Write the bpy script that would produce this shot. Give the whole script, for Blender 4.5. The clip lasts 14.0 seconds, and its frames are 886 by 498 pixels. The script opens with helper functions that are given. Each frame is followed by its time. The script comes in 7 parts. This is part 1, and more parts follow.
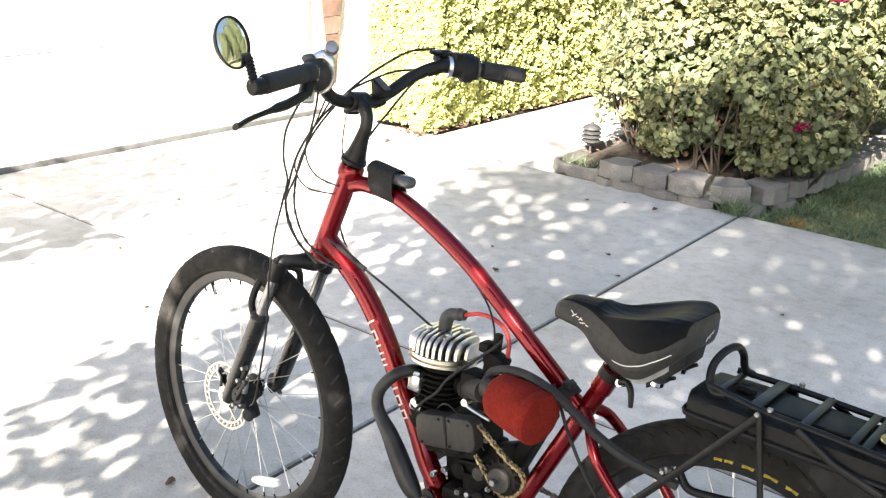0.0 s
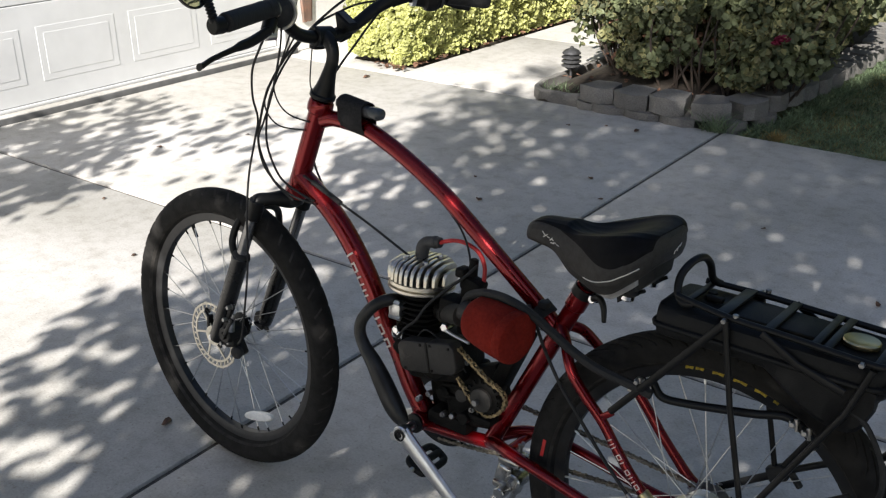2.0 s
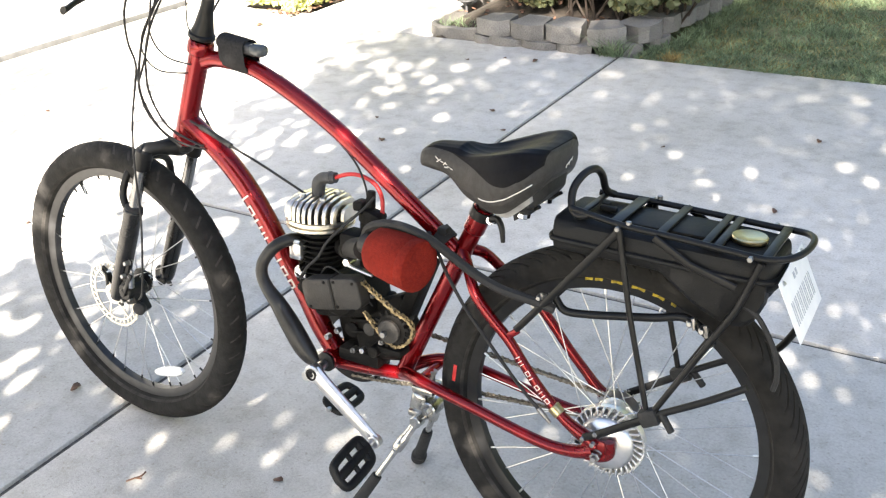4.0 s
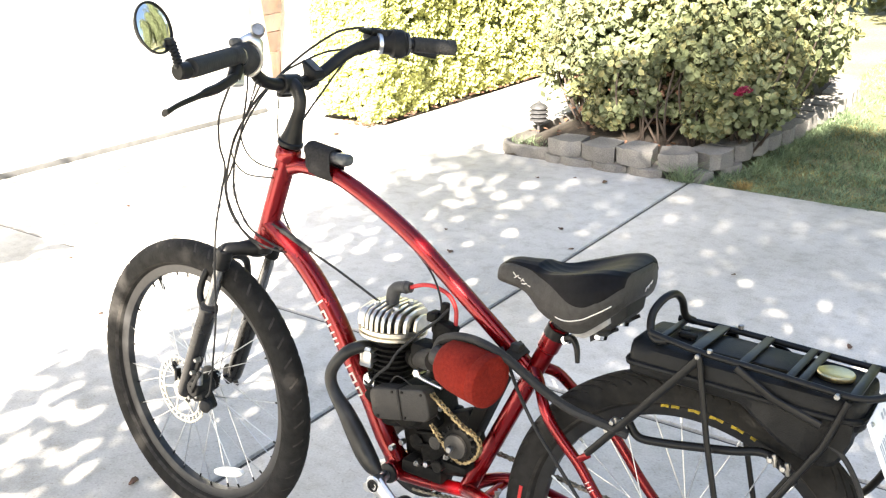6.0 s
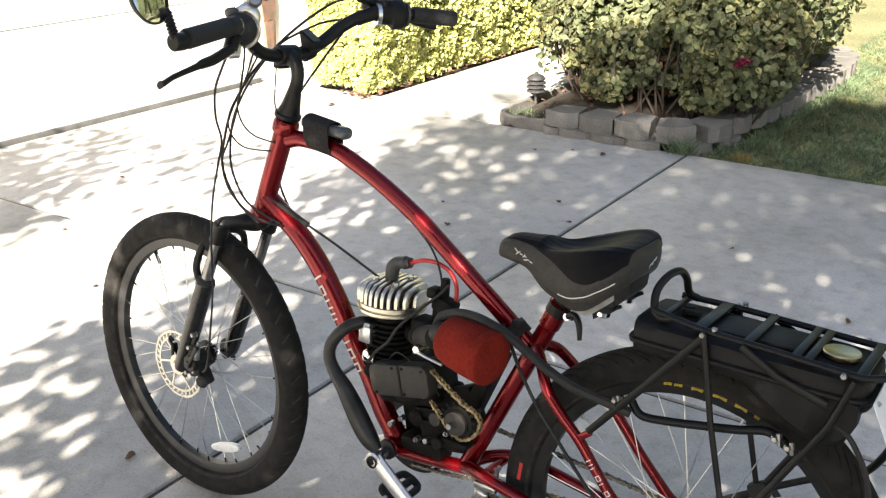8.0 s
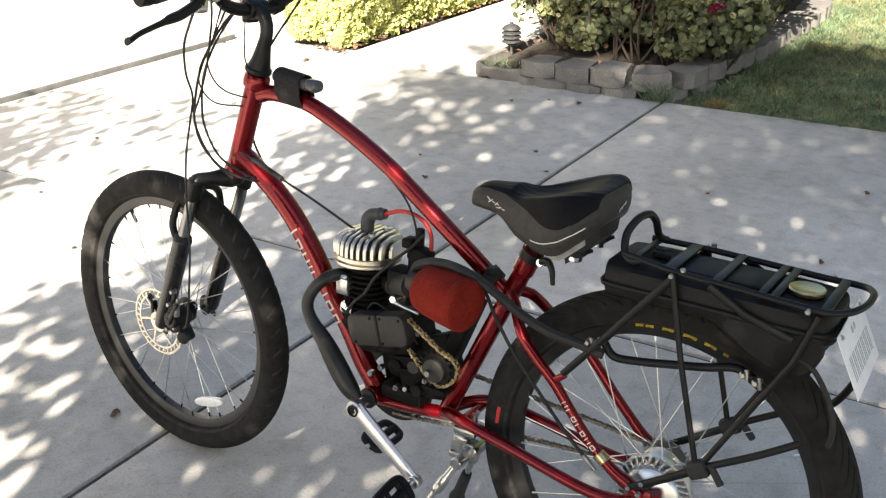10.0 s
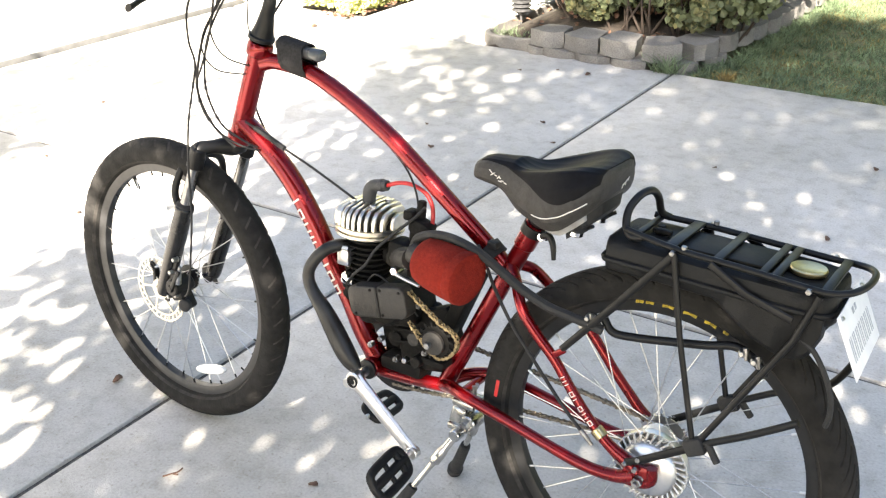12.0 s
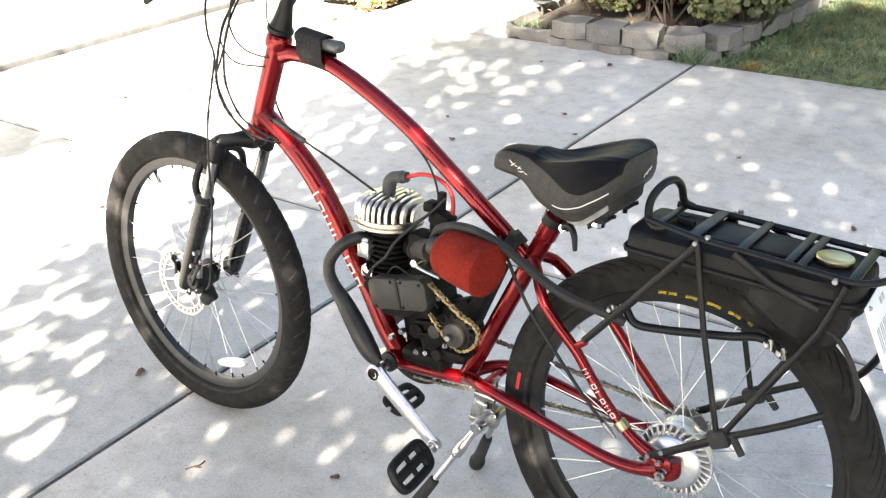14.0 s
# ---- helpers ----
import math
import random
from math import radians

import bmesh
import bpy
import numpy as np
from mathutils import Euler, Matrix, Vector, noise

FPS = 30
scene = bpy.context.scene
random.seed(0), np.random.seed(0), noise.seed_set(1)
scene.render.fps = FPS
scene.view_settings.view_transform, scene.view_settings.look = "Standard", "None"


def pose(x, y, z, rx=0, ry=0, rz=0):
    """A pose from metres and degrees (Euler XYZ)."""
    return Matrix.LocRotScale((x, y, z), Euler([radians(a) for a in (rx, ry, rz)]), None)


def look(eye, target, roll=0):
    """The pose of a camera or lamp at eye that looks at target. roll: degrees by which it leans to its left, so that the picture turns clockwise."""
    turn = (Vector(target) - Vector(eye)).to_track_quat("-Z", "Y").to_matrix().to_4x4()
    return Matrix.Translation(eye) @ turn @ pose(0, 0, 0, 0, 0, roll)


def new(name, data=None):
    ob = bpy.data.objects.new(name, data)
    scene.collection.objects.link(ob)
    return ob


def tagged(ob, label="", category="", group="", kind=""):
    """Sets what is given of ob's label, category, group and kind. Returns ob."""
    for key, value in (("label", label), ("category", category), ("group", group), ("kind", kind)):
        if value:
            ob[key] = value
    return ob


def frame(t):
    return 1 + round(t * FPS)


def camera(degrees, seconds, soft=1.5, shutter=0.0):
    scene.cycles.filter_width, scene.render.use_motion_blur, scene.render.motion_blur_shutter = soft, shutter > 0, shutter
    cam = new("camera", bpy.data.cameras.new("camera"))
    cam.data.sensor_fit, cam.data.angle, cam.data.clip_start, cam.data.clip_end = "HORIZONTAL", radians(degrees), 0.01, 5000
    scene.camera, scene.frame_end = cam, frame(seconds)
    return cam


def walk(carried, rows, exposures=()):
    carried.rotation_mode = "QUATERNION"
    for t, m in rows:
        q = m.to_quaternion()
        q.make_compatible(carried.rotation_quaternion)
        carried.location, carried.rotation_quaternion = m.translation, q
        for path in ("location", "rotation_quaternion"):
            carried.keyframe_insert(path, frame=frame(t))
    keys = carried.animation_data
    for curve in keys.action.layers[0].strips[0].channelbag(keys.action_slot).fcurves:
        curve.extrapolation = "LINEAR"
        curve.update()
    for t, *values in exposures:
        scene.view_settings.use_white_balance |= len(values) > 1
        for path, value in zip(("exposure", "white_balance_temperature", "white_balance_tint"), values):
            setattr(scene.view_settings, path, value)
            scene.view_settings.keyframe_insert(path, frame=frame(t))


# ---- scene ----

# ---------------------------------------------------------------- camera
cam = camera(49.36, 14.0, soft=1.25)
PATH = [
    (0, (0.4091, -1.3126, 1.4412), (-0.7324, 0.1837, 0.7643), 2.56),
    (0.5, (0.3971, -1.3131, 1.4482), (-0.8252, 0.1130, 0.7609), 1.19),
    (1, (0.4128, -1.3164, 1.4533), (-0.7998, 0.1200, 0.7703), 1.32),
    (1.5, (0.4328, -1.3250, 1.4543), (-0.7680, 0.1265, 0.7825), 1.09),
    (2, (0.4579, -1.3130, 1.4395), (-0.6415, 0.1529, 0.6381), -0.41),
    (2.5, (0.4760, -1.2907, 1.4219), (-0.4518, 0.2060, 0.4737), -0.20),
    (2.7, (0.4910, -1.2997, 1.4249), (-0.4230, 0.1881, 0.4498), -0.70),
    (4.8, (0.4830, -1.2907, 1.3823), (-0.4764, 0.2345, 0.5143), -3.82),
    (5, (0.4790, -1.2967, 1.3793), (-0.4967, 0.2110, 0.4990), -3.52),
    (5.5, (0.4674, -1.2975, 1.3928), (-0.5476, 0.2285, 0.5921), -2.87),
    (6, (0.4593, -1.3089, 1.4057), (-0.6198, 0.2286, 0.7190), -0.86),
    (6.5, (0.4541, -1.3049, 1.4071), (-0.6126, 0.2202, 0.6747), -0.35),
    (7, (0.4476, -1.3031, 1.4068), (-0.6244, 0.2116, 0.6608), -0.37),
    (7.2, (0.4346, -1.2951, 1.4008), (-0.6213, 0.2285, 0.6498), -0.47),
    (9.3, (0.4441, -1.2936, 1.4150), (-0.6200, 0.2342, 0.6848), -0.69),
    (9.5, (0.4541, -1.3006, 1.4150), (-0.5983, 0.2305, 0.6747), -0.49),
    (10, (0.4595, -1.3025, 1.4035), (-0.5489, 0.2119, 0.5730), -1.69),
    (10.5, (0.4610, -1.2901, 1.4028), (-0.5497, 0.2030, 0.5374), -2.66),
    (11, (0.4662, -1.2923, 1.3995), (-0.5304, 0.1883, 0.4971), -2.78),
    (11.5, (0.4693, -1.2930, 1.3980), (-0.5044, 0.1841, 0.4651), -1.93),
    (12, (0.4644, -1.2876, 1.4083), (-0.5429, 0.1934, 0.5182), -1.05),
    (12.5, (0.4644, -1.2902, 1.4069), (-0.5495, 0.1854, 0.5154), -1.53),
    (13, (0.4669, -1.2894, 1.4050), (-0.5559, 0.1887, 0.5280), -1.67),
    (13.5, (0.4661, -1.2894, 1.4034), (-0.5544, 0.1929, 0.5309), -1.35),
    (14, (0.4625, -1.2787, 1.3991), (-0.5801, 0.1714, 0.4991), -2.01),
]
EXPOSURES = [(0, 3.03, 6600), (0.5, 2.48, 6600), (1, 1.92, 6500), (1.5, 1.63, 6350), (2, 1.2, 6100), (2.5, 1.53, 6100), (2.7, 1.6, 6150), (4.8, 3.98, 6750), (5, 3.93, 6750), (5.5, 3.74, 6750), (6, 3.43, 6750), (6.5, 2.88, 6750), (7, 2.5, 6800), (7.2, 2.45, 6800), (9.3, 2.4, 6800), (9.5, 2.43, 6800), (10, 2.37, 6800), (10.5, 2.51, 6800), (11, 2.78, 6800), (11.5, 3.09, 6800), (12, 3.34, 6800), (12.5, 3.37, 6800), (13, 3.37, 6800), (13.5, 3.37, 6800), (14, 3.37, 6800)]
walk(cam, [(t, look(eye, target, roll)) for t, eye, target, roll in PATH], exposures=[
    (t, stops, kelvin, 10) for t, stops, kelvin in EXPOSURES
])

# ---------------------------------------------------------------- light
SUN = Vector((0.24, -0.79, 0.565)).normalized()      # towards the sun, behind the camera
world = bpy.data.worlds.new("sky")
scene.world = world
world.use_nodes = True
wn = world.node_tree.nodes
sky = wn.new("ShaderNodeTexSky")
sky.sky_type, sky.sun_disc = "NISHITA", False
sky.sun_elevation = math.asin(SUN.z)
sky.sun_rotation = math.atan2(SUN.x, SUN.y)
sky.air_density, sky.dust_density = 1.0, 1.5
world.node_tree.links.new(sky.outputs[0], wn["Background"].inputs[0])
wn["Background"].inputs[1].default_value = 0.046
sun = new("sun", bpy.data.lights.new("sun", "SUN"))
sun.data.energy, sun.data.angle, sun.data.color = 5.0, radians(0.48), (1.0, 0.92, 0.81)
sun.matrix_world = look(SUN * 30, (0, 0, 0))


# ---------------------------------------------------------------- materials
def material(name, colour, rough=0.5, metal=0.0, second=None, scale=30.0, bump=0.0, bump_scale=80.0, coat=0.0,
             stain=0.0, stain_scale=2.0, random_tint=0.0, spec=0.5, coords="Object", through_light=0.0, fine=(0.35, 0.65)):
    """A surface with two scales of variation: grain between two colours, and larger soft stains."""
    m = bpy.data.materials.new(name)
    m.use_nodes = True
    n, l = m.node_tree.nodes, m.node_tree.links
    b = n["Principled BSDF"]
    tc = n.new("ShaderNodeTexCoord")
    c2 = second or tuple(c * 0.75 for c in colour)
    grain = n.new("ShaderNodeTexNoise")
    grain.inputs["Scale"].default_value, grain.inputs["Detail"].default_value = scale, 6
    l.new(tc.outputs[coords], grain.inputs["Vector"])
    ramp = n.new("ShaderNodeValToRGB")
    ramp.color_ramp.elements[0].position, ramp.color_ramp.elements[1].position = fine
    ramp.color_ramp.elements[0].color, ramp.color_ramp.elements[1].color = (*c2, 1), (*colour, 1)
    l.new(grain.outputs["Fac"], ramp.inputs[0])
    out = ramp.outputs[0]
    if stain:
        big = n.new("ShaderNodeTexNoise")
        big.inputs["Scale"].default_value, big.inputs["Detail"].default_value = stain_scale, 5
        l.new(tc.outputs[coords], big.inputs["Vector"])
        mix = n.new("ShaderNodeMix")
        mix.data_type, mix.blend_type = "RGBA", "MULTIPLY"
        r2 = n.new("ShaderNodeValToRGB")
        r2.color_ramp.elements[0].position, r2.color_ramp.elements[1].position = 0.36, 0.62
        r2.color_ramp.elements[0].color = (1 - stain, 1 - stain, 1 - stain * 1.1, 1)
        l.new(big.outputs["Fac"], r2.inputs[0])
        mix.inputs[0].default_value = 1
        l.new(out, mix.inputs[6]), l.new(r2.outputs[0], mix.inputs[7])
        out = mix.outputs[2]
        rr = n.new("ShaderNodeMapRange")
        rr.inputs["To Min"].default_value, rr.inputs["To Max"].default_value = min(1, rough + 0.12), max(0.02, rough - 0.08)
        l.new(big.outputs["Fac"], rr.inputs[0]), l.new(rr.outputs[0], b.inputs["Roughness"])
    else:
        b.inputs["Roughness"].default_value = rough
    if random_tint:
        info, geo = n.new("ShaderNodeObjectInfo"), n.new("ShaderNodeNewGeometry")
        add = n.new("ShaderNodeMath")
        add.operation = "ADD"
        l.new(info.outputs["Random"], add.inputs[0]), l.new(geo.outputs["Random Per Island"], add.inputs[1])
        fr = n.new("ShaderNodeMath")
        fr.operation = "FRACT"
        l.new(add.outputs[0], fr.inputs[0])
        hsv, mr = n.new("ShaderNodeHueSaturation"), n.new("ShaderNodeMapRange")
        mr.inputs["To Min"].default_value, mr.inputs["To Max"].default_value = 1 - random_tint, 1 + random_tint
        l.new(fr.outputs[0], mr.inputs[0]), l.new(mr.outputs[0], hsv.inputs["Value"])
        l.new(out, hsv.inputs["Color"])
        out = hsv.outputs[0]
    l.new(out, b.inputs["Base Color"])
    b.inputs["Metallic"].default_value, b.inputs["Coat Weight"].default_value = metal, coat
    b.inputs["Coat Roughness"].default_value, b.inputs["Specular IOR Level"].default_value = 0.06, spec
    if bump:
        bn, bu = n.new("ShaderNodeTexNoise"), n.new("ShaderNodeBump")
        bn.inputs["Scale"].default_value, bn.inputs["Detail"].default_value = bump_scale, 4
        l.new(tc.outputs[coords], bn.inputs["Vector"])
        bu.inputs["Strength"].default_value, bu.inputs["Distance"].default_value = bump, 0.004
        l.new(bn.outputs["Fac"], bu.inputs["Height"]), l.new(bu.outputs[0], b.inputs["Normal"])
    if through_light:
        tr, ms = n.new("ShaderNodeBsdfTranslucent"), n.new("ShaderNodeMixShader")
        l.new(out, tr.inputs[0])
        ms.inputs[0].default_value = through_light
        l.new(b.outputs[0], ms.inputs[1]), l.new(tr.outputs[0], ms.inputs[2])
        l.new(ms.outputs[0], n["Material Output"].inputs[0])
    return m


def concrete_material():
    m = material("concrete", (0.608, 0.590, 0.566), 0.85, 0, (0.518, 0.502, 0.481), 150, 0.35, 300, stain=0.26, stain_scale=0.9,
                 random_tint=0.03, spec=0.25)
    n, l = m.node_tree.nodes, m.node_tree.links
    b = n["Principled BSDF"]
    src = b.inputs["Base Color"].links[0].from_socket
    tc, v = n.new("ShaderNodeTexCoord"), n.new("ShaderNodeTexNoise")
    v.inputs["Scale"].default_value, v.inputs["Detail"].default_value, v.inputs["Roughness"].default_value = 14, 8, 0.7
    l.new(tc.outputs["Object"], v.inputs["Vector"])
    r, mix = n.new("ShaderNodeValToRGB"), n.new("ShaderNodeMix")
    r.color_ramp.elements[0].position, r.color_ramp.elements[1].position = 0.33, 0.54
    r.color_ramp.elements[0].color = (0.80, 0.785, 0.76, 1)
    mix.data_type, mix.blend_type = "RGBA", "MULTIPLY"
    mix.inputs[0].default_value = 1
    l.new(v.outputs["Fac"], r.inputs[0]), l.new(src, mix.inputs[6]), l.new(r.outputs[0], mix.inputs[7])
    pits, r3, mix3 = n.new("ShaderNodeTexNoise"), n.new("ShaderNodeValToRGB"), n.new("ShaderNodeMix")
    pits.inputs["Scale"].default_value, pits.inputs["Detail"].default_value, pits.inputs["Roughness"].default_value = 75, 3, 0.6
    l.new(tc.outputs["Object"], pits.inputs["Vector"]), l.new(pits.outputs["Fac"], r3.inputs[0])
    r3.color_ramp.elements[0].position, r3.color_ramp.elements[1].position = 0.30, 0.40
    r3.color_ramp.elements[0].color = (0.82, 0.80, 0.77, 1)
    mix3.data_type, mix3.blend_type = "RGBA", "MULTIPLY"
    mix3.inputs[0].default_value = 1
    l.new(mix.outputs[2], mix3.inputs[6]), l.new(r3.outputs[0], mix3.inputs[7])
    l.new(mix3.outputs[2], b.inputs["Base Color"])
    return m


CONCRETE = concrete_material()
JOINT = material("joint_filler", (0.13, 0.122, 0.112), 0.95, 0, (0.06, 0.056, 0.052), 60, 0.4, 200)
SOIL = material("soil", (0.055, 0.042, 0.031), 0.95, 0, (0.026, 0.020, 0.015), 40, 0.8, 90, stain=0.3)
LAWN = material("lawn_soil", (0.25, 0.25, 0.125), 0.95, 0, (0.13, 0.125, 0.065), 50, 0.8, 120, stain=0.3, stain_scale=1.2)
DOOR_WHITE = material("door_paint", (0.65, 0.655, 0.66), 0.5, 0, (0.61, 0.615, 0.62), 8, 0.05, 300, stain=0.06, stain_scale=1.5)
STUCCO = material("stucco", (0.80, 0.79, 0.76), 0.9, 0, (0.74, 0.73, 0.70), 60, 0.5, 180, stain=0.08)
SEAL = material("door_seal", (0.20, 0.19, 0.18), 0.8, 0, (0.12, 0.115, 0.11), 30, 0.2)
TERRACOTTA = material("terracotta", (0.27, 0.145, 0.10), 0.85, 0, (0.20, 0.15, 0.125), 12, 0.6, 60, stain=0.35, stain_scale=6, random_tint=0.2)
BLOCK = material("wall_block", (0.235, 0.224, 0.210), 0.92, 0, (0.135, 0.128, 0.120), 190, 1.0, 210, stain=0.22, stain_scale=7, random_tint=0.14)
HEDGE_LEAF = material("hedge_leaf", (0.53, 0.54, 0.20), 0.5, 0, (0.36, 0.375, 0.13), 9, random_tint=0.45, through_light=0.35)
# dark fill for hedge and shrub cores: the shade among the leaves as colour
INNER_SHADE = material("inner_shade", (0.045, 0.06, 0.015), 0.95, 0, (0.02, 0.026, 0.01), 20, 0.8, 40)
ROSE_LEAF = material("rose_leaf", (0.190, 0.214, 0.112), 0.5, 0, (0.112, 0.13, 0.070), 7, random_tint=0.5, through_light=0.35, spec=0.3)
ROSE_PALE = material("rose_leaf_pale", (0.315, 0.31, 0.145), 0.5, 0, (0.185, 0.17, 0.085), 7, random_tint=0.5, through_light=0.4, spec=0.3)
TREE_LEAF = material("tree_leaf", (0.10, 0.125, 0.065), 0.5, 0, (0.06, 0.08, 0.04), 5, random_tint=0.4, through_light=0.2)
STEM = material("stem", (0.050, 0.036, 0.027), 0.85, 0, (0.035, 0.025, 0.018), 40, 0.4)
BARK = material("bark", (0.16, 0.12, 0.09), 0.95, 0, (0.07, 0.05, 0.04), 14, 1.0, 30)
# darker than the sill concrete: the upright face's dimmer light put into colour
LIP_SHADE = material("sill_front_shade", (0.150, 0.150, 0.150), 0.9, 0, (0.105, 0.105, 0.105), 14, 0.3, 120, stain=0.12)
PETAL = material("rose_petal", (0.26, 0.012, 0.055), 0.5, 0, (0.16, 0.008, 0.035), 30, through_light=0.3)
GRASS = material("grass_blade", (0.205, 0.275, 0.150), 0.55, 0, (0.125, 0.17, 0.095), 3, random_tint=0.55, through_light=0.3)
DRY_GRASS = material("dry_grass", (0.36, 0.27, 0.10), 0.7, 0, (0.24, 0.18, 0.07), 5, random_tint=0.3, through_light=0.3)
DEAD_LEAF = material("dead_leaf", (0.17, 0.085, 0.05), 0.8, 0, (0.08, 0.045, 0.03), 40, random_tint=0.4)
LAMP_METAL = material("lamp_metal", (0.10, 0.10, 0.105), 0.5, 0.6, (0.06, 0.06, 0.06), 60, 0.1)
LAMP_GLASS = material("lamp_glass", (0.5, 0.5, 0.47), 0.3, 0, (0.42, 0.42, 0.4), 20)
RED = material("red_metallic_paint", (0.21, 0.0012, 0.004), 0.24, 0.65, (0.165, 0.001, 0.003), 900, 0.0, coat=0.4, stain=0.05, stain_scale=9)
TYRE = material("tyre_rubber", (0.024, 0.0228, 0.0215), 0.82, 0, (0.015, 0.0143, 0.0136), 50, 0.35, 150, stain=0.25, stain_scale=6, spec=0.13)
TYRE_DUST = material("tyre_dust", (0.050, 0.047, 0.043), 0.95, 0, (0.028, 0.026, 0.024), 60, 0.3, 200, spec=0.1)
BLACK = material("black_paint", (0.011, 0.011, 0.0115), 0.36, 0, (0.008, 0.008, 0.008), 60, 0.06, 200, stain=0.15, stain_scale=12, spec=0.22)
GLOSS_BLACK = material("gloss_black_paint", (0.010, 0.010, 0.0105), 0.24, 0, (0.007, 0.007, 0.007), 60, 0.04, 200, stain=0.2, stain_scale=14, spec=0.5)
STRAP = material("strap_webbing", (0.034, 0.033, 0.034), 0.95, 0, (0.022, 0.0215, 0.022), 240, 0.5, 600, spec=0.1)
RUBBER = material("black_rubber", (0.016, 0.0155, 0.0155), 0.75, 0, (0.010, 0.010, 0.010), 80, 0.3, 260)
PLASTIC = material("black_plastic", (0.011, 0.011, 0.0112), 0.5, 0, (0.008, 0.008, 0.008), 120, 0.25, 500, stain=0.2, stain_scale=8, spec=0.18)
LENS = material("lamp_lens", (0.070, 0.076, 0.080), 0.14, 0, (0.048, 0.052, 0.055), 60, spec=0.5)
GREY_PLASTIC = material("grey_plastic", (0.060, 0.060, 0.063), 0.55, 0, (0.042, 0.042, 0.045), 60, 0.2, 300)
ALLOY = material("alloy", (0.80, 0.79, 0.78), 0.34, 1.0, (0.70, 0.69, 0.68), 60, 0.05, 200, stain=0.1, stain_scale=14)
CHROME = material("chrome", (0.80, 0.80, 0.81), 0.10, 1.0, (0.74, 0.74, 0.75), 40, 0.05, 90)
STAND_METAL = material("stand_metal", (0.60, 0.59, 0.57), 0.22, 1.0, (0.42, 0.41, 0.39), 50, 0.08, 90, stain=0.15, stain_scale=25)
STEEL = material("spoke_steel", (0.62, 0.62, 0.63), 0.3, 1.0, (0.5, 0.5, 0.5), 50)
RIM_BLACK = material("rim_black", (0.016, 0.016, 0.0165), 0.4, 0, (0.011, 0.011, 0.011), 60, spec=0.3)
RIM_GREY = material("rim_dark", (0.026, 0.026, 0.027), 0.4, 0.2, (0.018, 0.018, 0.019), 60)
ENGINE = material("engine_black", (0.006, 0.0058, 0.0055), 0.65, 0.0, (0.012, 0.011, 0.010), 40, 0.4, 160, stain=0.3, stain_scale=20, spec=0.14)
ENGINE_COVER = material("engine_cover", (0.026, 0.023, 0.020), 0.6, 0.1, (0.020, 0.018, 0.016), 90, 0.3, 300)
EXHAUST = material("exhaust_black", (0.030, 0.029, 0.028), 0.38, 0.25, (0.018, 0.017, 0.016), 30, 0.12, 120, stain=0.3, stain_scale=16, spec=0.4)
FOAM = material("red_foam", (0.235, 0.020, 0.011), 0.9, 0, (0.175, 0.014, 0.008), 160, 0.5, 420, stain=0.3, stain_scale=11, spec=0.15)
CHAIN = material("chain_steel", (0.30, 0.27, 0.22), 0.45, 0.9, (0.14, 0.12, 0.10), 120)
CHAIN_GOLD = material("chain_brass", (0.40, 0.31, 0.17), 0.4, 0.9, (0.13, 0.10, 0.06), 150)
BRASS = material("brass", (0.62, 0.53, 0.30), 0.3, 1.0, (0.5, 0.42, 0.24), 60, stain=0.15, stain_scale=20)
WIRE_RED = material("red_wire", (0.55, 0.03, 0.03), 0.45, 0, (0.42, 0.02, 0.02), 60)
WHITE_MARK = material("white_mark", (0.68, 0.63, 0.56), 0.5, 0, (0.6, 0.58, 0.55), 120)
PLATE_WHITE = material("plate_white", (0.80, 0.80, 0.80), 0.45, 0, (0.74, 0.74, 0.75), 30, stain=0.06)
PLATE_MARK = material("plate_ink", (0.30, 0.32, 0.36), 0.5, 0, (0.42, 0.44, 0.48), 150)
YELLOW_MARK = material("yellow_mark", (0.50, 0.36, 0.03), 0.7, 0, (0.30, 0.21, 0.02), 90)
REFLECTOR = material("reflector_white", (0.78, 0.78, 0.77), 0.25, 0, (0.68, 0.68, 0.68), 120, coat=0.6)
SADDLE_TOP = material("saddle_vinyl", (0.007, 0.007, 0.0085), 0.52, 0, (0.005, 0.005, 0.006), 90, 0.05, 420, spec=0.07)
SADDLE_SIDE = material("saddle_side", (0.045, 0.043, 0.041), 0.5, 0, (0.034, 0.032, 0.030), 110, 0.2, 420, spec=0.15)
SADDLE_PAN = material("saddle_pan", (0.46, 0.45, 0.43), 0.6, 0, (0.26, 0.25, 0.24), 40)
HEAD = material("cast_head", (0.83, 0.78, 0.68), 0.30, 1.0, (0.72, 0.67, 0.58), 60, 0.15, 160, stain=0.12, stain_scale=18)
BOOT = material("plug_boot", (0.045, 0.045, 0.046), 0.6, 0, (0.03, 0.03, 0.03), 60, 0.2, 300)
ROTOR = material("rotor_steel", (0.66, 0.62, 0.54), 0.40, 0.8, (0.50, 0.47, 0.40), 90)
DULL_STEEL = material("dull_steel", (0.38, 0.375, 0.37), 0.42, 1.0, (0.22, 0.215, 0.21), 60)
STANCHION = material("stanchion", (0.30, 0.295, 0.29), 0.22, 0.9, (0.22, 0.22, 0.22), 40)
MIRROR = material("mirror_glass", (0.85, 0.85, 0.85), 0.02, 1.0, (0.82, 0.82, 0.82), 2)


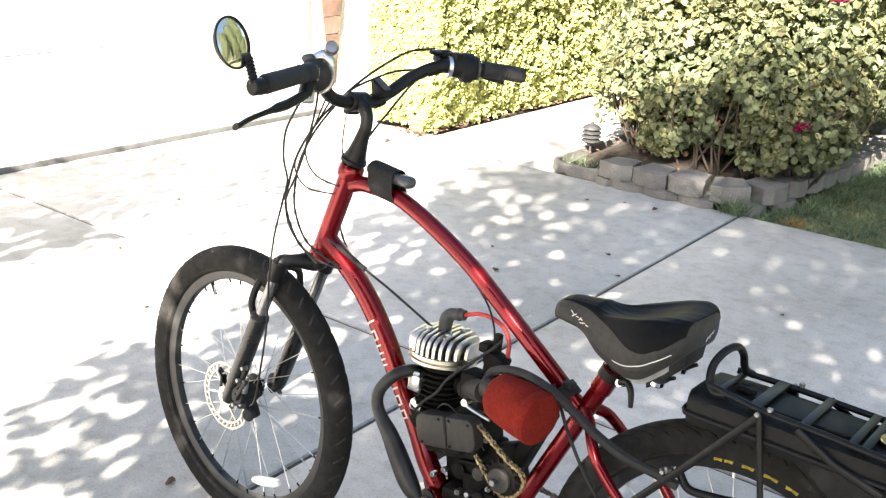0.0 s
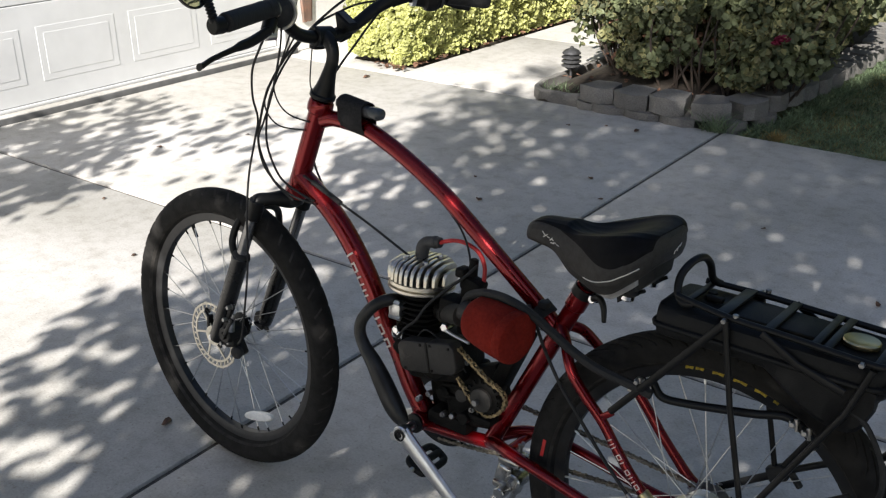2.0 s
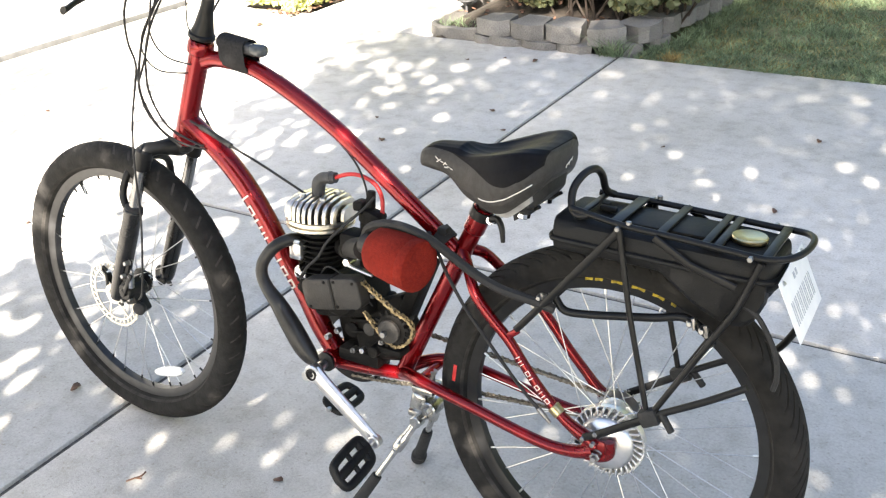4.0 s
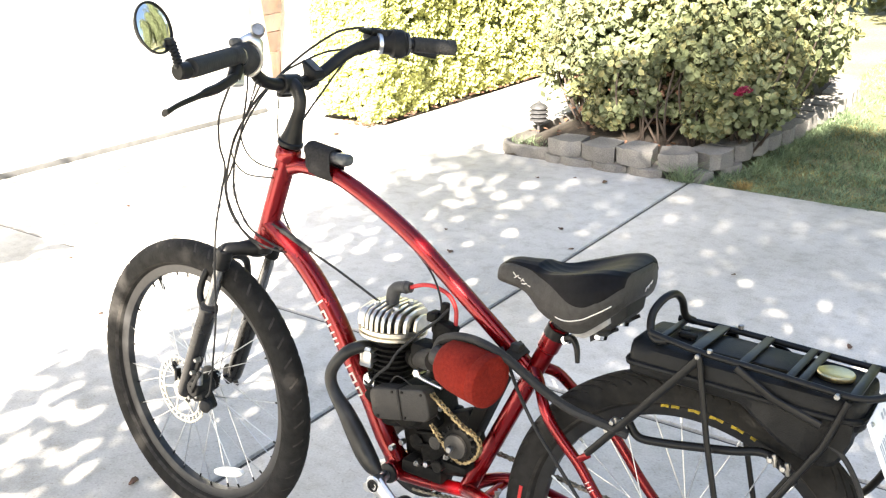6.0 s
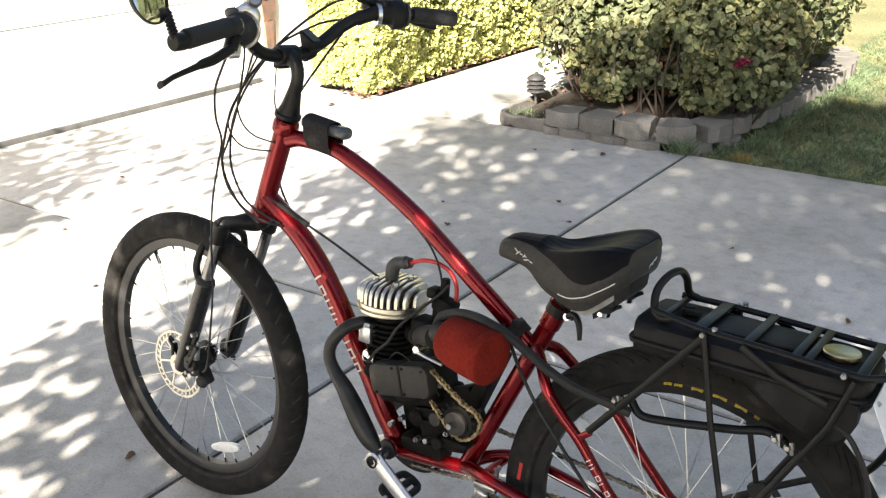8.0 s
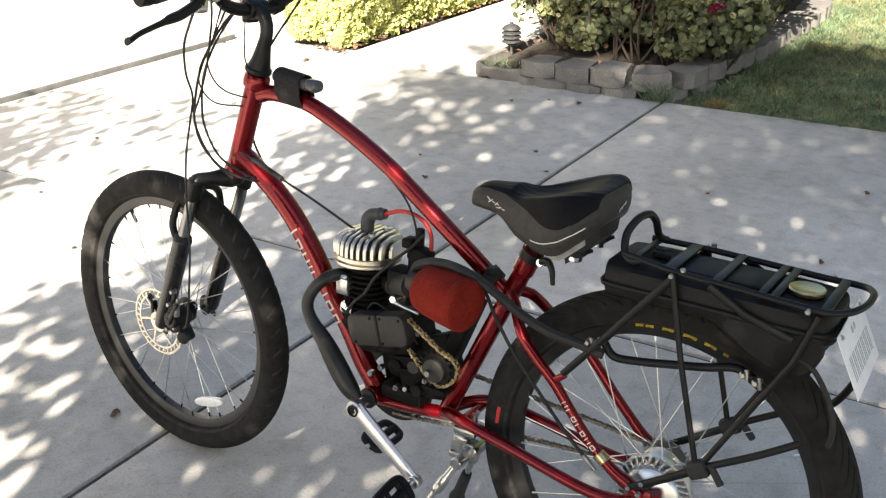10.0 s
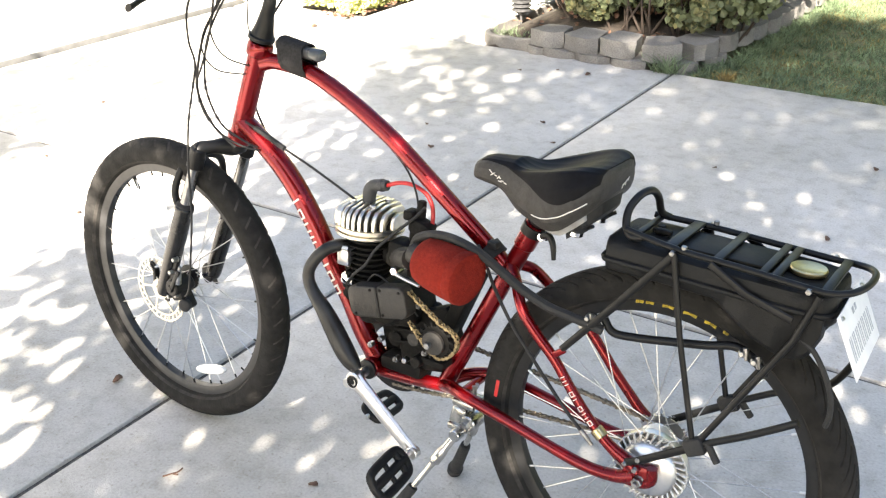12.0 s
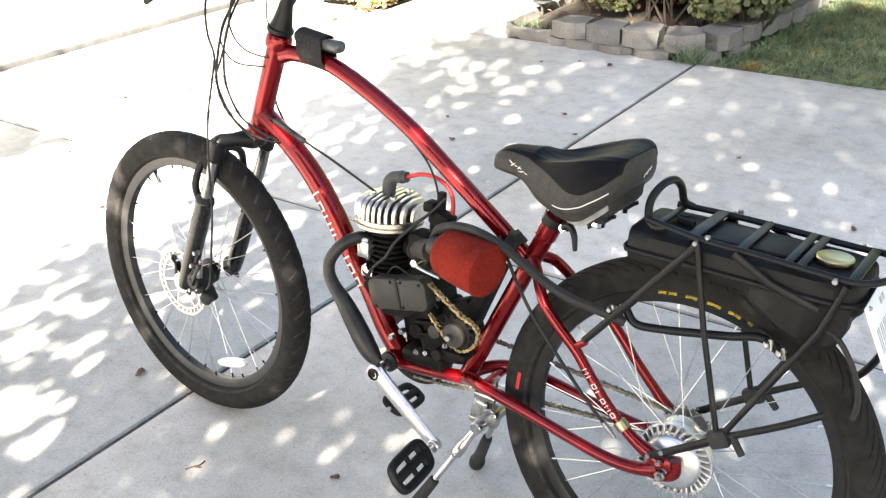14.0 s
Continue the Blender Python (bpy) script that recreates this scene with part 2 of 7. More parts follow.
# ---------------------------------------------------------------- mesh helpers
def part(name, bm, mat, parent=None, label="", smooth=True):
    """Links a bmesh as one mesh object, under a thing or a part."""
    me = bpy.data.meshes.new(name)
    bmesh.ops.recalc_face_normals(bm, faces=bm.faces)
    bm.to_mesh(me)
    bm.free()
    for p in me.polygons:
        p.use_smooth = smooth
    if smooth:
        me.set_sharp_from_angle(angle=radians(38))
    me.materials.append(mat)
    ob = new(name, me)
    ob.parent = parent
    if label:
        ob["label"] = label
    return ob


def joined(*bms):
    """One bmesh out of several."""
    out = bmesh.new()
    for b in bms:
        me = bpy.data.meshes.new("tmp")
        b.to_mesh(me)
        b.free()
        out.from_mesh(me)
        bpy.data.meshes.remove(me)
    return out


def moved(bm, m):
    bmesh.ops.transform(bm, matrix=m, verts=bm.verts)
    return bm


def box(size, at=(0, 0, 0), bevel=0.0, turn=None, segs=2):
    bm = bmesh.new()
    bmesh.ops.create_cube(bm, size=1.0)
    bmesh.ops.scale(bm, vec=size, verts=bm.verts)
    if bevel:
        bmesh.ops.bevel(bm, geom=list(bm.edges), offset=bevel, segments=segs, profile=0.5, affect="EDGES")
    if turn is not None:
        bmesh.ops.transform(bm, matrix=turn.to_4x4(), verts=bm.verts)
    bmesh.ops.translate(bm, vec=at, verts=bm.verts)
    return bm


def glide(points, steps=8, closed=False):
    """A smooth line through points (Catmull-Rom); each point may carry its radius as a fourth number."""
    pts = [np.array(p, float) for p in points]
    n, out = len(pts), []
    for i in range(n if closed else n - 1):
        p0, p1 = pts[(i - 1) % n if closed else max(i - 1, 0)], pts[i]
        p2, p3 = pts[(i + 1) % n], pts[(i + 2) % n if closed else min(i + 2, n - 1)]
        for k in range(steps):
            t = k / steps
            out.append(0.5 * (2 * p1 + (p2 - p0) * t + (2 * p0 - 5 * p1 + 4 * p2 - p3) * t * t + (3 * p1 - p0 - 3 * p2 + p3) * t ** 3))
    if not closed:
        out.append(pts[-1])
    return out


def tube(points, r=0.01, sides=14, steps=8, closed=False, smooth=True, flat=1.0):
    """A round bar swept along points; flat squashes it across its second direction."""
    line = glide(points, steps, closed) if smooth and len(points) > 2 else [np.array(p, float) for p in points]
    bm, rings = bmesh.new(), []
    n = len(line)
    side = None
    for i, p in enumerate(line):
        a = line[(i - 1) % n] if closed or i else p
        b = line[(i + 1) % n] if closed or i < n - 1 else p
        d = Vector((b - a)[:3]).normalized()
        if side is None:
            side = d.orthogonal().normalized() if abs(d.y) > 0.9 else d.cross(Vector((0, 1, 0))).normalized()
        side = (side - d * side.dot(d)).normalized()
        other = d.cross(side)
        rad = float(p[3]) if len(p) > 3 else r
        c = Vector(p[:3])
        rings.append([bm.verts.new(c + rad * (math.cos(w) * side + flat * math.sin(w) * other))
                      for w in (2 * math.pi * k / sides for k in range(sides))])
    for i in range(n if closed else n - 1):
        a, b = rings[i], rings[(i + 1) % n]
        for k in range(sides):
            bm.faces.new((a[k], a[(k + 1) % sides], b[(k + 1) % sides], b[k]))
    if not closed:
        bm.faces.new(rings[0][::-1]), bm.faces.new(rings[-1])
    return bm


def frame_to(at, axis, up=(0, 0, 1)):
    """A pose whose z runs along axis."""
    z = Vector(axis).normalized()
    x = Vector(up).cross(z)
    x = x.normalized() if x.length > 1e-4 else z.orthogonal().normalized()
    return Matrix.Translation(at) @ Matrix((x, z.cross(x), z)).transposed().to_4x4()


def lathe(profile, at=(0, 0, 0), axis=(0, 0, 1), sides=32, closed=False):
    """A profile of (radius, height) turned round an axis; closed joins its last point to the first."""
    bm, rings = bmesh.new(), []
    for r, h in profile:
        rings.append([bm.verts.new((r * math.cos(w), r * math.sin(w), h)) for w in (2 * math.pi * k / sides for k in range(sides))])
    for i in range(len(rings) if closed else len(rings) - 1):
        a, b = rings[i], rings[(i + 1) % len(rings)]
        for k in range(sides):
            bm.faces.new((a[k], a[(k + 1) % sides], b[(k + 1) % sides], b[k]))
    if not closed:
        bm.faces.new(rings[0][::-1]), bm.faces.new(rings[-1])
    return moved(bm, frame_to(at, axis))


def rod(a, b, r, sides=12, r2=None):
    a, b = Vector(a), Vector(b)
    length, r2 = (b - a).length, r if r2 is None else r2
    c = min(r, r2) * 0.15
    return lathe([(r - c, 0), (r, c), (r2, length - c), (r2 - c, length)], a, b - a, sides)


def plate_from(outline, thick, at, axis, up=(0, 0, 1), bevel=0.0):
    """A flat outline of (x, y) given thickness along axis."""
    bm = bmesh.new()
    f = bm.faces.new([bm.verts.new((x, y, 0)) for x, y in outline])
    g = bmesh.ops.extrude_face_region(bm, geom=[f])
    bmesh.ops.translate(bm, vec=(0, 0, thick), verts=[v for v in g["geom"] if isinstance(v, bmesh.types.BMVert)])
    if bevel:
        bmesh.ops.bevel(bm, geom=[e for e in bm.edges], offset=bevel, segments=2, profile=0.5, affect="EDGES")
    return moved(bm, frame_to(at, axis, up))


def thing(name, label, category, at=None, group="", kind=""):
    ob = new(name)
    ob.empty_display_size = 0.1
    if at is not None:
        ob.matrix_world = at
    return tagged(ob, label, category, group, kind)


def leaf_cloud(name, places, mat, size, parent=None, spread=1.0, shape="oval", label="", seed=1):
    """Many small folded leaves: places are (position, outward direction) pairs."""
    rng = np.random.default_rng(seed)
    P = np.array([p for p, _ in places])
    N = np.array([d for _, d in places], float)
    n = len(P)
    N = N + spread * rng.normal(size=(n, 3)) * 0.6
    N /= np.linalg.norm(N, axis=1)[:, None]
    A = rng.normal(size=(n, 3))
    A -= N * (A * N).sum(1)[:, None]
    A /= np.linalg.norm(A, axis=1)[:, None]
    B = np.cross(N, A)
    s = size * rng.uniform(0.6, 1.25, size=(n, 1))
    wide = 0.62 if shape == "oval" else 0.8
    tip, tail = P + A * s * 0.5, P - A * s * 0.5
    fold = N * s * 0.12
    l1, l2 = P + A * s * 0.12 + B * s * 0.5 * wide + fold, P - A * s * 0.28 + B * s * 0.42 * wide + fold
    r1, r2 = P + A * s * 0.12 - B * s * 0.5 * wide + fold, P - A * s * 0.28 - B * s * 0.42 * wide + fold
    V = np.stack([tail, l2, l1, tip, r1, r2], 1).reshape(-1, 3)
    F = np.array([[0, 1, 2, 3], [0, 3, 4, 5]])
    F = (F[None] + 6 * np.arange(n)[:, None, None]).reshape(-1, 4)
    me = bpy.data.meshes.new(name)
    me.from_pydata(V.tolist(), [], F.tolist())
    me.materials.append(mat)
    ob = new(name, me)
    ob.parent = parent
    if label:
        ob["label"] = label
    return ob


# ---------------------------------------------------------------- setting: ground, driveway, garage
rnd = random.Random(4)


def ground_sheet():
    bm = bmesh.new()
    bmesh.ops.create_grid(bm, x_segments=8, y_segments=8, size=300)
    ob = part("ground", moved(bm, pose(0, 0, -0.025)), LAWN, smooth=False)
    return tagged(ob, "lawn and bare soil that run to the horizon", "ground", kind="structure")


ground_sheet()

X_EDGES = (-4.44, -1.252, 1.93, 5.11)
Y_EDGES = (-6.12, -3.75, -1.38, 1.005, 3.36)


def driveway():
    base = tagged(part("driveway", box((9.54, 9.47, 0.06), (0.335, -1.38, -0.041)), JOINT, smooth=False),
                  "pale grey concrete driveway with dark control joints and leaf shade", "driveway", kind="structure")
    gap = 0.021
    for i in range(3):
        for j in range(4):
            x0, x1, y0, y1 = X_EDGES[i] + gap / 2, X_EDGES[i + 1] - gap / 2, Y_EDGES[j] + gap / 2, Y_EDGES[j + 1] - gap / 2
            bm = box((x1 - x0, y1 - y0, 0.05), ((x0 + x1) / 2, (y0 + y1) / 2, -0.025), 0.004)
            part("slab", bm, CONCRETE, base)
    return base


driveway()


def walkway():
    base = tagged(part("walkway", box((1.02, 7.02, 0.05), (-2.90, 6.867, -0.041)), JOINT, smooth=False),
                  "sunlit concrete garden path between hedge and flower bed", "path", kind="structure")
    part("slab", box((0.48, 6.2, 0.05), (-4.19, 6.48, -0.026), 0.004), CONCRETE, base)
    part("slab", box((0.54, 0.21, 0.05), (-3.695, 3.47, -0.027), 0.004), CONCRETE, base)
    y = 3.368
    for length in (1.5, 1.5, 1.5, 1.5, 1.0):
        part("slab", box((1.03 if y > 3.5 else 1.03, length - 0.01, 0.05), (-2.905, y + length / 2, -0.026), 0.004), CONCRETE, base)
        y += length
    return base


walkway()

DOOR_X, DOOR_R, DOOR_L = -4.50, 3.375, -1.50


def garage():
    wall = tagged(part("wall_garage", joined(
        box((0.2, 0.70, 3.0), (-4.53, DOOR_R + 0.352, 1.5), 0.004),
        box((0.2, 1.4, 3.0), (-4.53, DOOR_L - 0.702, 1.5), 0.004),
        box((0.2, DOOR_R - DOOR_L - 0.004, 0.8), (-4.53, (DOOR_R + DOOR_L) / 2, 2.6), 0.004),
        box((0.2, 7.0, 3.0), (-4.53, 7.58, 1.5), 0.004)), STUCCO, smooth=False),
        "white stuccoed garage wall in full sun", "wall", kind="structure")
    part("roof_edge", box((0.5, 15.0, 0.18), (-4.5, 3.4, 3.092), 0.01), DOOR_WHITE, wall)
    part("corner_trim", box((0.03, 0.022, 2.2), (-4.43, DOOR_R + 0.014, 1.1), 0.003), DOOR_WHITE, wall)
    door = tagged(thing("garage_door", "", ""), "white sectional garage door with raised panels, closed", "garage door")
    rows, high = 4, 0.528
    for k in range(rows):
        z0 = 0.057 + k * (high + 0.004)
        sec = part("section", box((0.045, DOOR_R - DOOR_L - 0.03, high), (DOOR_X, (DOOR_R + DOOR_L) / 2, z0 + high / 2), 0.004), DOOR_WHITE, door, smooth=False)
        for c in range(8):
            y = DOOR_R - 0.335 - 0.60 * c
            part("panel", joined(
                box((0.012, 0.50, 0.300), (DOOR_X + 0.0182, y, z0 + 0.255), 0.0016),
                box((0.012, 0.42, 0.225), (DOOR_X + 0.0196, y, z0 + 0.255), 0.0013)), DOOR_WHITE, sec, smooth=False)
    part("bottom_rail", box((0.05, DOOR_R - DOOR_L - 0.03, 0.017), (DOOR_X + 0.012, (DOOR_R + DOOR_L) / 2, 0.0455), 0.003), DOOR_WHITE, door)
    part("bottom_seal", box((0.03, DOOR_R - DOOR_L - 0.03, 0.018), (DOOR_X + 0.004, (DOOR_R + DOOR_L) / 2, 0.052), 0.003), SEAL, door, "grey rubber bottom seal")
    tagged(part("threshold", box((0.16, DOOR_R - DOOR_L + 0.12, 0.056), (-4.476, (DOOR_R + DOOR_L) / 2 + 0.04, 0.0085), 0.004), CONCRETE),
           "worn concrete sill below the garage door", "threshold", kind="structure")
    # strip added over the sill's front, its dark colour standing for shade
    tagged(part("trim", box((0.010, DOOR_R - DOOR_L + 0.12, 0.050), (-4.3905, (DOOR_R + DOOR_L) / 2 + 0.04, 0.0085), 0.003), LIP_SHADE),
           "dark grey front face of the garage sill, its shade put into the colour", "trim", kind="structure")


garage()


def wall_ornament():
    """A tapered ornament of rough terracotta courses, fixed to the wall beside the garage door."""
    t = thing("wall_ornament", "tapered terracotta ornament of rough courses on the garage wall", "wall ornament", pose(-4.427, 3.622, 0))
    levels = [(0.19, 0.088), (0.40, 0.105), (0.54, 0.135), (0.66, 0.170), (0.795, 0.205)]
    for (z0, w0), (z1, w1) in zip(levels, levels[1:]):
        bm = bmesh.new()
        n = 5
        vs = []
        for z, w in ((z0 + 0.003, w0), ((z0 + z1) / 2, (w0 + w1) / 2 + 0.004), (z1 - 0.003, w1 + 0.006)):
            ring = []
            for s in range(4):
                for q in range(n):
                    f = q / n - 0.5
                    x, y = ((f, -0.5), (0.5, f), (-f, 0.5), (-0.5, -f))[s]
                    ring.append(bm.verts.new((x * 0.026 + rnd.uniform(-.003, .003), y * w + rnd.uniform(-.004, .004), z + rnd.uniform(-.003, .003))))
            vs.append(ring)
        for a, b in zip(vs, vs[1:]):
            for q in range(len(a)):
                bm.faces.new((a[q], a[(q + 1) % len(a)], b[(q + 1) % len(a)], b[q]))
        bm.faces.new(vs[0][::-1]), bm.faces.new(vs[-1])
        part("course", bm, TERRACOTTA, t)


wall_ornament()


# ---------------------------------------------------------------- planting
def litter(name, x0, x1, y0, y1, z, count, mat, size, label, seed):
    rng = np.random.default_rng(seed)
    pts = [((rng.uniform(x0, x1), rng.uniform(y0, y1), z + rng.uniform(0, 0.015)), (0, 0, 1)) for _ in range(count)]
    return tagged(leaf_cloud(name, pts, mat, size, spread=0.5, seed=seed), label, "leaf litter", kind="stuff")


def hedge():
    """A clipped hedge: a solid core coloured as inner shade, and thousands of small leaves over its faces."""
    t = thing("hedge", "clipped hedge of small yellow-green leaves in full sun", "hedge", pose(0, 0, 0))
    x0, x1, y0, y1, top = -3.93, -3.40, 3.50, 9.6, 1.4
    # closed core, dark so that gaps between the leaves look shaded
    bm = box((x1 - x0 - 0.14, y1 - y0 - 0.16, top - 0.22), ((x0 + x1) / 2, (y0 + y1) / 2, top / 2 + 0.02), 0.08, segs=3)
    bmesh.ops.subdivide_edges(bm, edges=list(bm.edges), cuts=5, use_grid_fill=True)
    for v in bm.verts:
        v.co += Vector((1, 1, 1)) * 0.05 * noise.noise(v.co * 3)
    part("shade_core", bm, INNER_SHADE, t)
    rng = np.random.default_rng(11)
    near, far = [], []

    def wave(a, b):
        return 0.05 * noise.noise(Vector((a * 2.3, b * 2.3, 0.3))) + 0.04 * noise.noise(Vector((a * 7, b * 7, 2.1)))
    for _ in range(60000):
        y, z = y0 + (y1 - y0) * rng.random() ** 1.5, 0.02 + rng.random() ** 1.15 * (top - 0.02)
        bulge = 0.06 * math.sin(min(1, z / 0.5) * 1.57) - 0.05
        x = x1 + bulge + wave(y, z) - abs(rng.normal()) * 0.05
        hole = noise.noise(Vector((y * 13, z * 13, 7.7))) + 0.7 * noise.noise(Vector((y * 29, z * 29, 1.7)))
        if rng.random() > min(1.0, 0.6 + z * 3.0) or hole + 0.15 * rng.normal() < -0.30:
            continue
        (near if y < 5.6 else far).append(((x, y, z), (0.62, -0.75, 0.62)))
    for _ in range(13000):
        x, z = x0 + (x1 - x0) * rng.random(), 0.05 + rng.random() * (top - 0.05)
        y = y0 - 0.02 + wave(x + 9, z) + abs(rng.normal()) * 0.05 + 0.10 * max(0, (x - x1 + 0.18) / 0.18) ** 2
        if rng.random() > min(1.0, 0.6 + z * 3.0):
            continue
        near.append(((x, y, z), (0.25, -1, 0.62)))
    for _ in range(4000):
        x, y = x0 + (x1 - x0) * rng.random(), y0 + (y1 - y0) * rng.random()
        far.append(((x, y, top - 0.04 + wave(x, y)), (0, 0, 1)))
    for _ in range(4500):
        z = 0.05 + rng.random() * (top - 0.05)
        near.append(((x0 + wave(z, 4) + abs(rng.normal()) * 0.04, y0 + rng.random() * 0.8, z), (-1, -0.4, 0.3)))
    leaf_cloud("leaves", near, HEDGE_LEAF, 0.036, t, seed=3)["kind"] = "stuff"
    leaf_cloud("leaves", far, HEDGE_LEAF, 0.046, t, seed=4)["kind"] = "stuff"
    bm = bmesh.new()
    for k in range(26):
        y = y0 + 0.05 + k * 0.16
        x = x1 - 0.1 + rnd.uniform(-0.1, 0.02)
        b = tube([(x, y, -0.03), (x + rnd.uniform(-.04, .04), y + rnd.uniform(-.04, .04), 0.15), (x - 0.03, y + rnd.uniform(-.08, .08), 0.45)], 0.008, 6, 3)
        bm = joined(bm, b)
    part("stems", bm, STEM, t)
    bed = part("hedge_bed", box((0.50, 6.3, 0.05), (-3.71, 6.74, -0.022), 0.004), SOIL, smooth=False)
    tagged(bed, "strip of brown soil and dead leaves below the hedge", "soil", kind="structure")
    litter("hedge_litter", -3.66, -3.40, 3.42, 8.0, 0.014, 500, DEAD_LEAF, 0.045, "dry brown leaves lying below the hedge", 21)


hedge()


def bed():
    """Soil mound of the rose bed, low and pointed at the path."""
    bm = bmesh.new()
    ring = glide([(-2.40, 3.43), (-2.12, 3.43), (-1.60, 3.44), (-1.30, 3.48), (-1.22, 3.75), (-1.18, 4.5), (-1.14, 5.4), (-1.20, 6.3), (-1.8, 6.6), (-2.36, 6.3), (-2.42, 5.0)], 6, True)
    outer = [bm.verts.new((p[0], p[1], -0.02)) for p in ring]
    mid = [bm.verts.new((p[0] * 0.94 - 0.10, (p[1] - 4.8) * 0.94 + 4.8, 0.035 if p[0] < -2.2 else 0.075)) for p in ring]
    inn = [bm.verts.new((p[0] * 0.6 - 0.68, (p[1] - 4.8) * 0.6 + 4.8, 0.13 + rnd.uniform(-.02, .02))) for p in ring]
    n = len(ring)
    for a, b in ((outer, mid), (mid, inn)):
        for k in range(n):
            bm.faces.new((a[k], a[(k + 1) % n], b[(k + 1) % n], b[k]))
    bm.faces.new(inn)
    tagged(part("flower_bed", bm, SOIL), "raised bed of dark soil with dry leaves", "flower bed", kind="structure")
    litter("bed_litter", -2.3, -1.2, 3.5, 4.6, 0.10, 130, DEAD_LEAF, 0.036, "dry brown leaves lying on the flower bed", 23)


bed()


def block_mesh(seed, low):
    r = random.Random(seed)
    w, d, h = 0.203, 0.19, 0.088 if not low else 0.082
    bm = bmesh.new()
    bmesh.ops.create_cube(bm, size=1)
    bmesh.ops.subdivide_edges(bm, edges=list(bm.edges), cuts=3, use_grid_fill=True)
    for v in bm.verts:
        x, y, z = v.co
        taper = 1.0 - 0.28 * (y + 0.5)
        bow = 0.028 * max(0.0, abs(2 * x) - 0.5) / 0.5 - 0.006 * (1 - (2 * x) ** 2) if y < -0.4 else 0
        rough = 0.0034 if y < -0.3 else 0.0016
        edge = 1.0 - 0.06 * (abs(2 * x) ** 6) * (1 if z > 0.4 else 0.4)
        v.co = Vector((x * w * taper, y * d + bow, z * h * edge)) + Vector([r.uniform(-rough, rough) for _ in range(3)])
    me = bpy.data.meshes.new("block")
    bm.to_mesh(me)
    bm.free()
    for p in me.polygons:
        p.use_smooth = True
    me.set_sharp_from_angle(angle=radians(32))
    me.materials.append(BLOCK)
    return me


def block_border():
    t = thing("block_wall", "low garden wall of rough grey concrete blocks in two courses", "garden wall", pose(-1.6, 3.4, 0))
    inv = t.matrix_world.inverted()
    upper, lower = [block_mesh(k, False) for k in range(6)], [block_mesh(20 + k, True) for k in range(6)]
    line = glide([(-1.985, 3.42), (-1.77, 3.42), (-1.56, 3.425), (-1.38, 3.44), (-1.25, 3.53), (-1.20, 3.70), (-1.17, 3.92), (-1.15, 4.2),
                  (-1.13, 4.6), (-1.10, 5.1), (-1.09, 5.6), (-1.13, 6.05), (-1.30, 6.35)], 24)
    for course, meshes, z, off in ((0, lower, 0.002, 0.075), (1, upper, 0.090, 0.0)):
        walked, nxt, k = 0.0, off, 0
        for a, b in zip(line, line[1:]):
            walked += float(np.linalg.norm(b - a))
            if walked < nxt:
                continue
            nxt += 0.207
            sunk = min(0.030, max(0.0, (b[1] - 3.7) * 0.05))
            if course == 0 and b[1] > 3.8:
                continue
            yaw = math.degrees(math.atan2(b[1] - a[1], b[0] - a[0]))
            side = Vector((math.sin(radians(yaw)), -math.cos(radians(yaw)), 0)) * (0.012 if course == 0 else rnd.uniform(-.006, .006))
            ob = new("block", meshes[k % 6])
            ob.parent = t
            m = pose(b[0] + side.x, b[1] + side.y, z - sunk + rnd.uniform(-.003, .003), rnd.uniform(-2, 2), rnd.uniform(-2, 2), yaw + rnd.uniform(-5, 5))
            ob.matrix_basis = inv @ m
            k += 1
    half = new("block", lower[0])
    half.parent = t
    half.matrix_basis = inv @ pose(-2.035, 3.415, 0.002, 0, 1, 1) @ Matrix.Diagonal((0.62, 1, 1, 1))
    # low edging round the pointed end, beside the path
    bm, rings = bmesh.new(), []
    tip = glide([(-2.09, 3.385), (-2.24, 3.375), (-2.37, 3.40), (-2.44, 3.50), (-2.455, 3.68), (-2.45, 3.95), (-2.45, 4.4)], 6)
    for p, q in zip(tip, tip[1:]):
        side = Vector((q[1] - p[1], p[0] - q[0])).normalized() * 0.016
        h = 0.062 + 0.012 * noise.noise(Vector((p[0] * 9, p[1] * 9, 0)))
        rings.append([bm.verts.new((p[0] + side.x * k, p[1] + side.y * k, z)) for k, z in ((-1.2, -0.03), (-1, h - 0.008), (-0.5, h), (0.5, h), (1, h - 0.008), (1.2, -0.03))])
    for p, q in zip(rings, rings[1:]):
        for k in range(6):
            bm.faces.new((p[k], p[(k + 1) % 6], q[(k + 1) % 6], q[k]))
    bm.faces.new(rings[0]), bm.faces.new(rings[-1][::-1])
    part("edging", moved(bm, inv), BLOCK, t, "low rough edging strip")


block_border()


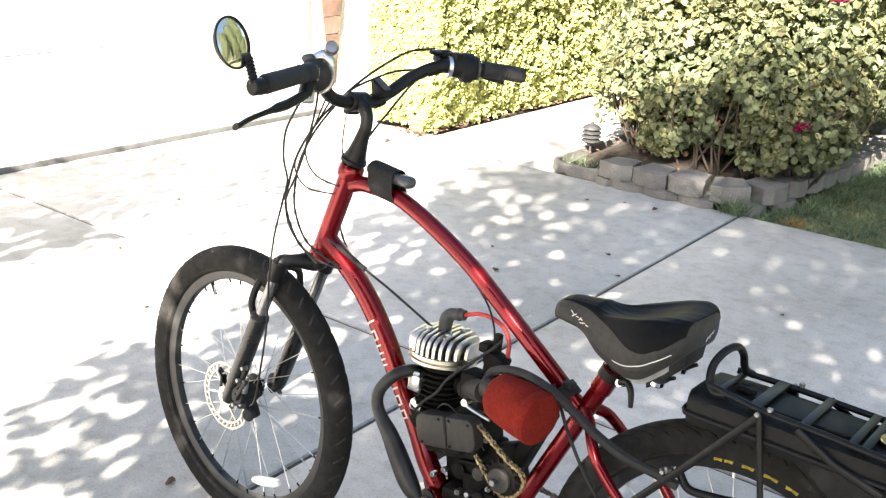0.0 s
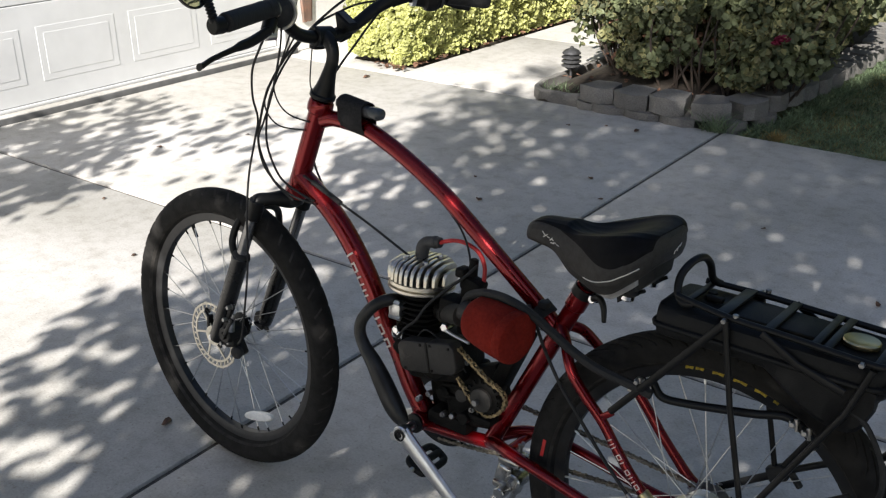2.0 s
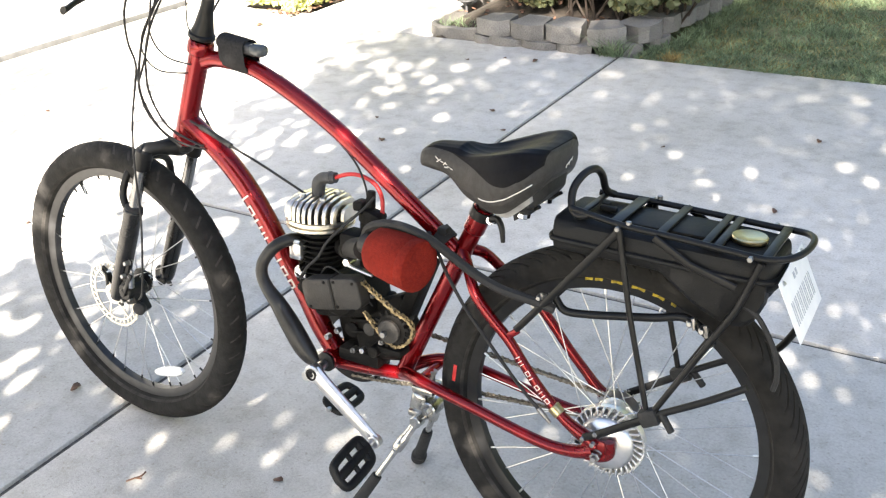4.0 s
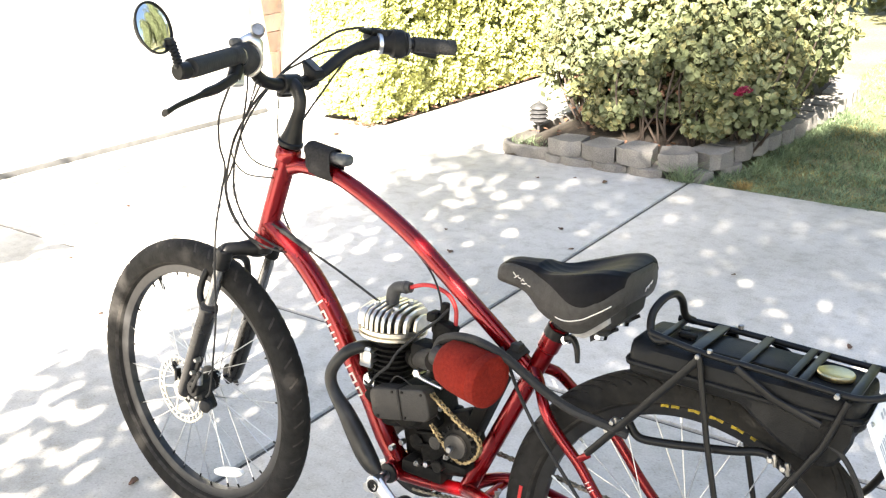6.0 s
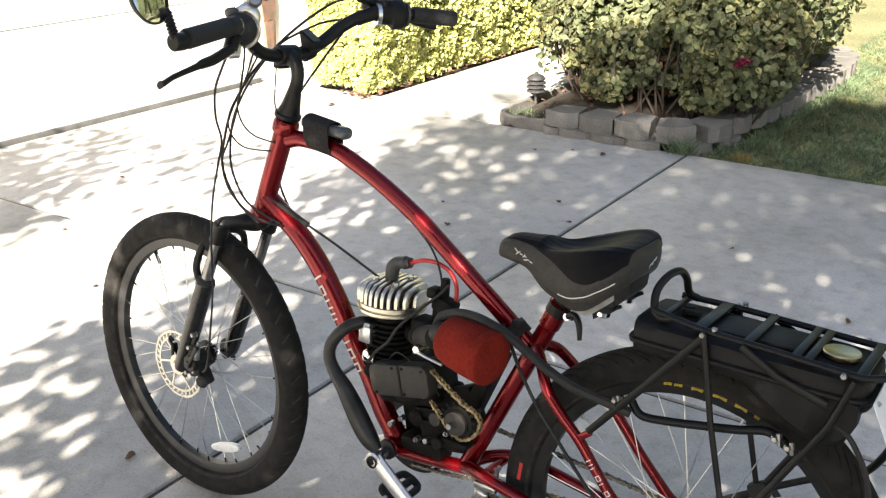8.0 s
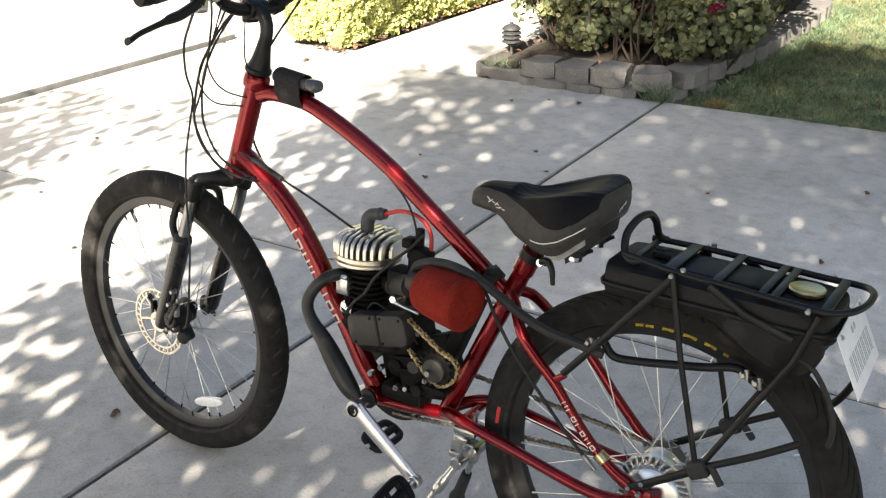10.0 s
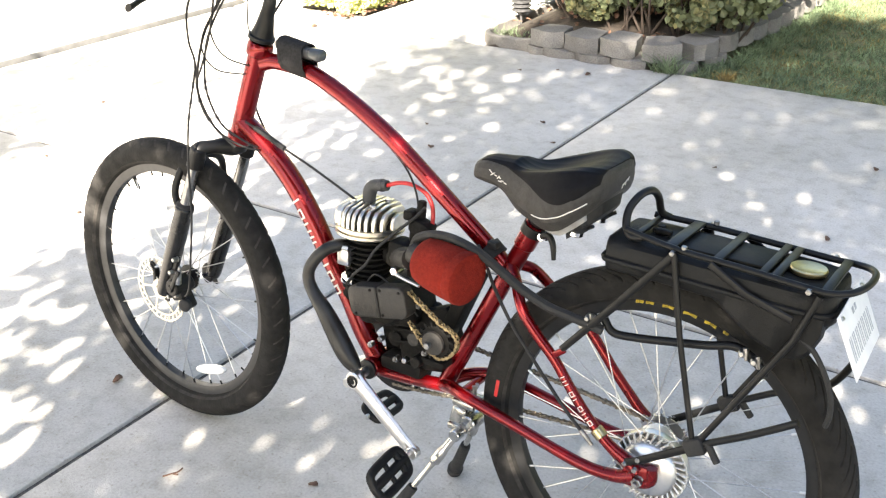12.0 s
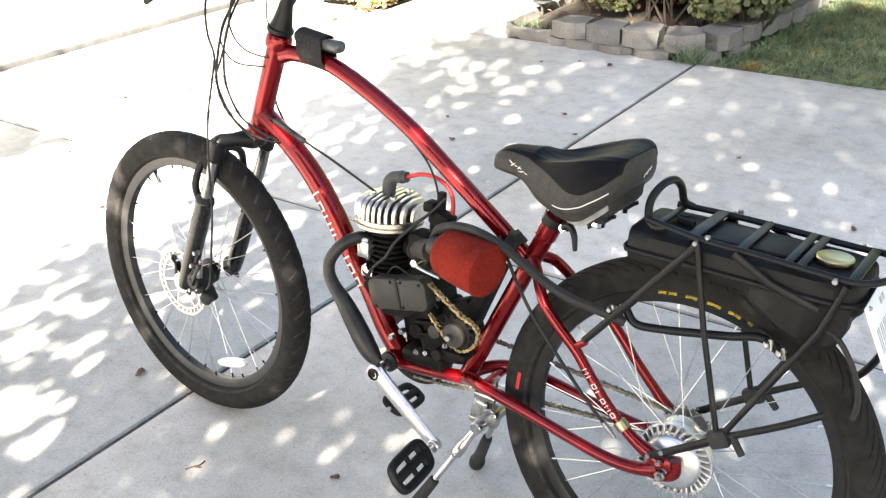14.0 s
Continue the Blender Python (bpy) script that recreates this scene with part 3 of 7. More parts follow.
def rose_bush():
    t = thing("rose_bush", "large dense rose bush with green leaves and a few crimson blooms", "bush", pose(-1.7, 4.25, 0.1))
    inv = t.matrix_world.inverted()
    rng = np.random.default_rng(8)
    places, inner = [], []
    lobes = [((-1.90, 4.20, 0.60), (0.66, 0.60, 0.48)), ((-1.35, 4.15, 0.64), (0.54, 0.54, 0.50)), ((-1.75, 4.35, 1.15), (0.76, 0.64, 0.5)),
             ((-1.25, 4.45, 1.10), (0.50, 0.6, 0.5)), ((-2.18, 4.35, 0.80), (0.44, 0.5, 0.52)), ((-1.60, 3.98, 0.56), (0.72, 0.40, 0.24)),
             ((-0.98, 4.55, 0.75), (0.22, 0.4, 0.4)), ((-1.15, 3.85, 0.36), (0.28, 0.28, 0.2)), ((-2.2, 3.95, 0.42), (0.26, 0.26, 0.24)), ((-1.62, 3.82, 0.34), (0.42, 0.18, 0.15)), ((-1.86, 3.66, 0.24), (0.16, 0.10, 0.09)), ((-1.28, 3.64, 0.27), (0.15, 0.10, 0.12))]
    for (c, a), count in zip(lobes, (5000, 4700, 5000, 2800, 4100, 5600, 1100, 1100, 1200, 1050, 320, 340)):
        for _ in range(count):
            d = rng.normal(size=3)
            d /= np.linalg.norm(d)
            if d[1] > 0.55 and rng.random() < 0.6:
                continue
            k = 1.0 - abs(rng.normal()) * 0.22 + 0.10 * noise.noise(Vector(d * 3.1) + Vector(c))
            p = np.array(c) + np.array(a) * d * k
            low = 0.12 if a[0] < 0.2 else 0.20
            if p[2] < low + 0.16 * noise.noise(Vector((p[0] * 4, 0, 0))) or p[1] < 3.47:
                continue
            if noise.noise(Vector(p) * 4.2) < -0.36:
                continue
            p = inv @ Vector(p)
            (places if k > 0.8 else inner).append((tuple(p), (d[0] * 0.8, d[1] * 0.8 - 0.25, d[2] * 0.6 + 0.30)))
    pale = [p for k, p in enumerate(places) if noise.noise(Vector(p[0]) * 3.0) + 0.3 * rng.normal() > 0.10]
    dull = [p for k, p in enumerate(places) if k % 4]
    leaf_cloud("leaves", dull, ROSE_LEAF, 0.044, t, 1.35, "round", seed=5)["kind"] = "stuff"
    leaf_cloud("pale_leaves", pale, ROSE_PALE, 0.042, t, 1.35, "round", "paler yellow-green leaves", seed=15)["kind"] = "stuff"
    dry = [(tuple(inv @ Vector((rng.uniform(-2.15, -1.2), rng.uniform(3.72, 4.3), rng.uniform(0.14, 0.52)))), (0, -0.5, 0.4)) for _ in range(900)]
    leaf_cloud("withered_leaves", dry, DEAD_LEAF, 0.036, t, 1.0, "round", "withered brown leaves low in the bush", seed=16)["kind"] = "stuff"
    leaf_cloud("inner_leaves", inner, ROSE_LEAF, 0.052, t, 1.0, "round", seed=6)["kind"] = "stuff"
    for k in range(72):
        a = rng.uniform(0, 6.28)
        x, y = -1.62 + 0.52 * math.cos(a), 3.95 + 0.26 * math.sin(a)
        lean = (rng.uniform(-0.5, 0.5), rng.uniform(-0.3, 0.3))
        pts = [(x, y, 0.05, 0.008), (x + lean[0] * 0.3, y + lean[1] * 0.3, 0.28, 0.006), (x + lean[0] * 0.5, y + 0.10 + lean[1] * 0.4, 0.50, 0.005), (x + lean[0] * 0.6, y + 0.30, 0.85, 0.003)]
        part("stem", moved(tube(pts, sides=7, steps=4), inv), STEM, t)
    for x, y, z, s in ((-1.09, 3.62, 0.44, 0.026), (-1.12, 3.62, 0.42, 0.018), (-1.066, 3.75, 1.06, 0.034), (-1.12, 3.9, 1.32, 0.03), (-2.02, 3.75, 1.25, 0.03)):
        bm = bmesh.new()
        for ring, (rad, n, up) in enumerate(((0.3, 4, 0.5), (0.62, 5, 0.3), (1.0, 6, 0.05))):
            for q in range(n):
                w = 6.28 * (q + 0.3 * ring) / n
                b = lathe([(0.05 * s, -0.1 * s), (0.5 * s, 0.0), (0.55 * s, 0.35 * s), (0.35 * s, 0.7 * s)], sides=7)
                b = moved(b, pose(x, y, z) @ pose(0, 0, 0, 0, 0, math.degrees(w)) @ pose(rad * s, 0, up * s, 0, 25 + 30 * rad, 0) @ Matrix.Diagonal((0.35, 1, 1, 1)))
                bm = joined(bm, b)
        part("bloom", moved(bm, inv), PETAL, t, "crimson rose bloom")


rose_bush()


def back_shrub(name, cx, cy, rx, ry, h, seed, label):
    t = thing(name, label, "shrub", pose(cx, cy, 0))
    rng = np.random.default_rng(seed)
    # solid core in the same dark colour, for the shade inside the shrub
    bm = bmesh.new()
    bmesh.ops.create_icosphere(bm, subdivisions=3, radius=1)
    for v in bm.verts:
        f = 0.74 + 0.25 * noise.noise(v.co * 2 + Vector((seed, 0, 0)))
        v.co = Vector((v.co.x * rx * f, v.co.y * ry * f, h * 0.5 + v.co.z * h * 0.5 * f))
    part("shade_core", bm, INNER_SHADE, t)
    pts = []
    for _ in range(1600 if h < 1.5 else 5200):
        d = rng.normal(size=3)
        d /= np.linalg.norm(d)
        k = 0.95 + 0.25 * noise.noise(Vector(d * 2.5) + Vector((seed, 0, 0))) - abs(rng.normal()) * 0.1
        pts.append(((d[0] * rx * k, d[1] * ry * k, max(0.03, h * 0.5 + d[2] * h * 0.5 * k)), (d[0], d[1], d[2] + 0.5)))
    leaf_cloud("leaves", pts, ROSE_LEAF, 0.07 if h < 1.5 else 0.12, t, seed=seed)["kind"] = "stuff"


back_shrub("bed_shrub", -1.45, 5.45, 0.42, 0.55, 0.95, 31, "light green shrub behind the roses in the bed")
def far_tree(x, y, h, seed):
    t = thing("far_tree", "tall sunlit green tree beyond the lawn", "tree", pose(x, y, 0), "trees beyond the lawn")
    part("trunk", tube([(0, 0, -0.05, 0.20), (0.05, 0, h * 0.3, 0.15), (0, 0.1, h * 0.7, 0.08)], sides=10), BARK, t)
    for k in range(6):
        w = 1.05 * k
        part("limb", tube([(0.03, 0, h * (0.25 + 0.05 * k), 0.07), (0.8 * math.cos(w), 0.8 * math.sin(w), h * (0.45 + 0.05 * k), 0.04), (1.5 * math.cos(w), 1.5 * math.sin(w), h * (0.55 + 0.05 * k), 0.015)], sides=7, steps=4), BARK, t)
    rng = np.random.default_rng(seed)
    pts = []
    for _ in range(46):
        c = np.array([rng.normal() * 1.5, rng.normal() * 1.1, h * rng.uniform(0.25, 0.95)])
        for _ in range(90):
            e = rng.normal(size=3)
            e /= np.linalg.norm(e)
            pts.append((tuple(c + e * 0.65 * rng.uniform(0.7, 1.05)), (e[0], e[1], e[2] + 0.5)))
    leaf_cloud("crown", pts, TREE_LEAF if seed % 2 else ROSE_LEAF, 0.22, t, seed=seed)["kind"] = "stuff"


for x, y, h, seed in ((-0.5, 15.5, 8.5, 61), (2.6, 14.0, 9.0, 62), (5.2, 13.0, 9.0, 63), (8.0, 12.0, 8.5, 64), (10.5, 10.0, 8.5, 65), (4.0, 16.5, 10.0, 67)):
    far_tree(x, y, h, seed)
back_shrub("far_shrub", -1.9, 11.6, 1.7, 0.9, 2.6, 32, "dark green shrub beyond the lawn")
back_shrub("far_shrub", 1.4, 10.6, 1.8, 0.9, 5.2, 33, "dark green shrub beyond the lawn")
back_shrub("far_shrub", 4.0, 9.9, 1.8, 0.9, 5.6, 34, "dark green shrub beyond the lawn")
for x, y, h, seed in ((1.1, 7.8, 6.4, 35), (3.3, 6.9, 6.8, 36), (5.6, 5.6, 6.2, 37)):
    back_shrub("tall_shrub", x, y, 2.2, 1.0, h, seed, "tall dark green shrub with sunlit leaves beside the lawn")


def blades(name, spots, mat, high, seed, label):
    rng = np.random.default_rng(seed)
    P = np.array(spots)
    n = len(P)
    a = rng.uniform(0, 6.28, n)
    w = np.stack([np.cos(a), np.sin(a), 0 * a], 1) * rng.uniform(0.0016, 0.003, (n, 1))
    h = high * rng.uniform(0.45, 1.2, (n, 1))
    lean = rng.normal(size=(n, 3)) * h * 0.9
    lean[:, 2] = 0
    up = np.array([0, 0, 1.0])
    V = np.stack([P - w, P + w, P + up * h * 0.6 + lean * 0.4 + w * 0.7, P + up * h * 0.6 + lean * 0.4 - w * 0.7, P + up * h * 0.9 + lean], 1).reshape(-1, 3)
    F = []
    for k in range(n):
        F += [(5 * k, 5 * k + 1, 5 * k + 2, 5 * k + 3), (5 * k + 3, 5 * k + 2, 5 * k + 4)]
    me = bpy.data.meshes.new(name)
    me.from_pydata(V.tolist(), [], F)
    me.materials.append(mat)
    return tagged(new(name, me), label, "grass", kind="stuff")


def lawn():
    rng = np.random.default_rng(17)
    spots = []
    while len(spots) < 120000:
        x, y = rng.uniform(-1.25, 1.6), 3.37 + 6.5 * rng.random() ** 1.8
        if y > 3.6 and x < -1.02 and y < 6.2:
            continue
        if x < -1.16 and y < 3.6:
            continue
        clump = noise.noise(Vector((x * 9, y * 7, 1.3))) + 0.6 * noise.noise(Vector((x * 22, y * 17, 4.1)))
        if rng.random() > 0.62 + 0.75 * clump:
            continue
        spots.append((x, y - (0.03 * rng.random() if y < 3.45 else 0), -0.030 + 0.016 * clump))
    dead = [p for p in spots if noise.noise(Vector(p) * 2.5) + 0.35 * rng.normal() > 0.42]
    blades("dry_lawn_grass", dead, DRY_GRASS, 0.036, 45, "dry straw-coloured blades among the lawn grass")
    blades("lawn_grass", spots, GRASS, 0.038, 41, "mown green lawn grass, dappled with shade")
    edge = [(float(np.interp(y, (3.45, 3.7, 4.2, 5.1, 6.2), (-1.16, -1.08, -1.04, -0.99, -1.0))) + abs(rng.normal()) * 0.05, y, -0.02) for y in rng.uniform(3.42, 6.2, 3600)]
    blades("edge_grass", edge, GRASS, 0.065, 46, "longer uncut grass along the foot of the block wall")
    tuft = [(-1.29 + rng.normal() * 0.035, 3.345 + rng.normal() * 0.015, 0.0) for _ in range(140)]
    blades("weed_tuft", tuft, GRASS, 0.12, 42, "tuft of green weeds growing at the foot of the block wall")
    dry = [(-0.985 + rng.normal() * 0.022, 3.40 + rng.normal() * 0.020, -0.01) for _ in range(150)]
    blades("dry_grass", dry, DRY_GRASS, 0.05, 43, "patch of dry yellow grass at the edge of the lawn")
    tip = [(-2.27 + rng.normal() * 0.06, 3.50 + rng.normal() * 0.04, 0.03) for _ in range(220)]
    blades("bed_weeds", tip, GRASS, 0.05, 44, "low weeds at the pointed end of the bed")


lawn()


def path_light():
    t = thing("path_light", "small dark metal garden path light with stacked louvres", "path light", pose(-2.395, 3.80, 0.0))
    part("stake", rod((0, 0, -0.02), (0, 0, 0.115), 0.0085), LAMP_METAL, t)
    part("lamp_body", lathe([(0.026, 0.098), (0.030, 0.102), (0.030, 0.195), (0.026, 0.198)], sides=24), LAMP_GLASS, t, "frosted lamp glass")
    part("lower_cone", lathe([(0.014, 0.082), (0.038, 0.100), (0.040, 0.106), (0.030, 0.108), (0.013, 0.092)], sides=28, closed=True), LAMP_METAL, t)
    for z, r in ((0.110, 0.058), (0.135, 0.060), (0.160, 0.060)):
        part("louvre", lathe([(r - 0.024, z + 0.013), (r, z), (r, z + 0.006), (r - 0.024, z + 0.020)], sides=32, closed=True), LAMP_METAL, t)
    part("cap", lathe([(0.056, 0.184), (0.057, 0.189), (0.044, 0.204), (0.022, 0.215), (0.011, 0.218), (0.010, 0.226), (0.004, 0.229)], sides=32), LAMP_METAL, t)


path_light()


TWIG = (-1.012, -0.215)


def fallen_leaves():
    spots = [(-1.42, -0.03, 0.030), (-1.70, 1.82, 0.034), (-1.45, 2.33, 0.026), (-1.29, 2.12, 0.022), (-1.61, 3.11, 0.042), (-0.09, 1.78, 0.026),
             (-0.09, 2.5, 0.03), (-0.72, -0.07, 0.022), (-1.88, 2.05, 0.02), (-1.95, 3.0, 0.024), (-1.78, 3.1, 0.018), (-3.2, 1.9, 0.02),
             (-2.9, 2.4, 0.024), (-0.62, 2.2, 0.018), (0.35, 2.9, 0.03), (-3.52, 3.2, 0.05), (-3.0, 0.9, 0.02), (-3.4, 1.5, 0.03), (-2.4, 0.6, 0.02)]
    for k, (x, y, s) in enumerate(spots):
        r = random.Random(k)
        s *= 0.68
        bm = bmesh.new()
        n = 9
        rim = []
        for q in range(n):
            w = 6.28 * q / n
            rad = s * (0.55 + 0.35 * abs(math.cos(w))) * r.uniform(0.8, 1.1)
            rim.append(bm.verts.new((rad * math.cos(w), rad * 0.75 * math.sin(w), 0.003 + s * 0.35 * abs(math.sin(w + 0.6)) * r.uniform(0.6, 1.1))))
        c = bm.verts.new((0, 0, 0.004))
        for q in range(n):
            bm.faces.new((c, rim[q], rim[(q + 1) % n]))
        ob = part("fallen_leaf", bm, DEAD_LEAF)
        ob.matrix_world = pose(x, y, 0.001, 0, 0, r.uniform(0, 360))
        mod = ob.modifiers.new("thick", "SOLIDIFY")
        mod.thickness = 0.0012
        tagged(ob, "small curled brown dead leaf lying on the concrete", "dead leaf", "leaves on the driveway")
    twig = part("twig", joined(tube([(TWIG[0] - 0.012, TWIG[1] - 0.016, 0.003), (TWIG[0], TWIG[1], 0.005), (TWIG[0] + 0.006, TWIG[1] + 0.012, 0.004), (TWIG[0] + 0.004, TWIG[1] + 0.028, 0.003)], 0.002, 6, 4), tube([(TWIG[0], TWIG[1], 0.005), (TWIG[0] + 0.016, TWIG[1] + 0.004, 0.006)], 0.0018, 6)), DEAD_LEAF)
    tagged(twig, "short bent brown twig on the concrete", "twig", kind="")


fallen_leaves()


def shade_tree():
    """The tree behind the camera whose crown dapples the driveway."""
    t = thing("shade_tree", "broad leafy tree that shades the driveway", "tree", pose(2.6, -6.4, 0))
    inv = t.matrix_world.inverted()
    part("trunk", tube([(0, 0, -0.05, 0.20), (0.03, 0.02, 0.8, 0.16), (-0.05, 0.1, 1.9, 0.14), (-0.3, 0.3, 3.0, 0.11), (-0.6, 0.6, 4.6, 0.07), (-0.5, 1.0, 6.6, 0.025)], sides=14), BARK, t)
    for k, (x, y, z) in enumerate(((-5.0, 2.4, 3.4), (-3.4, 2.8, 2.9), (-0.5, 2.8, 2.9), (-2.8, 1.9, 5.4), (0.7, 1.9, 5.4), (-0.4, 1.3, 7.2), (-1.6, 2.6, 4.0))):
        part("limb", tube([(-0.04, 0.09, 1.7 + 0.1 * k, 0.06), (x * 0.35, y * 0.35, 1.9 + 0.35 * (z - 1.9), 0.030), (x * 0.7, y * 0.7, 1.9 + 0.75 * (z - 1.9), 0.012), (x, y, z, 0.005)], sides=9, steps=6), BARK, t)
    rng = np.random.default_rng(5)
    pts = []
    while len(pts) < LEAVES:
        gx, gy = rng.uniform(-4.8, 3.0), rng.uniform(-2.8, 7.0)
        if rng.random() > shade_density(gx, gy):
            continue
        z = 2.1 + 0.7 * rng.random() + (0.35 * max(0.0, gy) + 1.6 * max(0.0, gy - 2.0)) * (1.0 if gx > -3.0 else 0.3)
        p = Vector((gx, gy, 0)) + SUN * (z / SUN.z)
        pts.append((tuple(inv @ p), (SUN.x, SUN.y, SUN.z + 0.3)))
    leaf_cloud("crown", pts, TREE_LEAF, 0.056, t, 1.0, "round", seed=9)["kind"] = "stuff"


LEAVES = 74000


def shade_density(gx, gy):
    """How thick the crown is over a spot of ground, seen from the sun: closed over the bike, ragged towards the garage."""
    edge = float(np.interp(gy, (-1.2, -0.36, -0.17, 0.07, 0.30, 0.50, 0.75, 1.25, 1.75, 2.3, 3.3, 4.0), (-0.7, -1.62, -1.98, -2.12, -2.17, -2.08, -2.08, -2.25, -2.48, -2.68, -2.80, -2.70)))
    d = 0.75 / (1 + math.exp(-(gx - edge) * 8)) + 0.52 / (1 + math.exp(-(gx + 1.28) * 5))
    d = max(d, (1.0 - 0.22 * max(0.0, gy)) * math.exp(-((gx + 4.05) / (0.92 if gy < 1.0 else 0.75)) ** 6 - ((gy - 0.6) / 1.5) ** 6))
    d = max(d, 0.36 * math.exp(-((gx + 3.3) / 0.62) ** 4 - ((gy - 1.75) / 0.62) ** 4))
    d -= 0.10 * math.exp(-((gx + 1.55) / 0.50) ** 2 - ((gy + 0.22) / 0.48) ** 2)
    d *= min(1, max(0, (2.8 - gx) / 1.3)) ** 0.5 * min(1, max(0, (gy + 2.7) / 1.3)) ** 0.5
    d = max(d, 0.85 * math.exp(-((gx + 2.25) / 0.28) ** 4 - ((gy - 3.38) / 0.2) ** 4))
    if gx < -4.4:
        d *= 0.2
    if gy > 3.6:
        d *= 0.92 if gx < -0.9 else 0.86
    if gy > 4.15 and gx < -0.95:
        d *= max(0.0, 1 - (gy - 4.15) * 0.55)
    if gy > 4.7:
        d *= max(0.0, 1 - (gy - 4.7) * 1.1)
    if gx < -2.25 and gy > 3.0:
        d *= max(0.0, 1 - max(0, gy - 3.4) / 0.25) if gy < 4.6 else 0.6
    if gy > 4.4 and gx < -1.9:
        d *= 0.35
    d = max(d, 0.62 * math.exp(-((gx + 2.74) / 0.15) ** 2 - ((gy - 4.05) / 0.32) ** 2))
    if d < 0.14:
        return 0.0
    n = 0.66 * noise.noise(Vector((gx * 20.0, gy * 9.5, 0.7))) + 0.46 * noise.noise(Vector((gx * 40.0, gy * 20.0, 5.7))) + 0.27 * noise.noise(Vector((gx * 2.2, gy * 1.7, 3.1)))
    limit = -0.62 + 1.04 * d
    thin = 1 - 0.22 / (1 + math.exp(-(gx + 0.7) * 3))
    return max(0.0, min(1.0, (limit - n) * 5.0 + 0.5)) * thin


shade_tree()


# ---------------------------------------------------------------- the motorised bicycle
# Its own axes: x to the rear, y to its right side, z up along the frame; it leans a little to its right on the stand.
LEAN = -6.06
bike = thing("motor_bicycle", "red cruiser bicycle with a black petrol engine on a double stand", "bicycle", pose(0, 0, -0.004, LEAN, 0, 0))
STEER_AT, STEER_AXIS, STEER = Vector((-0.950, 0, 0.826)), Vector((0.30, 0, 0.954)).normalized(), -3.2
TURNED = Matrix.Translation(STEER_AT) @ Matrix.Rotation(radians(STEER), 4, STEER_AXIS) @ Matrix.Translation(-STEER_AT)
REAR, FRONT = Vector((0.0, 0.0, 0.3385)), Vector((-1.178, -0.002, 0.340))


BARS_TURNED = Matrix.Translation((0, 0, 0.005)) @ Matrix.Translation(STEER_AT) @ Matrix.Rotation(radians(-5.0), 4, STEER_AXIS) @ Matrix.Translation(-STEER_AT)


def steered(bm):
    return moved(bm, TURNED)


def bar_turned(bm):
    return moved(bm, BARS_TURNED)


def tyre_mesh(centre, big, small, blocks, depth, skew, inner):
    n, m = blocks * 8, 26
    bm, rings = bmesh.new(), []
    for i in range(n):
        w = 2 * math.pi * i / n
        ring = []
        for k in range(m):
            a = 2 * math.pi * k / m
            r, out = small, abs(math.sin(a))
            if math.cos(a) > 0.05:
                r += -depth if i % 8 == 0 and inner < out < 0.90 else depth * 0.3
            elif k in (9, 17):
                r += 0.0018
            swirl = w + skew * math.sin(a * 2.2) * 2 * math.pi / blocks
            rad, off = big + r * math.cos(a), r * math.sin(a)
            ring.append(bm.verts.new((centre.x + rad * math.cos(swirl), centre.y + off, centre.z + rad * math.sin(swirl))))
        rings.append(ring)
    for i in range(n):
        a, b = rings[i], rings[(i + 1) % n]
        for k in range(m):
            f = bm.faces.new((a[k], a[(k + 1) % m], b[(k + 1) % m], b[k]))
            turn = 2 * math.pi * k / m
            if inner < abs(math.sin(turn)) < 0.90 and math.cos(turn) > 0 and i % 8 == 0:
                f.material_index = 1
            elif k in (9, 16):
                f.material_index = 1
    return bm


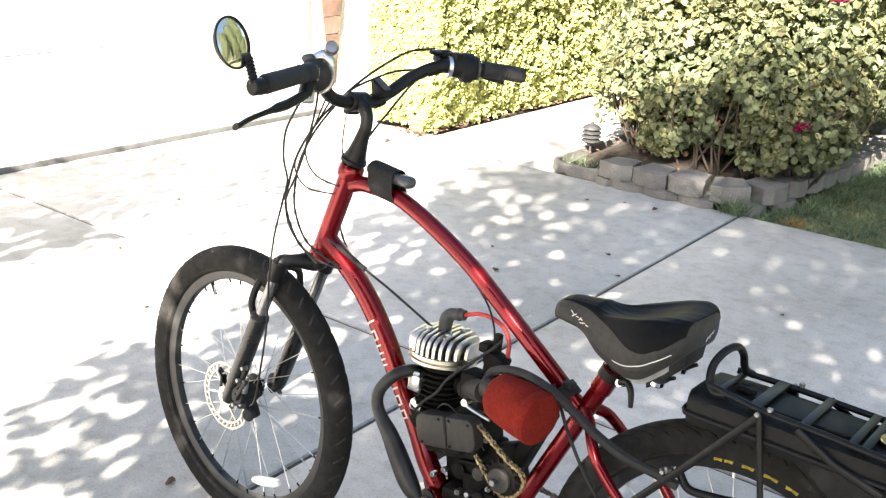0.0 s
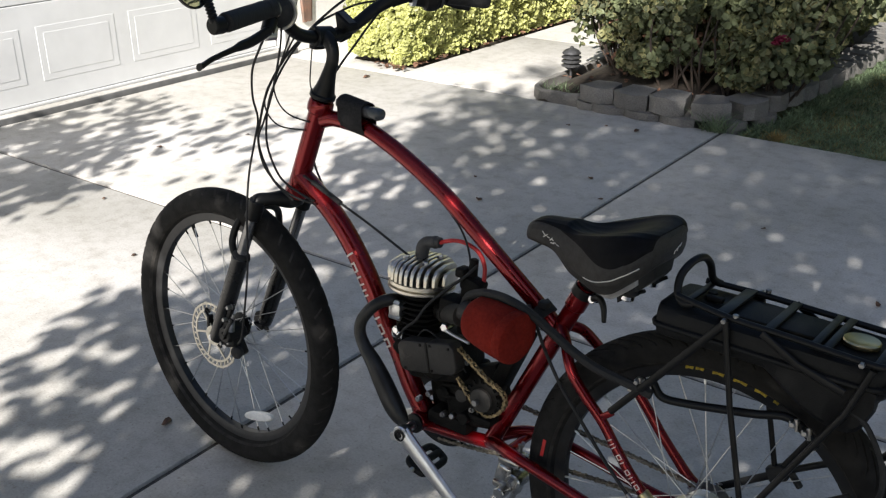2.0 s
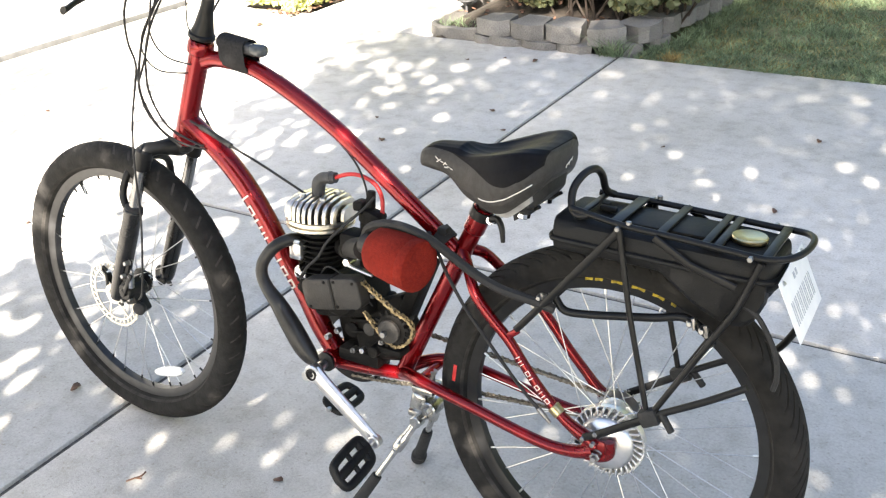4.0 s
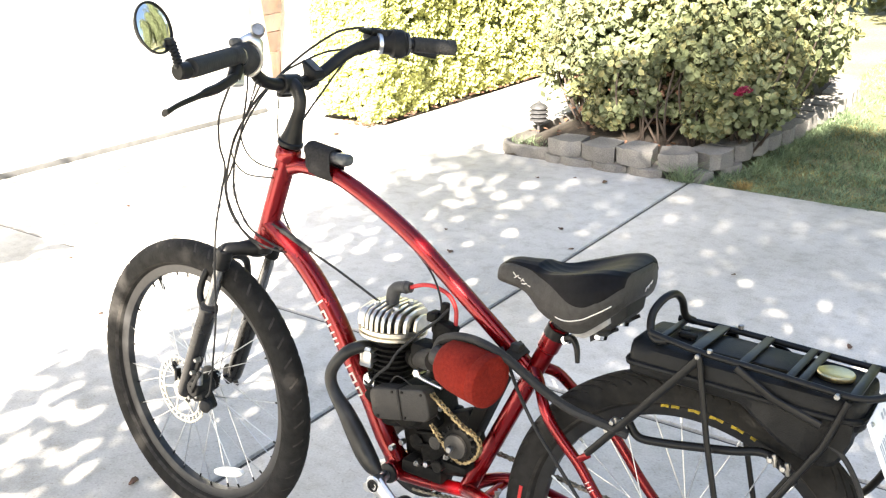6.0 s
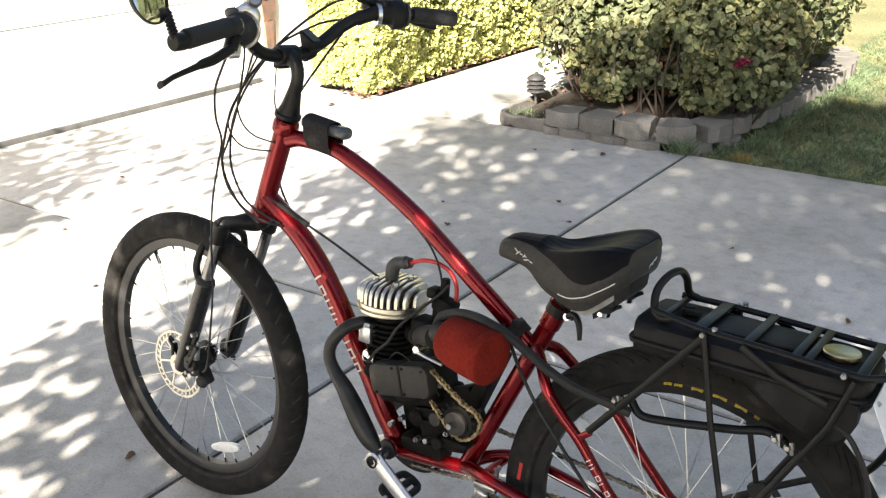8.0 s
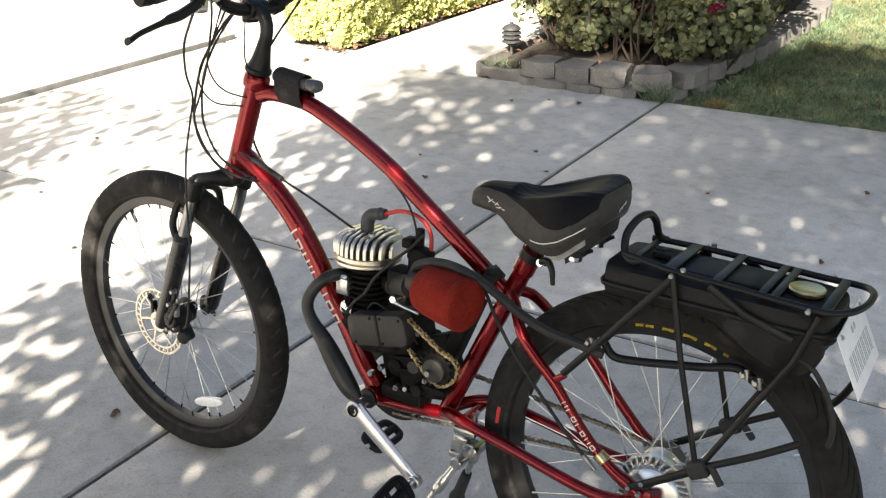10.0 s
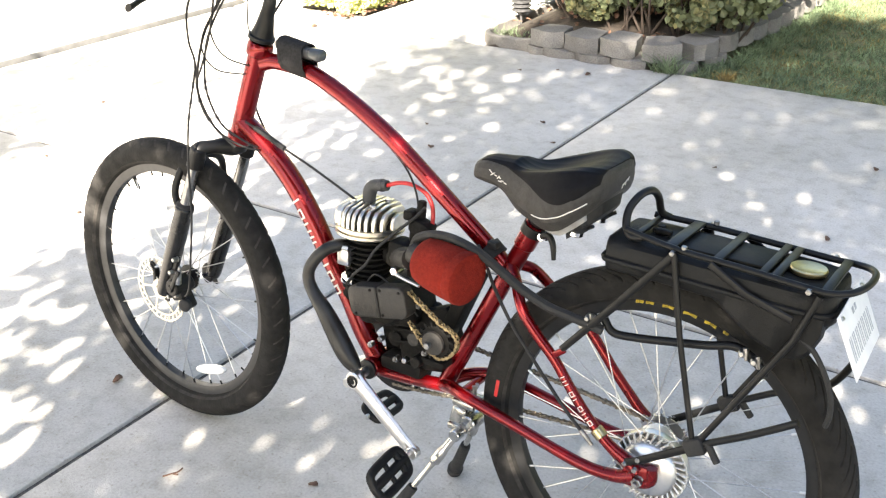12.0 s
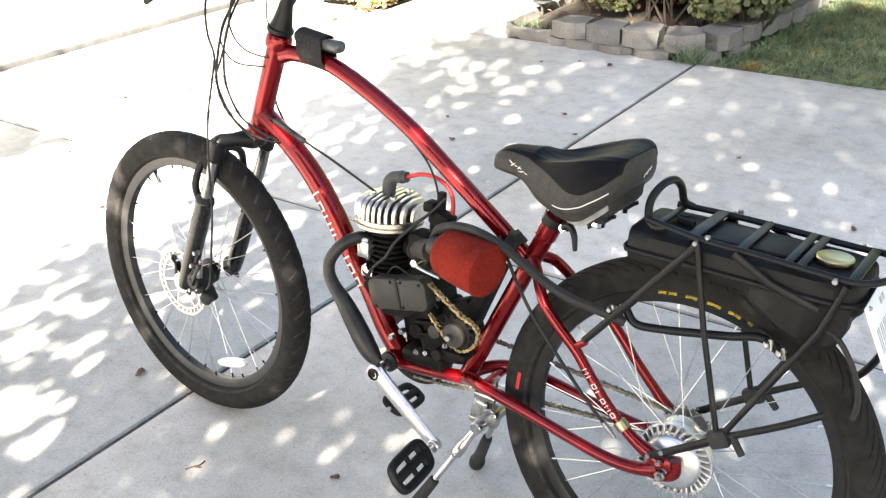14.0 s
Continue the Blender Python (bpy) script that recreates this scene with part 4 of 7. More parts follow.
def wheel(name, c, turn, front):
    """Rim as the part; tyre, spokes, hub and brake as its pieces."""
    side = (0, 1, 0)
    rim = part(name, moved(lathe([(0.2635, -0.009), (0.272, -0.0125), (0.287, -0.0135), (0.289, -0.011), (0.280, -0.008), (0.280, 0.008),
                                  (0.289, 0.011), (0.287, 0.0135), (0.272, 0.0125), (0.2635, 0.009), (0.2620, 0.0)], c, side, 96, True), turn), RIM_GREY if front else RIM_BLACK, bike, "dark wheel rim")
    tyre = part("tyre", moved(tyre_mesh(c, 0.3100, 0.0305, 46 if front else 72, 0.0012 if front else 0.0022, 0.25 if front else 1.2, 0.30 if front else 0.08), turn), TYRE, rim,
         "black balloon tyre, dusty in the tread grooves")
    tyre.data.materials.append(TYRE_DUST)
    flange, half = (0.026, 0.028) if front else (0.034, 0.030)
    hub_profile = [(0.006, -0.050), (0.012, -0.049), (0.012, -half - 0.004), (flange + 0.004, -half - 0.002), (flange + 0.004, -half + 0.002),
                   (0.016 if front else 0.026, -half + 0.008), (0.016 if front else 0.026, half - 0.008), (flange + 0.004, half - 0.002), (flange + 0.004, half + 0.002), (0.012, half + 0.004), (0.012, 0.049), (0.006, 0.050)]
    part("hub", moved(lathe(hub_profile, c, side, 32), turn), ALLOY if not front else BLACK, rim)
    # spokes: one shared mesh
    probe = rod((0, 0, 0), (0, 0, 1), 0.00105, 6)
    me = bpy.data.meshes.new("spoke")
    probe.to_mesh(me)
    probe.free()
    me.materials.append(STEEL)
    count = 32
    for k in range(count):
        s = 1 if k % 2 else -1
        w = 2 * math.pi * (k + 0.5) / count
        cross = radians(52) * (1 if (k // 2) % 2 else -1)
        a = c + Vector((flange * math.cos(w + cross), s * half, flange * math.sin(w + cross)))
        b = c + Vector((0.265 * math.cos(w), s * 0.004, 0.265 * math.sin(w)))
        ob = new("spoke", me)
        ob.parent = rim
        ob.matrix_basis = turn @ frame_to(a, b - a) @ Matrix.Diagonal((1, 1, (b - a).length, 1))
        if front or k % 2 == 0:
            nb = b + (a - b).normalized() * 0.012
            part("nipple", moved(rod(nb, b + (b - a).normalized() * 0.002, 0.0022, 6), turn), BLACK if front else ALLOY, rim)
    v = c + Vector((0.262 * math.cos(radians(121)), 0, 0.262 * math.sin(radians(121))))
    part("valve", moved(rod(v, v + (c - v).normalized() * 0.030, 0.0038, 8), turn), BLACK, rim)
    return rim


WHEEL_TURN = Matrix.Translation(FRONT) @ pose(0.0032, -0.0133, 0.0067, 1.66, 0, -1.96) @ Matrix.Scale(1.0067, 4) @ Matrix.Translation(-FRONT)
front_wheel = wheel("front_wheel", FRONT, WHEEL_TURN, True)
rear_wheel = wheel("rear_wheel", REAR, Matrix.Identity(4), False)


def rotor():
    bms = [lathe([(0.0752, -0.0010), (0.0800, -0.0010), (0.0800, 0.0010), (0.0752, 0.0010)], sides=72, closed=True),
           lathe([(0.0615, -0.0010), (0.0665, -0.0010), (0.0665, 0.0010), (0.0615, 0.0010)], sides=72, closed=True)]
    for k in range(30):
        bms.append(moved(box((0.0085, 0.0048, 0.0019), (0.0705, 0, 0), 0.0, Euler((0, 0, radians(35))).to_matrix()), pose(0, 0, 0, 0, 0, 12 * k)))
        if k % 3 == 0:
            bms.append(moved(box((0.004, 0.012, 0.0019), (0.0800, 0, 0), 0.0008), pose(0, 0, 0, 0, 0, 12 * k)))
    for k in range(6):
        bms.append(moved(box((0.046, 0.005, 0.0019), (0.043, 0, 0)), pose(0, 0, 0, 0, 0, 60 * k) @ pose(0, 0.008, 0, 0, 0, -14)))
    bms.append(lathe([(0.012, -0.004), (0.024, -0.004), (0.024, 0.001), (0.012, 0.001)], sides=32, closed=True))
    return moved(moved(joined(*bms), frame_to(FRONT + Vector((-0.002, -0.055, -0.002)), (0, 1, 0))), WHEEL_TURN)


part("brake_rotor", rotor(), ROTOR, front_wheel, "drilled steel disc brake rotor")


def reflector():
    at = FRONT + Vector((0.104, -0.022, -0.193))
    tilt = Matrix.Translation(at) @ Matrix.Rotation(radians(-17), 4, "Y") @ Matrix.Translation(-at)
    out = [(math.copysign(abs(math.cos(w)) ** 0.6, math.cos(w)) * 0.051, math.copysign(abs(math.sin(w)) ** 0.75, math.sin(w)) * (0.0115 - 0.002 * abs(math.cos(w)))) for w in (2 * math.pi * k / 32 for k in range(32))]
    return moved(moved(plate_from(out, 0.012, at, (0, 1, 0), Vector((0, 0, 1)), 0.003), tilt), WHEEL_TURN)


part("reflector", reflector(), REFLECTOR, front_wheel, "white plastic spoke reflector")


# -- frame
def frame_tubes():
    top = [(-0.905, 0, 0.893), (-0.868, 0, 0.901), (-0.789, 0, 0.894), (-0.730, 0, 0.874), (-0.673, 0, 0.848), (-0.624, 0, 0.822), (-0.575, 0, 0.793), (-0.528, 0, 0.760), (-0.474, 0, 0.721), (-0.422, 0, 0.683), (-0.374, 0, 0.648), (-0.318, 0, 0.606)]
    down = [(-0.965, 0, 0.762), (-0.928, 0, 0.738), (-0.870, 0, 0.696), (-0.824, 0, 0.651), (-0.778, 0, 0.592), (-0.738, 0, 0.530), (-0.680, 0, 0.447), (-0.640, 0, 0.375), (-0.603, 0, 0.325)]
    body = part("frame", tube(down, 0.0222, 20), RED, bike, "metallic candy-red cruiser frame with curved tubes")
    part("head_tube", joined(rod((-0.986, 0, 0.712), (-0.910, 0, 0.935), 0.0215, 24), lathe([(0.0215, 0), (0.0255, 0.003), (0.0255, 0.022), (0.0215, 0.026)], (-0.985, 0, 0.714), (0.076, 0, 0.223), 24),
                             lathe([(0.0215, 0), (0.0262, 0.004), (0.0275, 0.014), (0.0262, 0.026), (0.0235, 0.030)], (-0.9197, 0, 0.9065), (0.076, 0, 0.223), 28)), RED, body)
    part("top_tube", tube(top, 0.0165, 20), RED, body)
    part("seat_tube", joined(rod((-0.434, 0, 0.322), (-0.262, 0, 0.700), 0.0172, 20), lathe([(0.0172, 0), (0.020, 0.003), (0.020, 0.05), (0.0172, 0.053)], (-0.284, 0, 0.652), (0.172, 0, 0.378), 20)), RED, body)
    part("bottom_tube", tube([(-0.600, 0, 0.300, 0.0155), (-0.520, 0, 0.305, 0.014), (-0.425, 0, 0.318, 0.014)], sides=18), RED, body)
    part("bottom_bracket", joined(rod((-0.600, -0.036, 0.314), (-0.600, 0.036, 0.314), 0.0215, 28)), RED, body)
    part("bracket_cup", lathe([(0.020, 0), (0.021, 0.002), (0.021, 0.007), (0.013, 0.010), (0.011, 0.010)], (-0.600, -0.034, 0.314), (0, -1, 0), 28), BLACK, body)
    for s in (-1, 1):
        part("chain_stay", tube([(-0.435, s * 0.006, 0.322, 0.013), (-0.405, s * 0.030, 0.338, 0.013), (-0.360, s * 0.052, 0.345, 0.012), (-0.295, s * 0.060, 0.338, 0.011),
                                 (-0.230, s * 0.063, 0.327, 0.0105), (-0.171, s * 0.065, 0.316, 0.0105), (-0.113, s * 0.066, 0.306, 0.0108), (-0.069, s * 0.067, 0.304, 0.011), (-0.030, s * 0.068, 0.310, 0.012), (0.0, s * 0.068, 0.322, 0.013)], sides=16), RED, body)
        bow = 0.020 if s > 0 else 0.0
        part("seat_stay", tube([(-0.304, s * 0.008, 0.612, 0.011), (-0.278, s * 0.032, 0.600, 0.0105), (-0.256, s * 0.052, 0.572, 0.010), (-0.240, s * 0.060, 0.552, 0.0098), (-0.210, s * 0.063, 0.522 + bow * 0.5, 0.0096),
                                (-0.174, s * 0.063, 0.488 + bow * 0.8, 0.0095), (-0.143, s * 0.064, 0.450 + bow * 1, 0.0094), (-0.113, s * 0.064, 0.414 + bow * 1, 0.0093), (-0.077, s * 0.065, 0.379 + bow * 0.8, 0.0095), (-0.049, s * 0.066, 0.359 + bow * 0.35, 0.0105), (-0.021, s * 0.067, 0.346, 0.012), (0.004, s * 0.068, 0.332, 0.012)], sides=16), RED, body)
        out = [(0.024 * math.cos(w) + 0.006 * math.cos(2 * w), 0.020 * math.sin(w)) for w in (2 * math.pi * k / 22 for k in range(22))]
        part("dropout", joined(plate_from(out, 0.008, (0.006, s * 0.068 - 0.004, 0.326), (0, 1, 0), Vector((0, 0, 1)), 0.002),
                               tube([(-0.03, s * 0.068, 0.310), (0.008, s * 0.068, 0.312), (0.028, s * 0.068, 0.324), (0.027, s * 0.068, 0.348)], 0.0095, 10, 5)), RED, body)
        part("axle_nut", joined(rod((0.007, s * 0.05, 0.318), (0.007, s * 0.092, 0.318), 0.005, 10), rod((0.007, s * 0.073, 0.318), (0.007, s * 0.084, 0.318), 0.0095, 6),
                                rod((0.007, s * 0.071, 0.318), (0.007, s * 0.074, 0.318), 0.011, 18)), DULL_STEEL, body, "steel axle nut")
    part("stay_bridge", rod((-0.375, -0.048, 0.336), (-0.375, 0.048, 0.336), 0.009, 12), RED, body)
    # gold band on the left seat stay, and lettering drawn as plain bars
    part("gold_band", rod((-0.083, -0.0650, 0.384), (-0.068, -0.0655, 0.372), 0.0118, 20), BRASS, body, "brass band on the seat stay")
    return body


frame_body = frame_tubes()


def surface_bar(line, r, t0, t1, ang0, ang1, lift=0.0006):
    """A thin painted bar laid on a round tube: t along the line, angles round it from the left side."""
    pts = glide(line, 10)
    lens = np.r_[0, np.cumsum([np.linalg.norm((b - a)[:3]) for a, b in zip(pts, pts[1:])])]
    bm, grid = bmesh.new(), []
    for t in np.linspace(t0, t1, 5):
        x = t * lens[-1]
        p = np.array([np.interp(x, lens, [q[i] for q in pts]) for i in range(3)])
        p2 = np.array([np.interp(x + 0.004, lens, [q[i] for q in pts]) for i in range(3)])
        d = Vector(p2 - p).normalized()
        left = Vector((0, -1, 0))
        left = (left - d * left.dot(d)).normalized()
        up = d.cross(left)
        if up.z < 0:
            up = -up
        grid.append([[bm.verts.new(Vector(p) + (r + h) * (math.cos(a) * left + math.sin(a) * up)) for a in np.linspace(ang0, ang1, 5)] for h in (-0.0008, lift)])
    for g, h in zip(grid, grid[1:]):
        for k in range(4):
            bm.faces.new((g[1][k], g[1][k + 1], h[1][k + 1], h[1][k]))
        bm.faces.new((g[0][0], g[1][0], h[1][0], h[0][0])), bm.faces.new((g[0][4], g[1][4], h[1][4], h[0][4]))
    for g in (grid[0], grid[-1]):
        for k in range(4):
            bm.faces.new((g[0][k], g[0][k + 1], g[1][k + 1], g[1][k]))
    return bm


DOWN_LINE = [(-0.870, 0, 0.696), (-0.824, 0, 0.651), (-0.778, 0, 0.592), (-0.738, 0, 0.530), (-0.680, 0, 0.447), (-0.640, 0, 0.375)]
STAY_LINE = [(-0.210, -0.063, 0.522), (-0.174, -0.063, 0.488), (-0.143, -0.064, 0.450), (-0.113, -0.064, 0.414), (-0.077, -0.065, 0.379)]


def letter_block(line, r, t, width, lo, hi, stroke, kind):
    """A plain painted block in place of a letter: its cross bars and its long bars, as kind names them."""
    turn, bms = stroke / r, []
    along = stroke / width[1]
    w = width[0]
    if "a" in kind:
        bms.append(surface_bar(line, r, t, t + along, lo, hi))
    if "b" in kind:
        bms.append(surface_bar(line, r, t + w - along, t + w, lo, hi))
    if "c" in kind:
        bms.append(surface_bar(line, r, t + along * 0.9, t + w - along * 0.9, hi - turn, hi))
    if "d" in kind:
        bms.append(surface_bar(line, r, t + along * 0.9, t + w - along * 0.9, lo, lo + turn))
    return joined(*bms)


for t, w, lo, hi, kind in ((0.235, 0.036, -0.72, 0.42, "a"), (0.285, 0.056, -0.80, 0.10, "abcd"), (0.365, 0.052, -0.80, 0.12, "abd"), (0.440, 0.040, -0.80, 0.10, "ab"),
                           (0.520, 0.050, -0.78, 0.12, "abc"), (0.600, 0.018, -0.78, 0.30, "a"), (0.640, 0.056, -0.78, 0.14, "abcd"), (0.720, 0.050, -0.78, 0.14, "abc")):
    part("mark", letter_block(DOWN_LINE, 0.0222, t, (w, 0.395), lo, hi, 0.0040, kind), WHITE_MARK, frame_body, "cream painted block on the down tube")
for k in range(7):
    part("mark", letter_block(STAY_LINE, 0.0096, 0.42 + 0.075 * k, (0.050, 0.195), -0.20, 0.65, 0.0016, ("ab", "a", "abcd", "a", "abcd", "ab", "abcd")[k]), WHITE_MARK, frame_body, "white painted mark on the seat stay")


# -- saddle
REAR_MARK = (0.006, 0.799)


def saddle():
    """Loft of cross sections from nose to tail: x, half width, top, belly depth."""
    secs = [(-0.388, 0.010, 0.780, 0.012), (-0.382, 0.022, 0.795, 0.030), (-0.358, 0.031, 0.807, 0.043), (-0.320, 0.038, 0.811, 0.052), (-0.280, 0.054, 0.817, 0.082),
            (-0.242, 0.079, 0.831, 0.101), (-0.205, 0.099, 0.846, 0.120), (-0.176, 0.107, 0.855, 0.122), (-0.152, 0.106, 0.857, 0.106), (-0.134, 0.095, 0.852, 0.084), (-0.120, 0.071, 0.843, 0.058), (-0.114, 0.036, 0.833, 0.040)]
    prof = [(0.0, 0.0), (0.34, -0.02), (0.62, -0.07), (0.83, -0.20), (0.95, -0.42), (1.0, -0.66), (0.97, -0.85), (0.85, -1.0)]
    fine = glide(secs, 10)

    def point(x, w, z, d, p, lift=0.0):
        """A point of the skin: p runs from the middle (0) over the edge (3) to the hem (7)."""
        s, q = (1 if p >= 0 else -1), abs(p)
        f, g = (float(np.interp(q, range(8), [v[i] for v in prof])) for i in (0, 1))
        dip = 0.034 * max(0, 1 - ((x + 0.205) / 0.095) ** 2) * max(0, 1 - (f / 0.80) ** 2)
        return (x + (lift if x > -0.15 else 0), s * (f * w + lift * f), z + g * d - dip + lift * (1 - f * 0.6))

    def skin(rows, lift, span):
        bm = bmesh.new()
        grid = [[bm.verts.new(point(*r, p, lift)) for p in span(r[0])] for r in rows]
        for a, b in zip(grid, grid[1:]):
            for k in range(len(a) - 1):
                bm.faces.new((a[k], a[k + 1], b[k + 1], b[k]))
        return bm, grid
    bm, grid = skin(fine, 0.0, lambda x: np.linspace(-7, 7, 85))
    bm.faces.new(grid[0]), bm.faces.new(grid[-1][::-1])
    for a, b in zip(grid, grid[1:]):
        bm.faces.new((a[0], b[0], b[-1], a[-1]))
    seat = part("saddle", bm, SADDLE_SIDE, bike, "wide black padded saddle with grey-black sides")

    hem = glide([(-0.37, 2.2), (-0.33, 2.7), (-0.28, 3.3), (-0.235, 4.05), (-0.20, 4.6), (-0.165, 4.85), (-0.140, 4.6), (-0.120, 3.9)], 8)

    def reach(x):
        e = float(np.interp(x, [q[0] for q in hem], [q[1] for q in hem]))
        return np.linspace(-e, e, 61)
    top, g = skin([r for r in fine if -0.374 < r[0] < -0.121], 0.0012, reach)
    for v in set([v for r in (g[0], g[-1]) for v in r] + [r[0] for r in g] + [r[-1] for r in g]):
        v.co.z -= 0.0022
        v.co.y *= 0.985
    part("saddle_cover", top, SADDLE_TOP, seat, "smooth black vinyl top")
    for s in (-1, 1):
        line = [r for r in fine if -0.232 < r[0] < -0.130]
        pts = [point(*r, s * float(np.interp(r[0], (-0.226, -0.183, -0.153, -0.132), (5.9, 5.65, 5.65, 5.6))), 0.0006) for r in line]
        part("piping", tube(pts, 0.0010, 6, smooth=False), WHITE_MARK, seat, "thin pale piping")
        for k, (dx, up, tilt, long) in enumerate(((0.000, 0.004, 50, 0.010), (0.004, 0.001, -35, 0.010), (0.011, 0.0, 20, 0.006), (0.017, -0.001, -50, 0.007), (0.021, -0.001, 30, 0.007), (0.028, -0.003, 8, 0.008), (0.036, -0.003, 25, 0.009), (0.024, -0.006, 10, 0.012))):
            r = [float(np.interp(-0.341 + dx, [q[0] for q in fine], [q[i] for q in fine])) for i in range(4)]
            at = point(*r, s * 4.65, 0.0006)
            part("mark", box((long, 0.0012, 0.0016), (at[0], at[1], at[2] + up), 0.0004, Euler((radians(16 * s), radians(tilt), radians(-15 * s))).to_matrix()), WHITE_MARK, seat)
    for dy, up, tilt in ((0.0, 0.0, 60), (0.006, 0.003, 30), (0.012, 0.003, 70), (0.017, 0.007, 20), (0.023, 0.008, 55)):
        part("mark", box((0.0012, 0.0075, 0.0016), (-0.1132, REAR_MARK[0] + dy, REAR_MARK[1] + up), 0.0004, Euler((radians(tilt), 0, 0)).to_matrix()), WHITE_MARK, seat)

    def underside(rows, deep, tuck):
        bm, rings = bmesh.new(), []
        for x, w, z, d in rows:
            z0, low = z - d, deep * min(1, max(0.1, (x + 0.235) / 0.06))
            rings.append([bm.verts.new((x - 0.006, y * w * tuck, z0 + h)) for y, h in ((-0.96, 0.012), (-1, 0.0), (-0.82, -low), (0.82, -low), (1, 0.0), (0.96, 0.012))])
        for q, r in zip(rings, rings[1:]):
            for k in range(6):
                bm.faces.new((q[k], q[(k + 1) % 6], r[(k + 1) % 6], r[k]))
        bm.faces.new(rings[0]), bm.faces.new(rings[-1][::-1])
        return bm
    part("saddle_base", underside([r for r in fine if -0.225 < r[0] < -0.136], 0.016, 0.80), SADDLE_PAN, seat, "pale grey underside of the saddle")
    part("bumper", underside([r for r in fine if -0.172 < r[0] < -0.118], 0.028, 0.62), RUBBER, seat, "black rubber bumper below the tail")
    for s in (-1, 1):
        part("seat_rail", tube([(-0.330, s * 0.012, 0.768), (-0.29, s * 0.018, 0.744), (-0.262, s * 0.02, 0.724), (-0.22, s * 0.022, 0.718), (-0.17, s * 0.035, 0.720), (-0.135, s * 0.046, 0.738)], 0.0035, 8), BLACK, seat)
        part("spring_cap", lathe([(0.0, 0), (0.011, 0.001), (0.013, 0.003), (0.013, 0.010), (0.010, 0.012)], (-0.164, s * 0.046, 0.714), (0.1, 0, 1), 20), CHROME, seat, "chromed elastomer spring cap")
        part("spring", lathe([(0.012, 0), (0.018, 0.006), (0.015, 0.010), (0.019, 0.016), (0.016, 0.026)], (-0.162, s * 0.046, 0.724), (0.1, 0, 1), 20), RUBBER, seat)
    post = part("seat_post", joined(rod((-0.268, 0, 0.690), (-0.232, 0, 0.733), 0.0135, 16), box((0.04, 0.042, 0.026), (-0.240, 0, 0.722), 0.006)), BLACK, bike)
    part("seat_clamp", joined(lathe([(0.0172, 0), (0.022, 0.001), (0.022, 0.019), (0.0172, 0.02)], (-0.271, 0, 0.680), (0.172, 0, 0.378), 22), box((0.022, 0.018, 0.018), (-0.246, 0, 0.684), 0.003)), BLACK, post)
    part("clamp_bolt", rod((-0.240, -0.024, 0.686), (-0.240, 0.018, 0.686), 0.0075, 14), CHROME, post, "chromed clamp bolt")
    part("quick_release", tube([(-0.238, -0.022, 0.688, 0.006), (-0.222, -0.028, 0.694, 0.006), (-0.212, -0.030, 0.680, 0.0055), (-0.208, -0.031, 0.655, 0.004)], sides=8), BLACK, post)


saddle()


